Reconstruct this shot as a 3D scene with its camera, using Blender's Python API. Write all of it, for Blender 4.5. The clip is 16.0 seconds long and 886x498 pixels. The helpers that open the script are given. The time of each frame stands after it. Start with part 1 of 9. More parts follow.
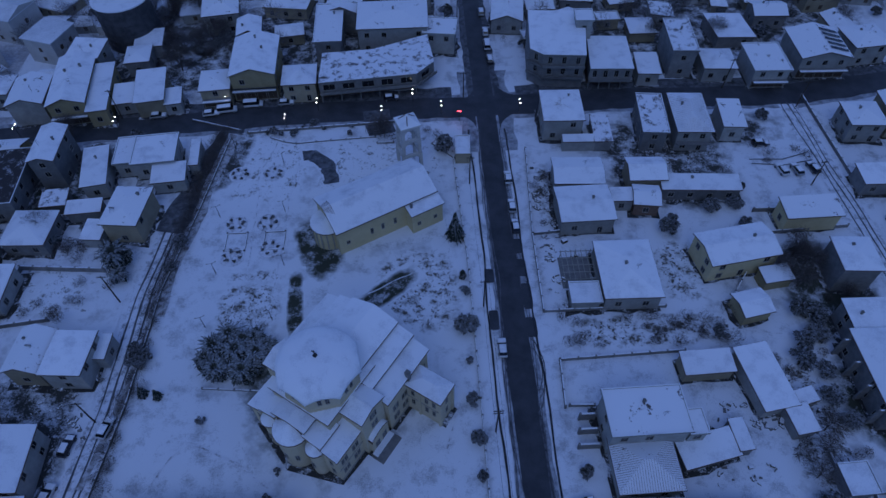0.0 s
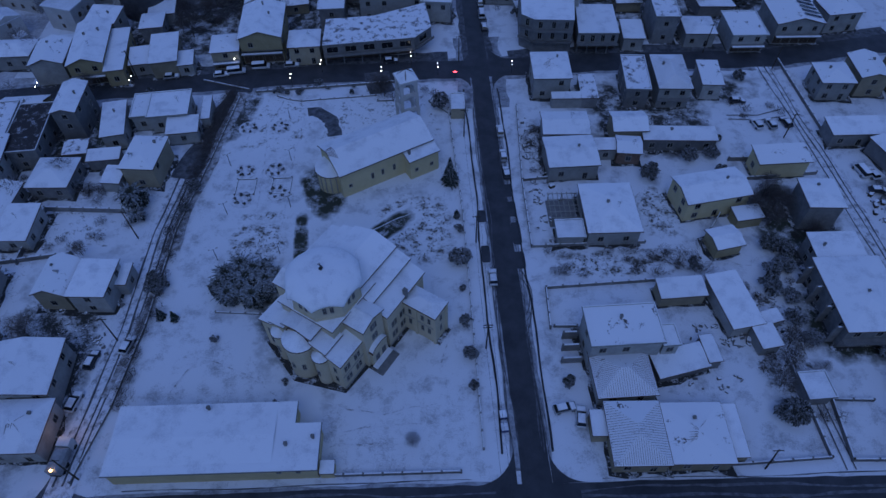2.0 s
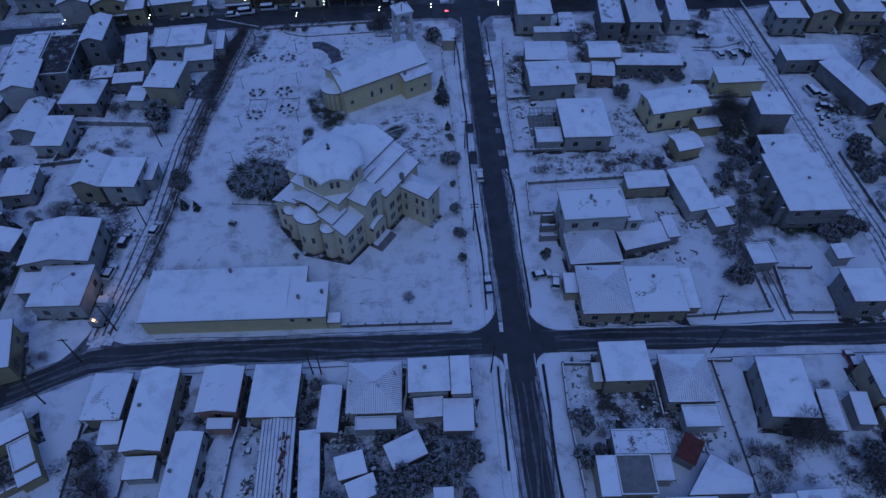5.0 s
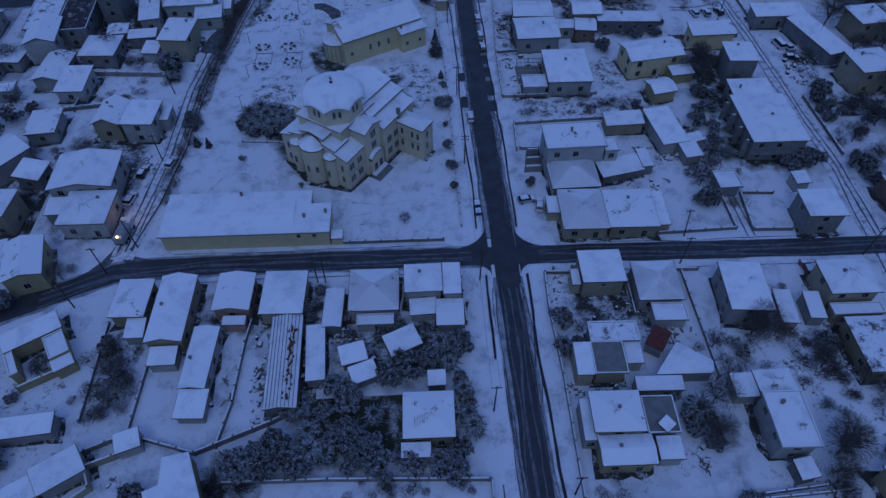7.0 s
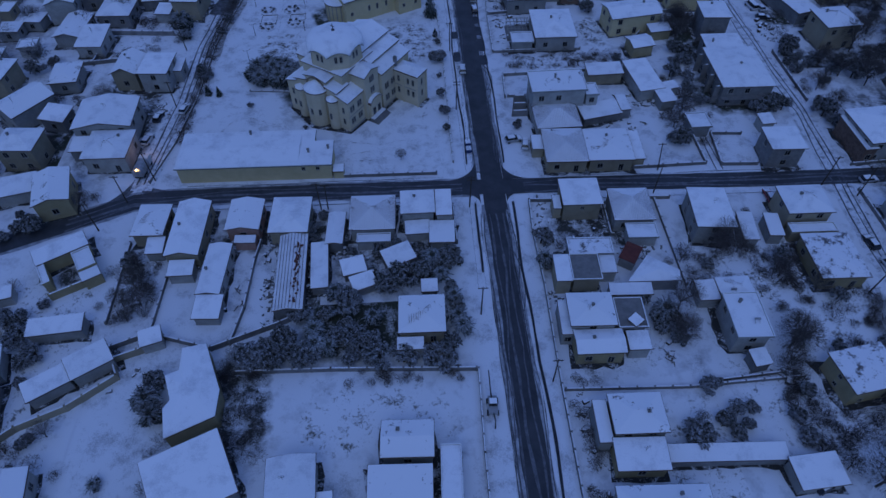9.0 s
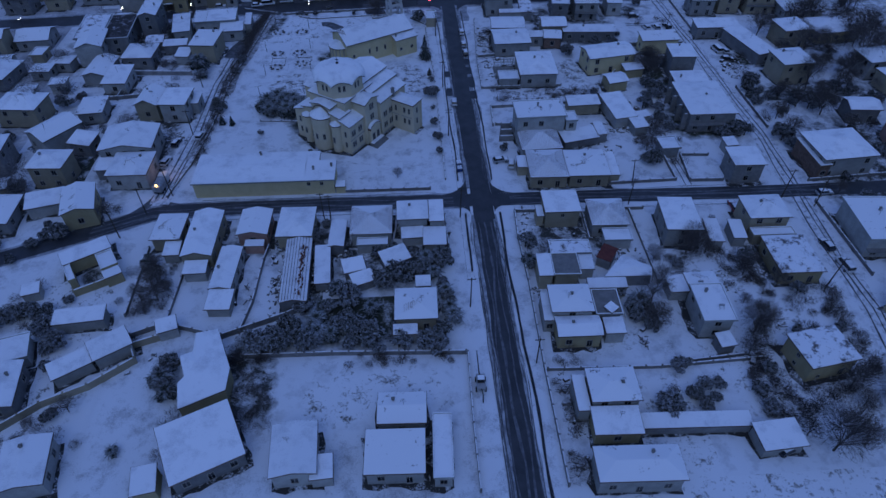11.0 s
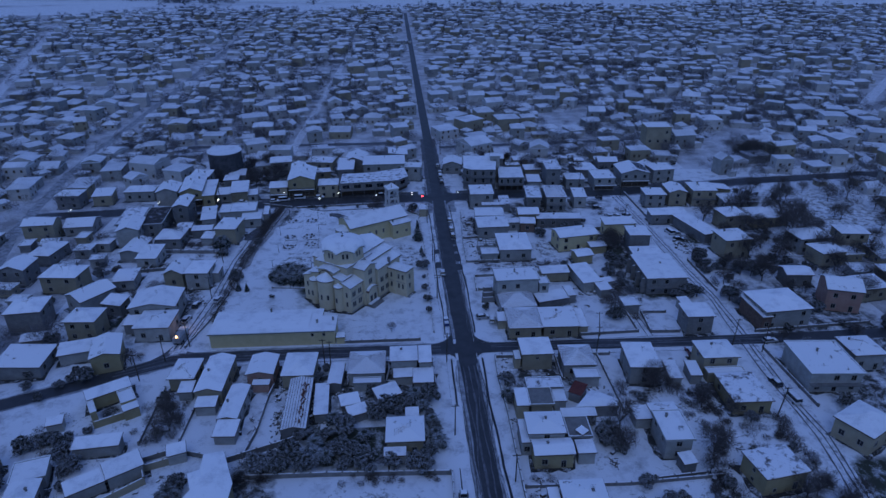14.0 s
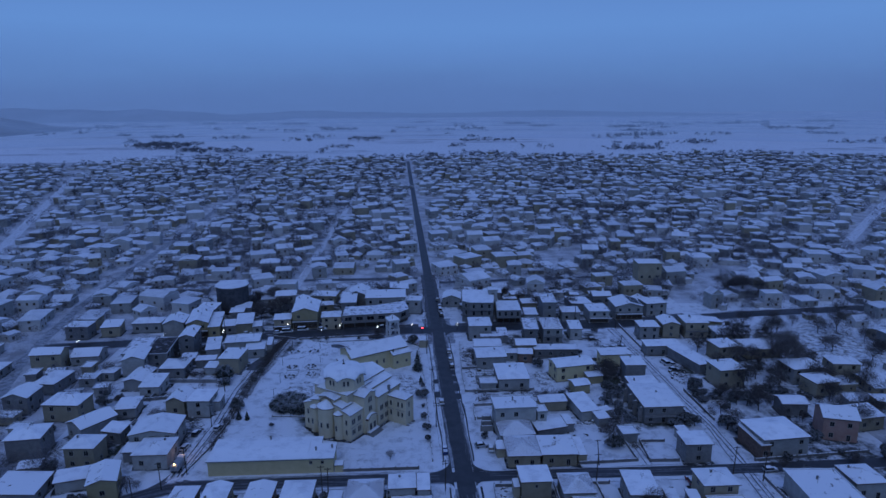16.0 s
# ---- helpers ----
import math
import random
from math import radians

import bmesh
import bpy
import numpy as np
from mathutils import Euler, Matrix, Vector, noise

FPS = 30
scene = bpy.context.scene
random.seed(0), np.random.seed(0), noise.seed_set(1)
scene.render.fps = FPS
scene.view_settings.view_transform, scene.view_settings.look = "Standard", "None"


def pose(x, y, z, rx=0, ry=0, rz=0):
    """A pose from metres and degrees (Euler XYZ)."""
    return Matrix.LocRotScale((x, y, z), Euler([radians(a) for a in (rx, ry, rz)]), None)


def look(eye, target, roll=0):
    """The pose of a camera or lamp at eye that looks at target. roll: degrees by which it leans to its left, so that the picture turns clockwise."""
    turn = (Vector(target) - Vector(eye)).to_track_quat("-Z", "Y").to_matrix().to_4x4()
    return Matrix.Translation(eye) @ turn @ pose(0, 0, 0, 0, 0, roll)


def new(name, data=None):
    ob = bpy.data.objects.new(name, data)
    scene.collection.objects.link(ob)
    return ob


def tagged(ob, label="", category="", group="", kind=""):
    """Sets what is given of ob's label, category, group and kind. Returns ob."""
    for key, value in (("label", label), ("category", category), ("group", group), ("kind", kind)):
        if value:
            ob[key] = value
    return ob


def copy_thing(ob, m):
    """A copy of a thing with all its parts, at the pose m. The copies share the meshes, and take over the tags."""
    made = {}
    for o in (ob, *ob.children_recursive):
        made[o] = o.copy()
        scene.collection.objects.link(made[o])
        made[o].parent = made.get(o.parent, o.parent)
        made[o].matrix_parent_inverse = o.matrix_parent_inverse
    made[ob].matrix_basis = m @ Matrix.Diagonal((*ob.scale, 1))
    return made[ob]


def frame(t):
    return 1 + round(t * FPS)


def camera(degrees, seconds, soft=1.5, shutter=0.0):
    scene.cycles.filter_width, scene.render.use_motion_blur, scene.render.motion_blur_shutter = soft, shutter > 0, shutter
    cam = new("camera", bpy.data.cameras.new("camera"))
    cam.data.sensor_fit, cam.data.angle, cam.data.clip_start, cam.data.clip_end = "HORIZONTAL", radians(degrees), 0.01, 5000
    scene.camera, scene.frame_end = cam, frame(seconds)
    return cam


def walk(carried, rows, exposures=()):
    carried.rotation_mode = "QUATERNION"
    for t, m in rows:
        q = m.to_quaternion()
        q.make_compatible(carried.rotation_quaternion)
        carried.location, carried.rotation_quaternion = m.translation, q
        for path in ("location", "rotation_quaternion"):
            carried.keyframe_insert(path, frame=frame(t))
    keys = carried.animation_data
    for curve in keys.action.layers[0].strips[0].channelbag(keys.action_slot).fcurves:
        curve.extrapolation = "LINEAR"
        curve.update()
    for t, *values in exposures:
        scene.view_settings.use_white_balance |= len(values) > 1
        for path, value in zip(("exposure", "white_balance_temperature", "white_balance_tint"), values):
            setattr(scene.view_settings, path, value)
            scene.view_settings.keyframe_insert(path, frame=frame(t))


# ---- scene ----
cam = camera(69.0, 16.0, soft=1.5)
PATH = [
    (0, pose(-15.40, -12.12, 108.81, 38.42, 0.65, -2.62)),
    (0.5, pose(-15.41, -16.14, 108.59, 38.59, 0.64, -2.68)),
    (1, pose(-15.35, -20.30, 108.40, 38.61, 0.59, -2.63)),
    (1.5, pose(-15.23, -24.74, 108.34, 38.67, 0.61, -2.59)),
    (2, pose(-15.22, -29.22, 108.14, 38.75, 0.57, -2.55)),
    (2.5, pose(-15.33, -33.73, 107.75, 38.75, 0.51, -2.62)),
    (3, pose(-15.43, -38.29, 107.40, 38.82, 0.45, -2.66)),
    (3.5, pose(-15.48, -43.13, 107.08, 38.82, 0.44, -2.70)),
    (4, pose(-15.62, -48.02, 106.66, 38.95, 0.41, -2.77)),
    (6.5, pose(-16.02, -74.09, 104.42, 39.54, 0.30, -3.15)),
    (7, pose(-16.06, -79.16, 104.03, 39.64, 0.30, -3.23)),
    (7.5, pose(-16.00, -84.34, 103.74, 39.68, 0.30, -3.26)),
    (8, pose(-15.88, -89.38, 103.43, 39.78, 0.33, -3.29)),
    (8.5, pose(-15.81, -94.47, 103.12, 39.84, 0.33, -3.32)),
    (9, pose(-15.77, -99.19, 102.89, 39.90, 0.32, -3.34)),
    (9.2, pose(-15.75, -101.04, 102.85, 39.86, 0.31, -3.37)),
    (11.3, pose(-15.61, -120.42, 102.45, 47.66, 0.33, -3.66)),
    (11.5, pose(-15.55, -122.28, 102.41, 48.96, 0.34, -3.71)),
    (12, pose(-15.29, -126.82, 102.18, 52.03, 0.39, -3.74)),
    (12.5, pose(-15.26, -131.35, 101.98, 55.27, 0.39, -3.83)),
    (13, pose(-15.12, -135.55, 101.92, 58.27, 0.39, -3.86)),
    (13.5, pose(-15.01, -139.97, 101.94, 61.44, 0.35, -3.90)),
    (14, pose(-14.98, -144.32, 101.79, 64.51, 0.38, -3.95)),
    (14.5, pose(-14.98, -148.33, 101.81, 67.47, 0.39, -3.97)),
    (15, pose(-15.05, -151.30, 101.83, 70.62, 0.34, -3.99)),
    (15.5, pose(-15.16, -152.77, 101.63, 73.70, 0.30, -3.92)),
    (16, pose(-15.25, -153.56, 101.28, 76.94, 0.28, -3.88)),
]
walk(cam, PATH, ((0, -0.09), (4, -0.05), (9, -0.01), (12, 0.02), (16, 0.05)))

# ---- world and light: a heavily clouded winter dusk ----
world = bpy.data.worlds.new("dusk_sky")
scene.world = world
world.use_nodes = True
wt = world.node_tree
wt.nodes.clear()
w_out = wt.nodes.new("ShaderNodeOutputWorld")
w_bg = wt.nodes.new("ShaderNodeBackground")
w_tc = wt.nodes.new("ShaderNodeTexCoord")
w_sep = wt.nodes.new("ShaderNodeSeparateXYZ")
w_ramp = wt.nodes.new("ShaderNodeValToRGB")
w_noise = wt.nodes.new("ShaderNodeTexNoise")
w_map = wt.nodes.new("ShaderNodeMapping")
w_add = wt.nodes.new("ShaderNodeMath")
wt.links.new(w_tc.outputs["Generated"], w_sep.inputs[0])
wt.links.new(w_tc.outputs["Generated"], w_map.inputs[0])
w_map.inputs["Scale"].default_value = (2.0, 2.0, 14.0)
wt.links.new(w_map.outputs[0], w_noise.inputs["Vector"])
w_noise.inputs["Scale"].default_value = 1.3
w_noise.inputs["Detail"].default_value = 4.0
w_add.operation = "MULTIPLY_ADD"
wt.links.new(w_noise.outputs["Fac"], w_add.inputs[0])
w_add.inputs[1].default_value = 0.035
wt.links.new(w_sep.outputs["Z"], w_add.inputs[2])
wt.links.new(w_add.outputs[0], w_ramp.inputs[0])
SKY = (
    (0.0, (0.095, 0.195, 0.470)),
    (0.03, (0.098, 0.202, 0.482)),
    (0.12, (0.117, 0.261, 0.608)),
    (0.35, (0.089, 0.175, 0.490)),
    (1.0, (0.094, 0.173, 0.496)),
)
for i, (where, colour) in enumerate(SKY):
    e = w_ramp.color_ramp.elements[i] if i < 2 else w_ramp.color_ramp.elements.new(where)
    e.position, e.color = where, (*colour, 1)
wt.links.new(w_ramp.outputs[0], w_bg.inputs["Color"])
w_bg.inputs["Strength"].default_value = 1.0
wt.links.new(w_bg.outputs[0], w_out.inputs["Surface"])

sun = new("sun", bpy.data.lights.new("sun", "SUN"))
sun.data.energy, sun.data.angle, sun.data.color = 0.35, radians(40), (0.55, 0.72, 1.0)
sun.matrix_world = look((0, 0, 300), (40, 210, 0))


# ---- materials ----
SNOW_LOW, SNOW_HIGH = (0.40, 0.41, 0.43), (0.76, 0.78, 0.81)


def mat(name, base, second, rough=0.8, scale=1.0, fine=12.0, bump=0.2, metal=0.0, cut=(0.35, 0.65), per_object=0.0, fade=0.0, specks=0.0):
    """A procedural surface: two tones mixed by coarse and fine noise, with fine relief."""
    m = bpy.data.materials.new(name)
    m.use_nodes = True
    nt = m.node_tree
    b = nt.nodes["Principled BSDF"]
    b.inputs["Roughness"].default_value = rough
    b.inputs["Metallic"].default_value = metal
    b.inputs["Specular IOR Level"].default_value = 0.25
    geo = nt.nodes.new("ShaderNodeNewGeometry")
    n1, n2 = nt.nodes.new("ShaderNodeTexNoise"), nt.nodes.new("ShaderNodeTexNoise")
    n1.inputs["Scale"].default_value, n1.inputs["Detail"].default_value, n1.inputs["Roughness"].default_value = scale, 9.0, 0.62
    n2.inputs["Scale"].default_value, n2.inputs["Detail"].default_value = fine, 3.0
    for n in (n1, n2):
        nt.links.new(geo.outputs["Position"], n.inputs["Vector"])
    mix = nt.nodes.new("ShaderNodeMath")
    mix.operation = "MULTIPLY_ADD"
    nt.links.new(n2.outputs["Fac"], mix.inputs[0])
    mix.inputs[1].default_value = 0.35
    sub = nt.nodes.new("ShaderNodeMath")
    sub.operation = "SUBTRACT"
    nt.links.new(n1.outputs["Fac"], sub.inputs[0])
    sub.inputs[1].default_value = 0.175
    nt.links.new(sub.outputs[0], mix.inputs[2])
    value = mix.outputs[0]
    if specks:
        # small dark tufts and prints, thicker where the coarse noise is low
        n3, gate, dark = nt.nodes.new("ShaderNodeTexNoise"), nt.nodes.new("ShaderNodeMath"), nt.nodes.new("ShaderNodeMapRange")
        n3.inputs["Scale"].default_value, n3.inputs["Detail"].default_value, n3.inputs["Roughness"].default_value = 1.5, 3.0, 0.6
        n3.inputs["Distortion"].default_value = 0.6
        nt.links.new(geo.outputs["Position"], n3.inputs["Vector"])
        gate.operation = "MULTIPLY_ADD"
        nt.links.new(n1.outputs["Fac"], gate.inputs[0])
        gate.inputs[1].default_value = 0.55
        nt.links.new(n3.outputs["Fac"], gate.inputs[2])
        dark.inputs["From Min"].default_value, dark.inputs["From Max"].default_value = 0.655, 0.70
        dark.inputs["To Min"].default_value, dark.inputs["To Max"].default_value = -specks, 0.0
        nt.links.new(gate.outputs[0], dark.inputs["Value"])
        sp_add = nt.nodes.new("ShaderNodeMath")
        nt.links.new(value, sp_add.inputs[0])
        nt.links.new(dark.outputs[0], sp_add.inputs[1])
        value = sp_add.outputs[0]
    ramp = nt.nodes.new("ShaderNodeValToRGB")
    ramp.color_ramp.elements[0].position, ramp.color_ramp.elements[1].position = cut
    ramp.color_ramp.elements[0].color, ramp.color_ramp.elements[1].color = (*base, 1), (*second, 1)
    nt.links.new(value, ramp.inputs[0])
    colour = ramp.outputs[0]
    if fade:
        # the plot runs out unevenly into the snow around it
        tc, sp = nt.nodes.new("ShaderNodeTexCoord"), nt.nodes.new("ShaderNodeSeparateXYZ")
        nt.links.new(tc.outputs["Object"], sp.inputs[0])
        total = None
        for axis in "XY":
            ab, pw = nt.nodes.new("ShaderNodeMath"), nt.nodes.new("ShaderNodeMath")
            ab.operation, pw.operation = "ABSOLUTE", "POWER"
            nt.links.new(sp.outputs[axis], ab.inputs[0])
            nt.links.new(ab.outputs[0], pw.inputs[0])
            pw.inputs[1].default_value = 3.0
            if total is None:
                total = pw.outputs[0]
            else:
                ad = nt.nodes.new("ShaderNodeMath")
                nt.links.new(total, ad.inputs[0])
                nt.links.new(pw.outputs[0], ad.inputs[1])
                total = ad.outputs[0]
        rough_edge, mr = nt.nodes.new("ShaderNodeMath"), nt.nodes.new("ShaderNodeMapRange")
        rough_edge.operation = "MULTIPLY_ADD"
        nt.links.new(n1.outputs["Fac"], rough_edge.inputs[0])
        rough_edge.inputs[1].default_value = 1.1
        nt.links.new(total, rough_edge.inputs[2])
        mr.inputs["From Min"].default_value, mr.inputs["From Max"].default_value = 0.78, 1.25
        nt.links.new(rough_edge.outputs[0], mr.inputs["Value"])
        g1, g2 = nt.nodes.new("ShaderNodeTexNoise"), nt.nodes.new("ShaderNodeValToRGB")
        g1.inputs["Scale"].default_value, g1.inputs["Detail"].default_value, g1.inputs["Roughness"].default_value = 0.22, 9.0, 0.62
        nt.links.new(geo.outputs["Position"], g1.inputs["Vector"])
        g2.color_ramp.elements[0].position, g2.color_ramp.elements[1].position = 0.26, 0.50
        g2.color_ramp.elements[0].color, g2.color_ramp.elements[1].color = (*SNOW_LOW, 1), (*SNOW_HIGH, 1)
        nt.links.new(g1.outputs["Fac"], g2.inputs[0])
        mx = nt.nodes.new("ShaderNodeMix")
        mx.data_type = "RGBA"
        nt.links.new(mr.outputs[0], mx.inputs["Factor"])
        nt.links.new(colour, mx.inputs["A"])
        nt.links.new(g2.outputs[0], mx.inputs["B"])
        colour = mx.outputs["Result"]
    if per_object:
        info, hsv = nt.nodes.new("ShaderNodeObjectInfo"), nt.nodes.new("ShaderNodeHueSaturation")
        rng = nt.nodes.new("ShaderNodeMapRange")
        rng.inputs["To Min"].default_value, rng.inputs["To Max"].default_value = 1 - per_object, 1 + per_object
        nt.links.new(info.outputs["Random"], rng.inputs["Value"])
        nt.links.new(rng.outputs[0], hsv.inputs["Value"])
        nt.links.new(colour, hsv.inputs["Color"])
        colour = hsv.outputs[0]
    nt.links.new(colour, b.inputs["Base Color"])
    if bump:
        bp = nt.nodes.new("ShaderNodeBump")
        bp.inputs["Strength"].default_value, bp.inputs["Distance"].default_value = bump, 0.05
        nt.links.new(mix.outputs[0], bp.inputs["Height"])
        nt.links.new(bp.outputs[0], b.inputs["Normal"])
    return m


def snowy(name, dark, snow_from=0.45, snow_to=0.75, amount=0.5, scale=3.0, snow=(0.72, 0.76, 0.82)):
    """Dark growth with snow lying on what faces up."""
    m = mat(name, dark, tuple(c * 0.5 for c in dark), 0.85, scale, 20.0, 0.0, per_object=0.25)
    nt = m.node_tree
    b = nt.nodes["Principled BSDF"]
    old = b.inputs["Base Color"].links[0].from_socket
    geo, sep = nt.nodes.new("ShaderNodeNewGeometry"), nt.nodes.new("ShaderNodeSeparateXYZ")
    nt.links.new(geo.outputs["Normal"], sep.inputs[0])
    up = nt.nodes.new("ShaderNodeMath")
    up.operation = "ABSOLUTE"
    nt.links.new(sep.outputs["Z"], up.inputs[0])
    n = nt.nodes.new("ShaderNodeTexNoise")
    n.inputs["Scale"].default_value = 2.5
    nt.links.new(geo.outputs["Position"], n.inputs["Vector"])
    add = nt.nodes.new("ShaderNodeMath")
    add.operation = "MULTIPLY_ADD"
    nt.links.new(n.outputs["Fac"], add.inputs[0])
    add.inputs[1].default_value = amount
    nt.links.new(up.outputs[0], add.inputs[2])
    rng = nt.nodes.new("ShaderNodeMapRange")
    rng.inputs["From Min"].default_value, rng.inputs["From Max"].default_value = snow_from + amount / 2, snow_to + amount / 2
    nt.links.new(add.outputs[0], rng.inputs["Value"])
    mx = nt.nodes.new("ShaderNodeMix")
    mx.data_type = "RGBA"
    nt.links.new(rng.outputs[0], mx.inputs["Factor"])
    nt.links.new(old, mx.inputs["A"])
    mx.inputs["B"].default_value = (*snow, 1)
    nt.links.new(mx.outputs["Result"], b.inputs["Base Color"])
    return m


def glow(name, colour, strength):
    m = bpy.data.materials.new(name)
    m.use_nodes = True
    b = m.node_tree.nodes["Principled BSDF"]
    b.inputs["Base Color"].default_value = (*colour, 1)
    b.inputs["Emission Color"].default_value = (*colour, 1)
    b.inputs["Emission Strength"].default_value = strength
    return m


M_SNOW = mat("roof_snow", (0.60, 0.62, 0.66), (0.84, 0.86, 0.89), 0.65, 0.30, 5.0, 0.35, cut=(0.26, 0.50), per_object=0.05)
M_SOIL_ROOF = mat("bare_wet_roof", (0.045, 0.04, 0.04), (0.60, 0.62, 0.66), 0.8, 0.5, 4.0, 0.3, cut=(0.56, 0.72))
M_SNOW_THIN = mat("thin_roof_snow", (0.12, 0.11, 0.11), (0.80, 0.82, 0.86), 0.7, 0.55, 4.0, 0.3, cut=(0.36, 0.47))
M_GROUND = mat("ground_snow", SNOW_LOW, SNOW_HIGH, 0.7, 0.22, 4.5, 0.8, cut=(0.26, 0.50), specks=0.06)
M_SCRUB = mat("snow_over_dry_grass", (0.11, 0.10, 0.085), (0.76, 0.78, 0.81), 0.85, 0.45, 7.0, 0.6, cut=(0.30, 0.54), fade=0.22, specks=0.30)
M_GRASS = mat("dark_wet_grass", (0.045, 0.05, 0.035), (0.72, 0.74, 0.78), 0.9, 0.3, 4.0, 0.5, cut=(0.50, 0.74), fade=0.5, specks=0.2)
# soil tone that also paints shade in the yards behind the street fronts
M_DARK_YARD = mat("dark_yard_soil_and_shade", (0.055, 0.055, 0.05), (0.74, 0.76, 0.79), 0.9, 0.28, 3.5, 0.5, cut=(0.42, 0.66), fade=0.3, specks=0.3)
# dark tone lifted so the yards' colour includes the haze over the town
M_TOWN = mat("town_yards_mixed_snow", (0.28, 0.275, 0.28), (0.62, 0.63, 0.66), 0.9, 0.09, 1.2, 0.5, cut=(0.34, 0.62))
M_LAWN = mat("snowy_lawn_stubble", (0.14, 0.135, 0.12), (0.78, 0.80, 0.83), 0.9, 0.35, 6.0, 0.6, cut=(0.18, 0.44), fade=0.25, specks=0.15)
M_YARD = mat("trodden_yard_snow", (0.26, 0.26, 0.27), (0.74, 0.76, 0.80), 0.8, 0.7, 6.0, 0.5, cut=(0.32, 0.52))
M_ASPHALT = mat("wet_asphalt", (0.038, 0.040, 0.044), (0.066, 0.068, 0.074), 0.5, 0.25, 9.0, 0.12)
M_SLUSH = mat("slushy_road", (0.16, 0.165, 0.18), (0.45, 0.47, 0.50), 0.7, 0.5, 5.0, 0.3)
M_STREAK = mat("thin_slush_film", (0.075, 0.078, 0.085), (0.17, 0.175, 0.19), 0.6, 0.8, 6.0, 0.15)
M_GUTTER = mat("wet_gutter", (0.022, 0.023, 0.026), (0.050, 0.052, 0.057), 0.4, 0.7, 6.0, 0.1)
M_MUD = mat("muddy_verge", (0.12, 0.105, 0.095), (0.55, 0.56, 0.58), 0.85, 0.9, 6.0, 0.4, cut=(0.34, 0.60))
M_TRACK = mat("tyre_track_slush", (0.045, 0.048, 0.052), (0.16, 0.165, 0.18), 0.6, 0.7, 6.0, 0.2)
M_TILE = mat("clay_roof_tile", (0.091, 0.052, 0.038), (0.140, 0.084, 0.063), 0.85, 1.0, 9.0, 0.3, per_object=0.3)
M_CONC = mat("bare_concrete", (0.165, 0.165, 0.158), (0.240, 0.232, 0.225), 0.9, 0.8, 10.0, 0.25)
M_STONE = mat("garden_wall_concrete", (0.140, 0.136, 0.130), (0.231, 0.224, 0.217), 0.9, 0.6, 7.0, 0.35, per_object=0.2)
M_WHITE = mat("white_plaster", (0.27, 0.27, 0.255), (0.36, 0.36, 0.34), 0.85, 0.5, 8.0, 0.15, per_object=0.2)
M_CREAM = mat("cream_plaster", (0.27, 0.235, 0.165), (0.34, 0.30, 0.215), 0.85, 0.4, 8.0, 0.15, per_object=0.2)
M_CHURCH = mat("church_plaster", (0.50, 0.435, 0.30), (0.58, 0.51, 0.365), 0.85, 0.25, 6.0, 0.1)
M_YELLOW = mat("yellow_plaster", (0.50, 0.43, 0.25), (0.58, 0.50, 0.30), 0.85, 0.4, 8.0, 0.15)
M_OCHRE = mat("ochre_plaster", (0.29, 0.245, 0.14), (0.36, 0.31, 0.185), 0.85, 0.4, 8.0, 0.15, per_object=0.15)
M_GREY = mat("grey_plaster", (0.155, 0.155, 0.155), (0.226, 0.226, 0.220), 0.9, 0.5, 8.0, 0.2, per_object=0.2)
M_BRICK = mat("raw_brick_wall", (0.120, 0.078, 0.060), (0.192, 0.132, 0.102), 0.9, 1.2, 14.0, 0.3, per_object=0.2)
M_PINK = mat("pink_plaster", (0.315, 0.188, 0.150), (0.390, 0.255, 0.210), 0.85, 0.5, 8.0, 0.15)
M_DARKWOOD = mat("dark_wood", (0.035, 0.028, 0.022), (0.08, 0.065, 0.05), 0.8, 2.0, 18.0, 0.2)
M_FRAME = mat("pale_window_frame", (0.270, 0.258, 0.228), (0.348, 0.336, 0.300), 0.6, 2.0, 20.0, 0.05)
M_OPENING = mat("dark_opening_brown", (0.07, 0.05, 0.035), (0.12, 0.085, 0.06), 0.6, 2.0, 20.0, 0.1)
M_RUST = mat("rusty_red_sheet", (0.10, 0.03, 0.026), (0.16, 0.05, 0.04), 0.8, 1.0, 9.0, 0.3)
M_SHEET = mat("galvanised_sheet", (0.25, 0.26, 0.27), (0.38, 0.39, 0.40), 0.5, 1.0, 9.0, 0.1, metal=0.4)
M_METAL = mat("dark_painted_metal", (0.03, 0.03, 0.032), (0.06, 0.06, 0.062), 0.5, 2.0, 20.0, 0.05, metal=0.3)
M_TANK = mat("dark_tank_cladding", (0.045, 0.045, 0.05), (0.085, 0.085, 0.09), 0.6, 0.6, 8.0, 0.1)
M_BIN = mat("blue_bin_plastic", (0.02, 0.04, 0.13), (0.03, 0.06, 0.17), 0.5, 2.0, 20.0, 0.05)
M_FOOT_STRIP = mat("bare_ground_and_contact_shade", (0.045, 0.043, 0.04), (0.62, 0.64, 0.67), 0.8, 0.5, 4.0, 0.3, cut=(0.52, 0.66))
M_TYRE = mat("tyre_rubber", (0.02, 0.02, 0.02), (0.035, 0.035, 0.035), 0.9, 3.0, 20.0, 0.1)
M_SOLAR = mat("solar_panel", (0.01, 0.012, 0.03), (0.02, 0.022, 0.05), 0.2, 2.0, 10.0, 0.0)
M_BARK = mat("dark_bark", (0.04, 0.033, 0.028), (0.085, 0.072, 0.06), 0.9, 3.0, 18.0, 0.3)
M_TWIG = snowy("bare_twigs", (0.135, 0.116, 0.108), 0.95, 1.35, 0.5)
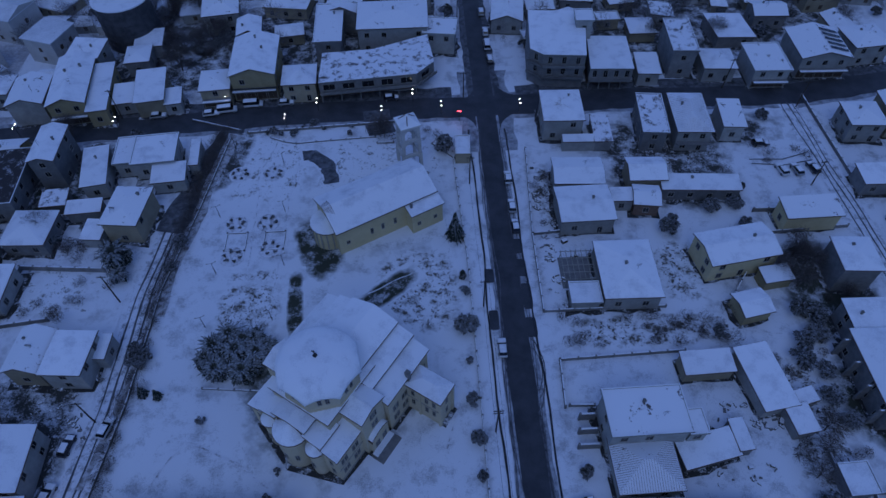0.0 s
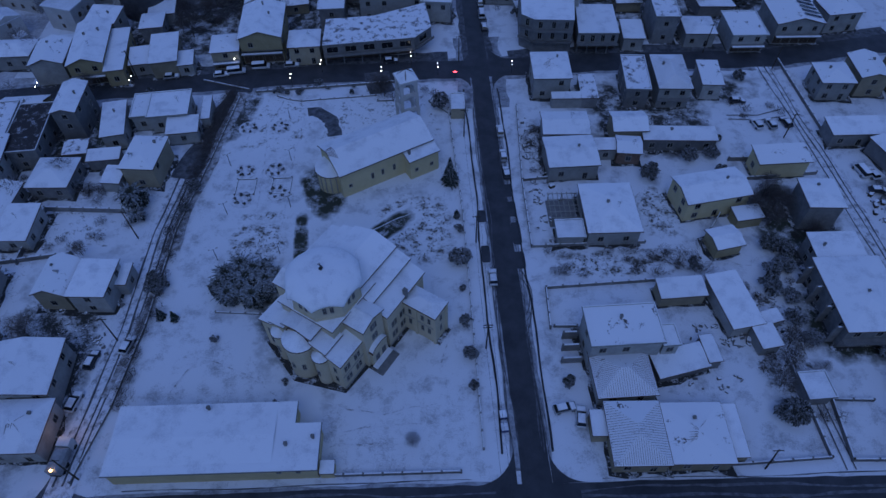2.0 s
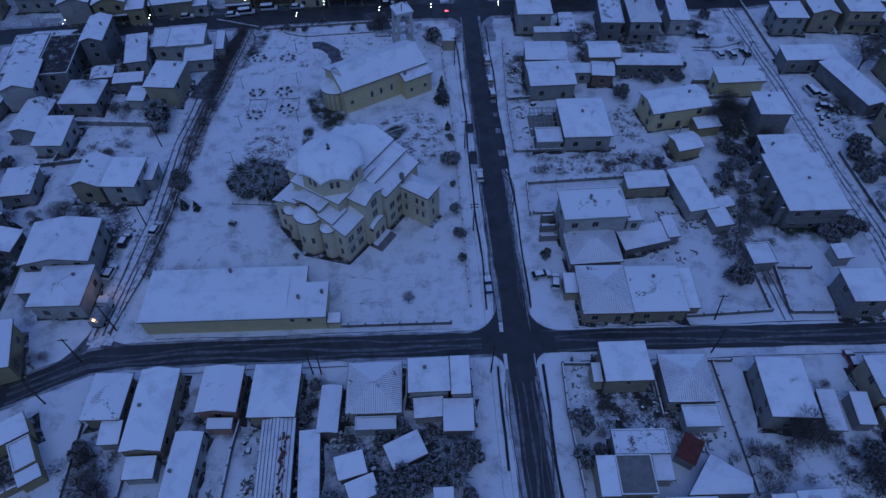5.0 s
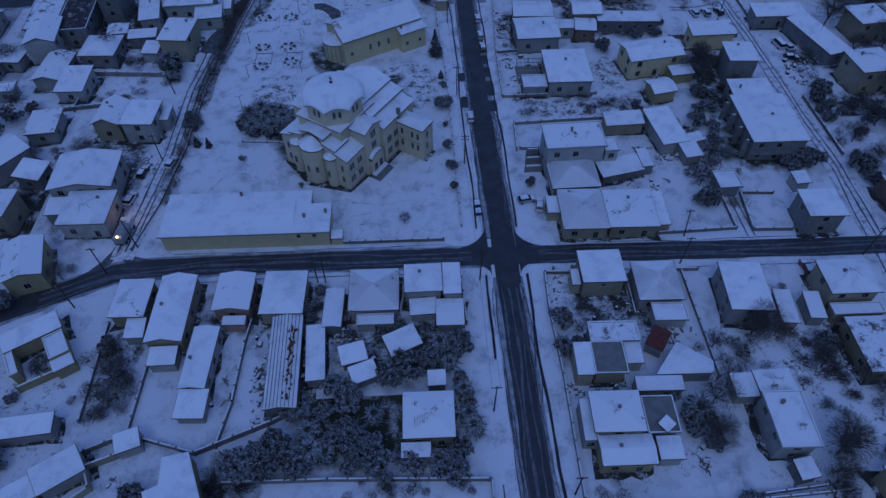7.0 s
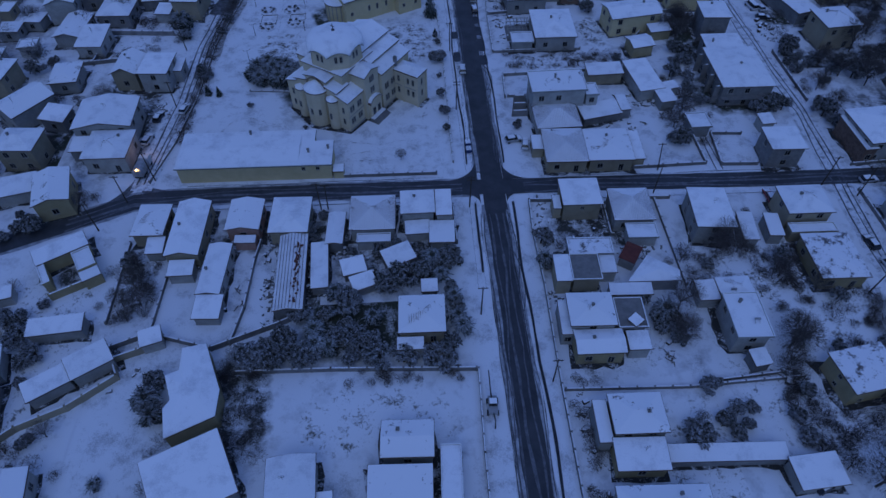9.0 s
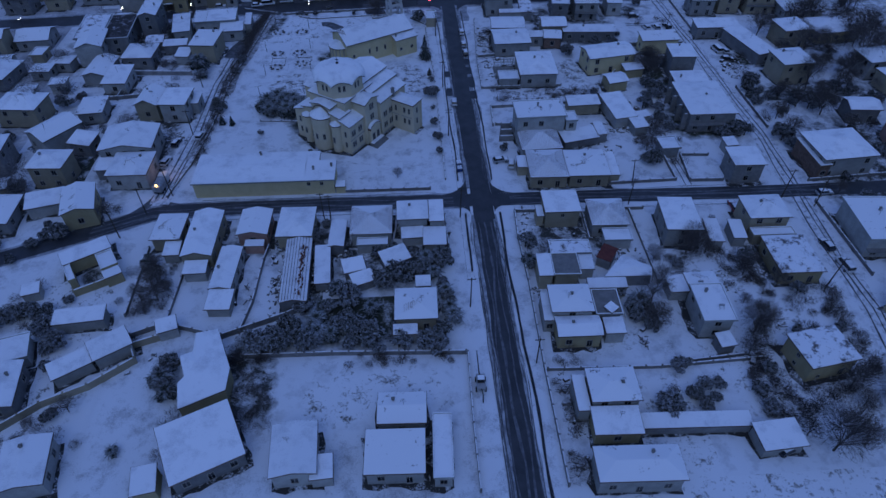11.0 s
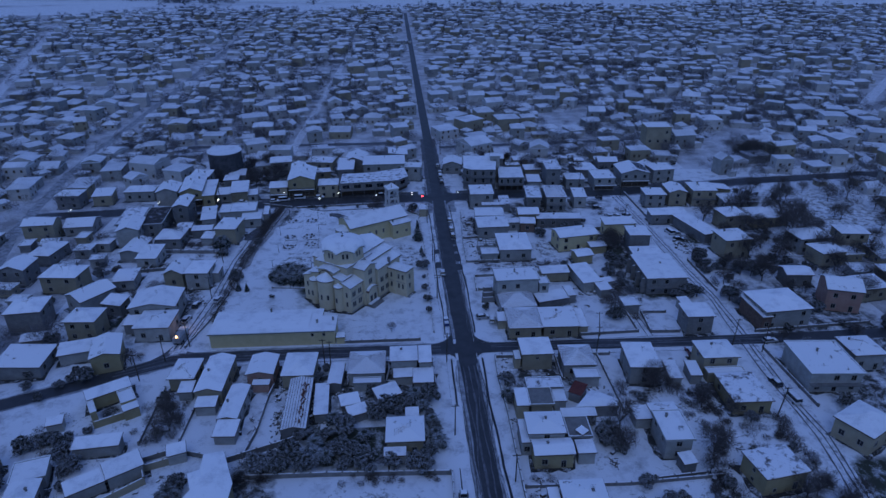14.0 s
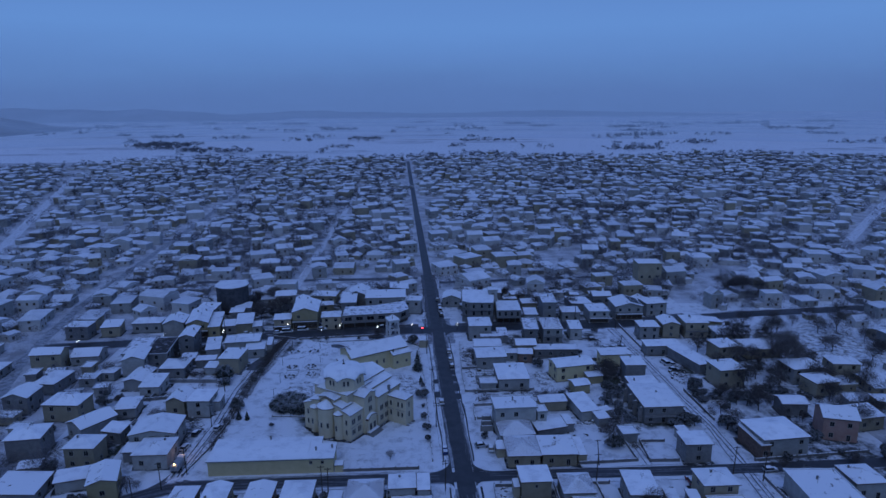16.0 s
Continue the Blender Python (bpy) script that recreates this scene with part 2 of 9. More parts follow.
M_LEAF = snowy("evergreen_leaves", (0.066, 0.066, 0.054), 0.66, 1.14, 0.7, snow=(0.46, 0.48, 0.52))
# frosted, and greyed further so the base colour carries the haze
M_HEDGE = snowy("frosted_hedge_hazed", (0.20, 0.205, 0.22), 0.95, 1.25, 0.5)
# duller than M_SNOW: the low contrast of haze is put into the colour
M_FARROOF = mat("far_roof_snow", (0.56, 0.58, 0.62), (0.79, 0.81, 0.85), 0.7, 0.12, 2.0, 0.1, cut=(0.3, 0.6))
fr = M_FARROOF.node_tree
fr_geo, fr_rng, fr_hsv = fr.nodes.new("ShaderNodeNewGeometry"), fr.nodes.new("ShaderNodeMapRange"), fr.nodes.new("ShaderNodeHueSaturation")
fr_rng.inputs["To Min"].default_value, fr_rng.inputs["To Max"].default_value = 0.84, 1.0
fr.links.new(fr_geo.outputs["Random Per Island"], fr_rng.inputs["Value"])
fr.links.new(fr_rng.outputs[0], fr_hsv.inputs["Value"])
fr_b = fr.nodes["Principled BSDF"].inputs["Base Color"]
fr.links.new(fr_b.links[0].from_socket, fr_hsv.inputs["Color"])
fr.links.new(fr_hsv.outputs[0], fr_b)
# own pale tone on the bell tower; on far walls the paleness is painted haze
M_PALE_HAZED = mat("pale_and_hazed_plaster", (0.44, 0.43, 0.41), (0.54, 0.53, 0.51), 0.85, 0.3, 6.0, 0.1)
M_SNOW_TORN = mat("torn_roof_snow", (0.10, 0.085, 0.08), (0.82, 0.84, 0.87), 0.7, 0.42, 3.0, 0.35, cut=(0.30, 0.37))
# paler than the near twigs: frost plus haze painted into the base colour
M_FARLEAF = snowy("frosted_far_trees_hazed", (0.17, 0.16, 0.165), 1.0, 1.35, 0.5)
M_FROND = snowy("snowy_fronds", (0.065, 0.070, 0.055), 0.76, 1.22, 0.6)
M_CONIFER = snowy("conifer_needles", (0.022, 0.035, 0.024), 0.78, 1.15, 0.6)
M_LAMP = glow("lit_street_lamp", (1.0, 0.97, 0.90), 9.0)
M_RED = glow("red_signal", (1.0, 0.05, 0.08), 9.0)
M_AMBER = glow("amber_beacon", (1.0, 0.55, 0.18), 12.0)
M_WARM = glow("lit_window", (1.0, 0.75, 0.35), 1.2)
M_GLASS = bpy.data.materials.new("window_glass")
M_GLASS.use_nodes = True
_g = M_GLASS.node_tree.nodes["Principled BSDF"]
_g.inputs["Base Color"].default_value = (0.012, 0.014, 0.018, 1)
_g.inputs["Roughness"].default_value = 0.12
WALLS = {"white": M_WHITE, "cream": M_CREAM, "yellow": M_YELLOW, "ochre": M_OCHRE, "grey": M_GREY, "brick": M_BRICK, "pink": M_PINK, "conc": M_CONC}


# ---- mesh helpers ----
def link(name, bm, material, parent=None, label=""):
    me = bpy.data.meshes.new(name)
    bm.normal_update()
    bm.to_mesh(me)
    bm.free()
    for m in material if isinstance(material, (list, tuple)) else (material,):
        me.materials.append(m)
    ob = new(name, me)
    if parent is not None:
        ob.parent = parent
    if label:
        ob["label"] = label
    return ob


part = link


def empty(name, x, y, z=0, rot=0):
    ob = new(name)
    ob.empty_display_size = 0.3
    ob.matrix_basis = pose(x, y, z, 0, 0, rot)
    return ob


def box(bm, x0, x1, y0, y1, z0, z1, mi=0):
    v = [bm.verts.new(p) for p in ((x0, y0, z0), (x1, y0, z0), (x1, y1, z0), (x0, y1, z0), (x0, y0, z1), (x1, y0, z1), (x1, y1, z1), (x0, y1, z1))]
    for q in ((3, 2, 1, 0), (4, 5, 6, 7), (0, 1, 5, 4), (1, 2, 6, 5), (2, 3, 7, 6), (3, 0, 4, 7)):
        bm.faces.new([v[i] for i in q]).material_index = mi
    return v


def hull(bm, points, faces, mi=0):
    v = [bm.verts.new(p) for p in points]
    for q in faces:
        bm.faces.new([v[i] for i in q]).material_index = mi
    return v


def prism(bm, ring, z0, z1, mi=0, top=None):
    """A closed prism over a ring of (x, y); top may be another ring of the same length."""
    top = top or ring
    a = [bm.verts.new((x, y, z0)) for x, y in ring]
    b = [bm.verts.new((x, y, z1)) for x, y in top]
    n = len(ring)
    bm.faces.new(a[::-1]).material_index = mi
    bm.faces.new(b).material_index = mi
    for i in range(n):
        bm.faces.new((a[i], a[(i + 1) % n], b[(i + 1) % n], b[i])).material_index = mi


def tube(bm, p, q, r0, r1, n=6, mi=0):
    p, q = Vector(p), Vector(q)
    d = (q - p).normalized()
    s = d.orthogonal().normalized()
    t = d.cross(s)
    a = [bm.verts.new(p + r0 * (math.cos(k * math.tau / n) * s + math.sin(k * math.tau / n) * t)) for k in range(n)]
    b = [bm.verts.new(q + r1 * (math.cos(k * math.tau / n) * s + math.sin(k * math.tau / n) * t)) for k in range(n)]
    for k in range(n):
        bm.faces.new((a[k], a[(k + 1) % n], b[(k + 1) % n], b[k])).material_index = mi
    bm.faces.new(a[::-1]).material_index = mi
    bm.faces.new(b).material_index = mi


def rim(bm, hx, hy, p, z0, z1):
    """A closed rectangular rim, p wide."""
    loops = [[bm.verts.new((sx * a, sy * b, z)) for sx, sy in ((-1, -1), (1, -1), (1, 1), (-1, 1))] for a, b, z in ((hx, hy, z0), (hx, hy, z1), (hx - p, hy - p, z1), (hx - p, hy - p, z0))]
    for i in range(4):
        a, b = loops[i], loops[(i + 1) % 4]
        for k in range(4):
            bm.faces.new((a[k], a[(k + 1) % 4], b[(k + 1) % 4], b[k]))


def hip_shape(bm, hx, hy, z, rise, t, mi=0):
    """A hipped slab: half sizes, eave height, rise and edge thickness."""
    r = max(abs(hx - hy), 0.02)
    ridge = ((-r, 0), (r, 0)) if hx >= hy else ((0, -r), (0, r))
    pts = [(-hx, -hy, z), (hx, -hy, z), (hx, hy, z), (-hx, hy, z), (-hx, -hy, z + t), (hx, -hy, z + t), (hx, hy, z + t), (-hx, hy, z + t), (*ridge[0], z + t + rise), (*ridge[1], z + t + rise)]
    top = ((4, 5, 9, 8), (5, 6, 9), (6, 7, 8, 9), (7, 4, 8)) if hx >= hy else ((4, 5, 8), (5, 6, 9, 8), (6, 7, 9), (7, 4, 8, 9))
    hull(bm, pts, ((3, 2, 1, 0), (0, 1, 5, 4), (1, 2, 6, 5), (2, 3, 7, 6), (3, 0, 4, 7), *top), mi)


def gable_shape(bm, hx, hy, z, rise, t, along, mi=0):
    """Two sloping slabs that meet at a ridge along x or y."""
    if along == "x":
        sec = ((-hy, 0), (0, rise), (hy, 0), (hy, t), (0, rise + t), (-hy, t))
        a = [(-hx, y, z + h) for y, h in sec]
        b = [(hx, y, z + h) for y, h in sec]
    else:
        sec = ((hx, 0), (0, rise), (-hx, 0), (-hx, t), (0, rise + t), (hx, t))
        a = [(x, -hy, z + h) for x, h in sec]
        b = [(x, hy, z + h) for x, h in sec]
    f = [(i, i + 6, (i + 1) % 6 + 6, (i + 1) % 6) for i in range(6)]
    hull(bm, a + b, [*f, (0, 1, 4, 5), (1, 2, 3, 4), (11, 10, 7, 6), (10, 9, 8, 7)], mi)


def shed_shape(bm, hx, hy, z, rise, t, mi=0):
    """A slab that rises towards +y."""
    pts = [(-hx, -hy, z), (hx, -hy, z), (hx, hy, z + rise), (-hx, hy, z + rise)]
    hull(bm, pts + [(x, y, h + t) for x, y, h in pts], ((3, 2, 1, 0), (4, 5, 6, 7), (0, 1, 5, 4), (1, 2, 6, 5), (2, 3, 7, 6), (3, 0, 4, 7)), mi)


# shared window meshes
def window_mesh(name, w, h):
    bm = bmesh.new()
    t = 0.09
    box(bm, -w / 2 - t, -w / 2, -0.06, 0.05, -t, h + t)
    box(bm, w / 2, w / 2 + t, -0.06, 0.05, -t, h + t)
    box(bm, -w / 2, w / 2, -0.06, 0.05, h, h + t)
    box(bm, -w / 2 - 0.06, w / 2 + 0.06, -0.14, 0.05, -t - 0.05, 0)
    box(bm, -0.03, 0.03, -0.03, 0.04, 0, h)
    me = bpy.data.meshes.new(name)
    bm.to_mesh(me)
    bm.free()
    return me


def pane_mesh(name, w, h):
    bm = bmesh.new()
    box(bm, -w / 2, w / 2, -0.015, 0.01, 0, h)
    me = bpy.data.meshes.new(name)
    bm.to_mesh(me)
    bm.free()
    me.materials.append(M_GLASS)
    return me


WIN = {}
for key, (w_, h_) in {"std": (1.15, 1.35), "small": (0.7, 0.8), "tall": (1.0, 1.9), "slit": (0.55, 1.5), "door": (1.0, 2.1), "shop": (2.2, 2.2), "loggia": (3.0, 1.7)}.items():
    f_ = window_mesh("window", w_, h_)
    WIN[key] = (f_, pane_mesh("pane", w_, h_))
F_PALE, F_SHUT = M_FRAME, M_OPENING
for f_, p_ in WIN.values():
    f_.materials.append(F_PALE)


def window(parent, x, y, z, facing, kind="std", name="window"):
    """A framed window (or door) on a wall; facing: degrees that the outside looks to, in the parent's frame."""
    f_, p_ = WIN[kind]
    o = new(name, f_)
    o.parent = parent
    o.matrix_basis = pose(x, y, z, 0, 0, facing + 90)
    p = new("pane" if name == "window" else "door_leaf", p_)
    p.parent = o
    return o


def facade(parent, hx, hy, z, side, n, kind="std", skip=()):
    """n windows spread along one side ('s', 'n', 'e', 'w') of a block."""
    length = (hx if side in "sn" else hy) * 2
    for i in range(n):
        if i in skip:
            continue
        a = -length / 2 + length * (i + 0.5) / n
        x, y, f = {"s": (a, -hy, -90), "n": (a, hy, 90), "e": (hx, a, 0), "w": (-hx, a, 180)}[side]
        window(parent, x, y, z, f, kind)


def chimney(parent, x, y, z, h=1.1, s=0.6):
    bm = bmesh.new()
    box(bm, -s / 2, s / 2, -s / 2, s / 2, -0.8, h)
    box(bm, -s / 2 - 0.08, s / 2 + 0.08, -s / 2 - 0.08, s / 2 + 0.08, h, h + 0.1)
    box(bm, -s / 2 + 0.05, s / 2 - 0.05, -s / 2 + 0.05, s / 2 - 0.05, h + 0.1, h + 0.25)
    c = part("chimney", bm, M_CONC, parent)
    c.location = (x, y, z)
    return c


def house(x, y, w, d, h, rot=0.0, roof="hip", rise=None, wall="white", storeys=None, over=0.45, ribs=0, ribs_long=False, bare=False, thin=False, sides="se", chim=1, label="", seed=0, name="house", door=True, balcony=False, ridge=None, shop=False):
    """A house with walls, roof edge, lying snow, windows, a door and a chimney. w, d: the roof's size; h: the eaves' height."""
    rg = random.Random(int(x * 31 + y * 17) + seed)
    ob = empty(name, x, y, 0, rot)
    hx, hy = w / 2, d / 2
    o = min(over, w * 0.08, d * 0.08)
    wx, wy = hx - o, hy - o
    if storeys is None:
        storeys = 2 if h > 5.2 else 1
    if h > 8.8:
        storeys = 3
    ridge = ridge or ("x" if w >= d else "y")
    span = min(hx, hy)
    torn = name == "house" and rg.random() < 0.42
    snow = M_SOIL_ROOF if bare == 1 else M_CONC if bare else M_SNOW_THIN if thin else M_SNOW_TORN if torn else M_SNOW
    if rise is None:
        rise = {"hip": 0.34, "gable": 0.36, "flat": 0.0, "shed": 0.16}[roof] * (span if roof != "shed" else d)
    # walls
    bm = bmesh.new()
    if roof == "gable":
        if ridge == "x":
            ring = [(-wy, 0.0), (wy, 0.0), (wy, h), (0, h + rise * wy / hy), (-wy, h)]
            hull(bm, [(-wx, a, b) for a, b in ring] + [(wx, a, b) for a, b in ring], [(4, 3, 2, 1, 0), (5, 6, 7, 8, 9), *[(i, (i + 1) % 5, (i + 1) % 5 + 5, i + 5) for i in range(5)]])
        else:
            ring = [(-wx, 0.0), (wx, 0.0), (wx, h), (0, h + rise * wx / hx), (-wx, h)]
            hull(bm, [(a, -wy, b) for a, b in ring] + [(a, wy, b) for a, b in ring], [(0, 1, 2, 3, 4), (9, 8, 7, 6, 5), *[(i, i + 5, (i + 1) % 5 + 5, (i + 1) % 5) for i in range(5)]])
    elif roof == "shed":
        lo, hi = h, h + rise
        hull(bm, [(-wx, -wy, 0), (wx, -wy, 0), (wx, wy, 0), (-wx, wy, 0), (-wx, -wy, lo), (wx, -wy, lo), (wx, wy, hi), (-wx, wy, hi)], ((3, 2, 1, 0), (4, 5, 6, 7), (0, 1, 5, 4), (1, 2, 6, 5), (2, 3, 7, 6), (3, 0, 4, 7)))
    else:
        box(bm, -wx, wx, -wy, wy, 0, h)
    box(bm, -wx - 0.04, wx + 0.04, -wy - 0.04, wy + 0.04, 0, 0.35)
    part("wall", bm, WALLS[wall], ob)
    # dark strip round the foot of the walls: bare ground with contact shade painted in
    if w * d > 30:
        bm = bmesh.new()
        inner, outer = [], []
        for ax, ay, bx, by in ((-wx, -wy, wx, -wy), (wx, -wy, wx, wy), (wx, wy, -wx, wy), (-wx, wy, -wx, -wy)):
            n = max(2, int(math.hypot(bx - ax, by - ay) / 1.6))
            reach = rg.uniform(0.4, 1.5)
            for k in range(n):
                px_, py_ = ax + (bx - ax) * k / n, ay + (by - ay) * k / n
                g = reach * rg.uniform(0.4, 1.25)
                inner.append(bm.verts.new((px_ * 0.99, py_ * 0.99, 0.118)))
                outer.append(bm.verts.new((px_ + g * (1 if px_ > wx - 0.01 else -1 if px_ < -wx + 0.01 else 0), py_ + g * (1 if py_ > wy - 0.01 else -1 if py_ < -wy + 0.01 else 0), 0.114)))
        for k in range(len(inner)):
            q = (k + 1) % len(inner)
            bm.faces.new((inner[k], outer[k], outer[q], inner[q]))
        part("apron", bm, M_FOOT_STRIP, ob, "dark strip of bare ground and contact shade at the wall foot")
    # roof edge and snow
    t, s = 0.16, 0.20
    bm, bs = bmesh.new(), bmesh.new()
    i_ = 0.07
    if roof == "hip":
        hip_shape(bm, hx, hy, h, rise, t)
        hip_shape(bs, hx - i_, hy - i_, h + t * 0.6, rise * (1 - i_ / span) + 0.06, s)
    elif roof == "gable":
        gable_shape(bm, hx, hy, h, rise, t, ridge)
        gable_shape(bs, hx - i_, hy - i_, h + t * 0.6 + rise * i_ / span * 0.5, rise * (1 - i_ / span) + 0.05, s, ridge)
    elif roof == "shed":
        shed_shape(bm, hx, hy, h, rise, t)
        shed_shape(bs, hx - i_, hy - i_, h + t * 0.6, rise, s)
    else:
        p, ph = 0.22, 0.45
        box(bm, -hx + p, hx - p, -hy + p, hy - p, h - 0.02, h + 0.12)
        box(bs, -hx + p, hx - p, -hy + p, hy - p, h + 0.10, h + 0.30)
        bp = bmesh.new()
        rim(bp, hx, hy, p, h - 0.05, h + ph)
        para = part("parapet", bp, M_CONC if wall in ("conc", "grey", "brick") else WALLS[wall], ob)
        bp = bmesh.new()
        rim(bp, hx - 0.02, hy - 0.02, p - 0.04, h + ph - 0.02, h + ph + 0.09)
        part("parapet_snow", bp, M_SNOW, para)
    if roof != "flat":
        bmesh.ops.bevel(bs, geom=bs.edges[:], offset=0.06, segments=1, affect="EDGES")
    rf = part("roof", bm, M_TILE if roof != "flat" else M_CONC, ob)
    part("roof_snow", bs, snow, rf, "dark bare roof surface with snow remnants" if bare else "thin patchy snow layer" if thin else "wind-smoothed white snow layer")
    if ribs:
        br = bmesh.new()
        if roof == "hip":
            for sx in (-1, 1):
                for k in range(1, ribs):
                    a = -hy + 2 * hy * k / ribs
                    top = min(1.0, (hy - abs(a)) / span) * span
                    tube(br, (sx * (hx - 0.1), a, h + t + s + 0.08), (sx * (hx - top + 0.1), a, h + t + s + 0.05 + rise * top / span), 0.026, 0.022, 4)
            for k in range(1, ribs):
                a = -hx + 2 * hx * k / ribs
                top = min(1.0, (hx - abs(a)) / span) * span
                tube(br, (a, -hy + 0.1, h + t + s + 0.08), (a, -hy + top, h + t + s + 0.05 + rise * top / span), 0.026, 0.022, 4)
        elif ribs_long:
            for k in range(1, ribs):
                q = -hx + 2 * hx * k / ribs
                zz = h + t + s + 0.05 + rise * (1 - abs(q) / hx)
                tube(br, (q, -hy + 0.1, zz), (q, hy - 0.1, zz), 0.05, 0.05, 4)
        else:
            along_x = ridge == "y"
            L = hy if along_x else hx
            for k in range(1, ribs):
                a = -L + 2 * L * k / ribs
                for sg in (-1, 1):
                    if along_x:
                        tube(br, (sg * (hx - 0.1), a, h + t + s + 0.05), (sg * 0.1, a, h + t + s + 0.05 + rise), 0.04, 0.04, 4)
                    else:
                        tube(br, (a, sg * (hy - 0.1), h + t + s + 0.05), (a, sg * 0.1, h + t + s + 0.05 + rise), 0.04, 0.04, 4)
        tagged(part("roof_ribs", br, M_TILE, rf, "dark ribs of the roof sheets showing through"), kind="stuff")
    if roof == "hip" and not ribs and not thin and rise > 0.6 and rg.random() < 0.3:
        # wind-bared tile rows beside the hips and a broken ridge line
        br = bmesh.new()
        lift = t + s + 0.05
        half = max(abs(hx - hy), 0.02)
        for sx in (-1, 1):
            tip = (sx * half, 0) if hx >= hy else (0, sx * half)
            for sy in (-1, 1):
                foot = (sx * hx, sy * hy) if hx >= hy else (sy * hx, sx * hy)
                f0, f1 = 0.04, rg.uniform(0.1, 0.35)
                p0 = [tip[q] + (foot[q] - tip[q]) * f0 for q in (0, 1)]
                p1 = [tip[q] + (foot[q] - tip[q]) * f1 for q in (0, 1)]
                tube(br, (*p0, h + lift + rise * (1 - f0)), (*p1, h + lift + rise * (1 - f1)), 0.028, 0.02, 4)
        side = rg.choice((-1, 1))
        for k in range(rg.choice((3, 5, 7))):
            a = (k + 1) * 0.42
            drop = min(span * 0.8, a + rg.uniform(0.2, 1.3))
            if hx >= hy:
                tube(br, (half + a * 0.0 - k * 0.42, side * a * 0.3, h + lift + rise * (1 - a * 0.3 / span)), (half - k * 0.42, side * drop * 0.8, h + lift + rise * (1 - drop * 0.8 / span)), 0.035, 0.025, 4)
            else:
                tube(br, (side * a * 0.3, half - k * 0.42, h + lift + rise * (1 - a * 0.3 / span)), (side * drop * 0.8, half - k * 0.42, h + lift + rise * (1 - drop * 0.8 / span)), 0.035, 0.025, 4)
        tagged(part("bare_tiles", br, M_TILE, rf, "dark tile rows bared by the wind"), kind="stuff")
    # windows and door
    level = h / storeys
    for k in range(storeys):
        z = k * level + max(0.7, level * 0.33)
        for sd in ("" if h < 3.3 and name != "house" else sides):
            length = (wx if sd in "sn" else wy) * 2
            n = max(1, int(length / 3.9))
            kind = "small" if level < 2.6 else "std"
            if shop and k == 0 and sd == "s":
                facade(ob, wx, wy, 0.3, sd, max(2, int(length / 2.5)), "shop")
                # dark panel across the ground floor paints the shade of a deep recess
                bb = bmesh.new()
                box(bb, -wx + 0.2, wx - 0.2, -wy - 0.03, -wy, 0.1, level - 0.2)
                part("shopfront", bb, M_OPENING, ob, "dark brown shopfront panel with recess shade in its colour")
                continue
            skip = (n // 2,) if (door and k == 0 and sd == sides[0] and n > 1) else ()
            skip = skip or tuple(q for q in range(n) if rg.random() < 0.22)
            facade(ob, wx, wy, z, sd, n, kind, skip)
            if door and k == 0 and sd == sides[0] and n > 1:
                a = -length / 2 + length * (n // 2 + 0.5) / n
                px_, py_, f = {"s": (a, -wy, -90), "n": (a, wy, 90), "e": (wx, a, 0), "w": (-wx, a, 180)}[sd]
                window(ob, px_, py_, 0.12, f, "door", "door")
    if shop:
        bb = bmesh.new()
        box(bb, -wx, wx, -wy - 1.7, -wy, level - 0.18, level)
        can = part("canopy", bb, M_CONC, ob)
        bb = bmesh.new()
        box(bb, -wx + 0.1, wx - 0.1, -wy - 1.6, -wy - 0.9, level, level + 0.1)
        part("canopy_snow", bb, M_SNOW, can)
    if balcony and storeys > 1:
        for k in range(1, storeys):
            bb = bmesh.new()
            z = k * level
            box(bb, -wx, wx, -wy - 1.3, -wy, z - 0.14, z)
            for j in range(int(w / 0.35)):
                xx = -wx + 0.1 + j * 0.35
                if xx < wx:
                    box(bb, xx - 0.02, xx + 0.02, -wy - 1.28, -wy - 1.24, z, z + 0.95)
            box(bb, -wx, wx, -wy - 1.3, -wy - 1.22, z + 0.95, z + 1.0)
            part("balcony", bb, M_CONC, ob)
    for k in range(chim):
        cx, cy = rg.uniform(-0.55, 0.55) * hx, rg.uniform(-0.1, 0.6) * hy
        zz = h + 0.2
        if roof in ("hip", "gable"):
            f = min(1 - abs(cx) / hx, 1 - abs(cy) / hy) if roof == "hip" else (1 - abs(cy) / hy if ridge == "x" else 1 - abs(cx) / hx)
            zz = h + rise * f * (1.0 if roof == "gable" else hx / span if False else 1.0)
        elif roof == "shed":
            zz = h + rise * (cy + hy) / d
        chimney(ob, cx, cy, zz, rg.uniform(0.6, 1.0), rg.uniform(0.35, 0.5))
    if name == "house" and h > 3.2 and not bare and rg.random() < 0.45:
        # a rooftop water heater or aerial
        bm = bmesh.new()
        ax, ay = rg.uniform(-0.5, 0.5) * hx, rg.uniform(-0.5, 0.2) * hy
        zz = h + 0.25 + (rise * 0.6 if roof in ("hip", "gable") else rise * 0.5 if roof == "shed" else 0.0)
        if rg.random() < 0.75:
            tube(bm, (ax, ay, zz - 0.6), (ax, ay, zz + 2.0), 0.035, 0.025, 5)
            for q in (1.2, 1.55, 1.9):
                tube(bm, (ax - 0.5, ay, zz + q), (ax + 0.5, ay, zz + q), 0.02, 0.02, 4)
            part("aerial", bm, M_METAL, ob)
        else:
            tube(bm, (ax - 0.5, ay, zz + 0.65), (ax + 0.5, ay, zz + 0.65), 0.2, 0.2, 10)
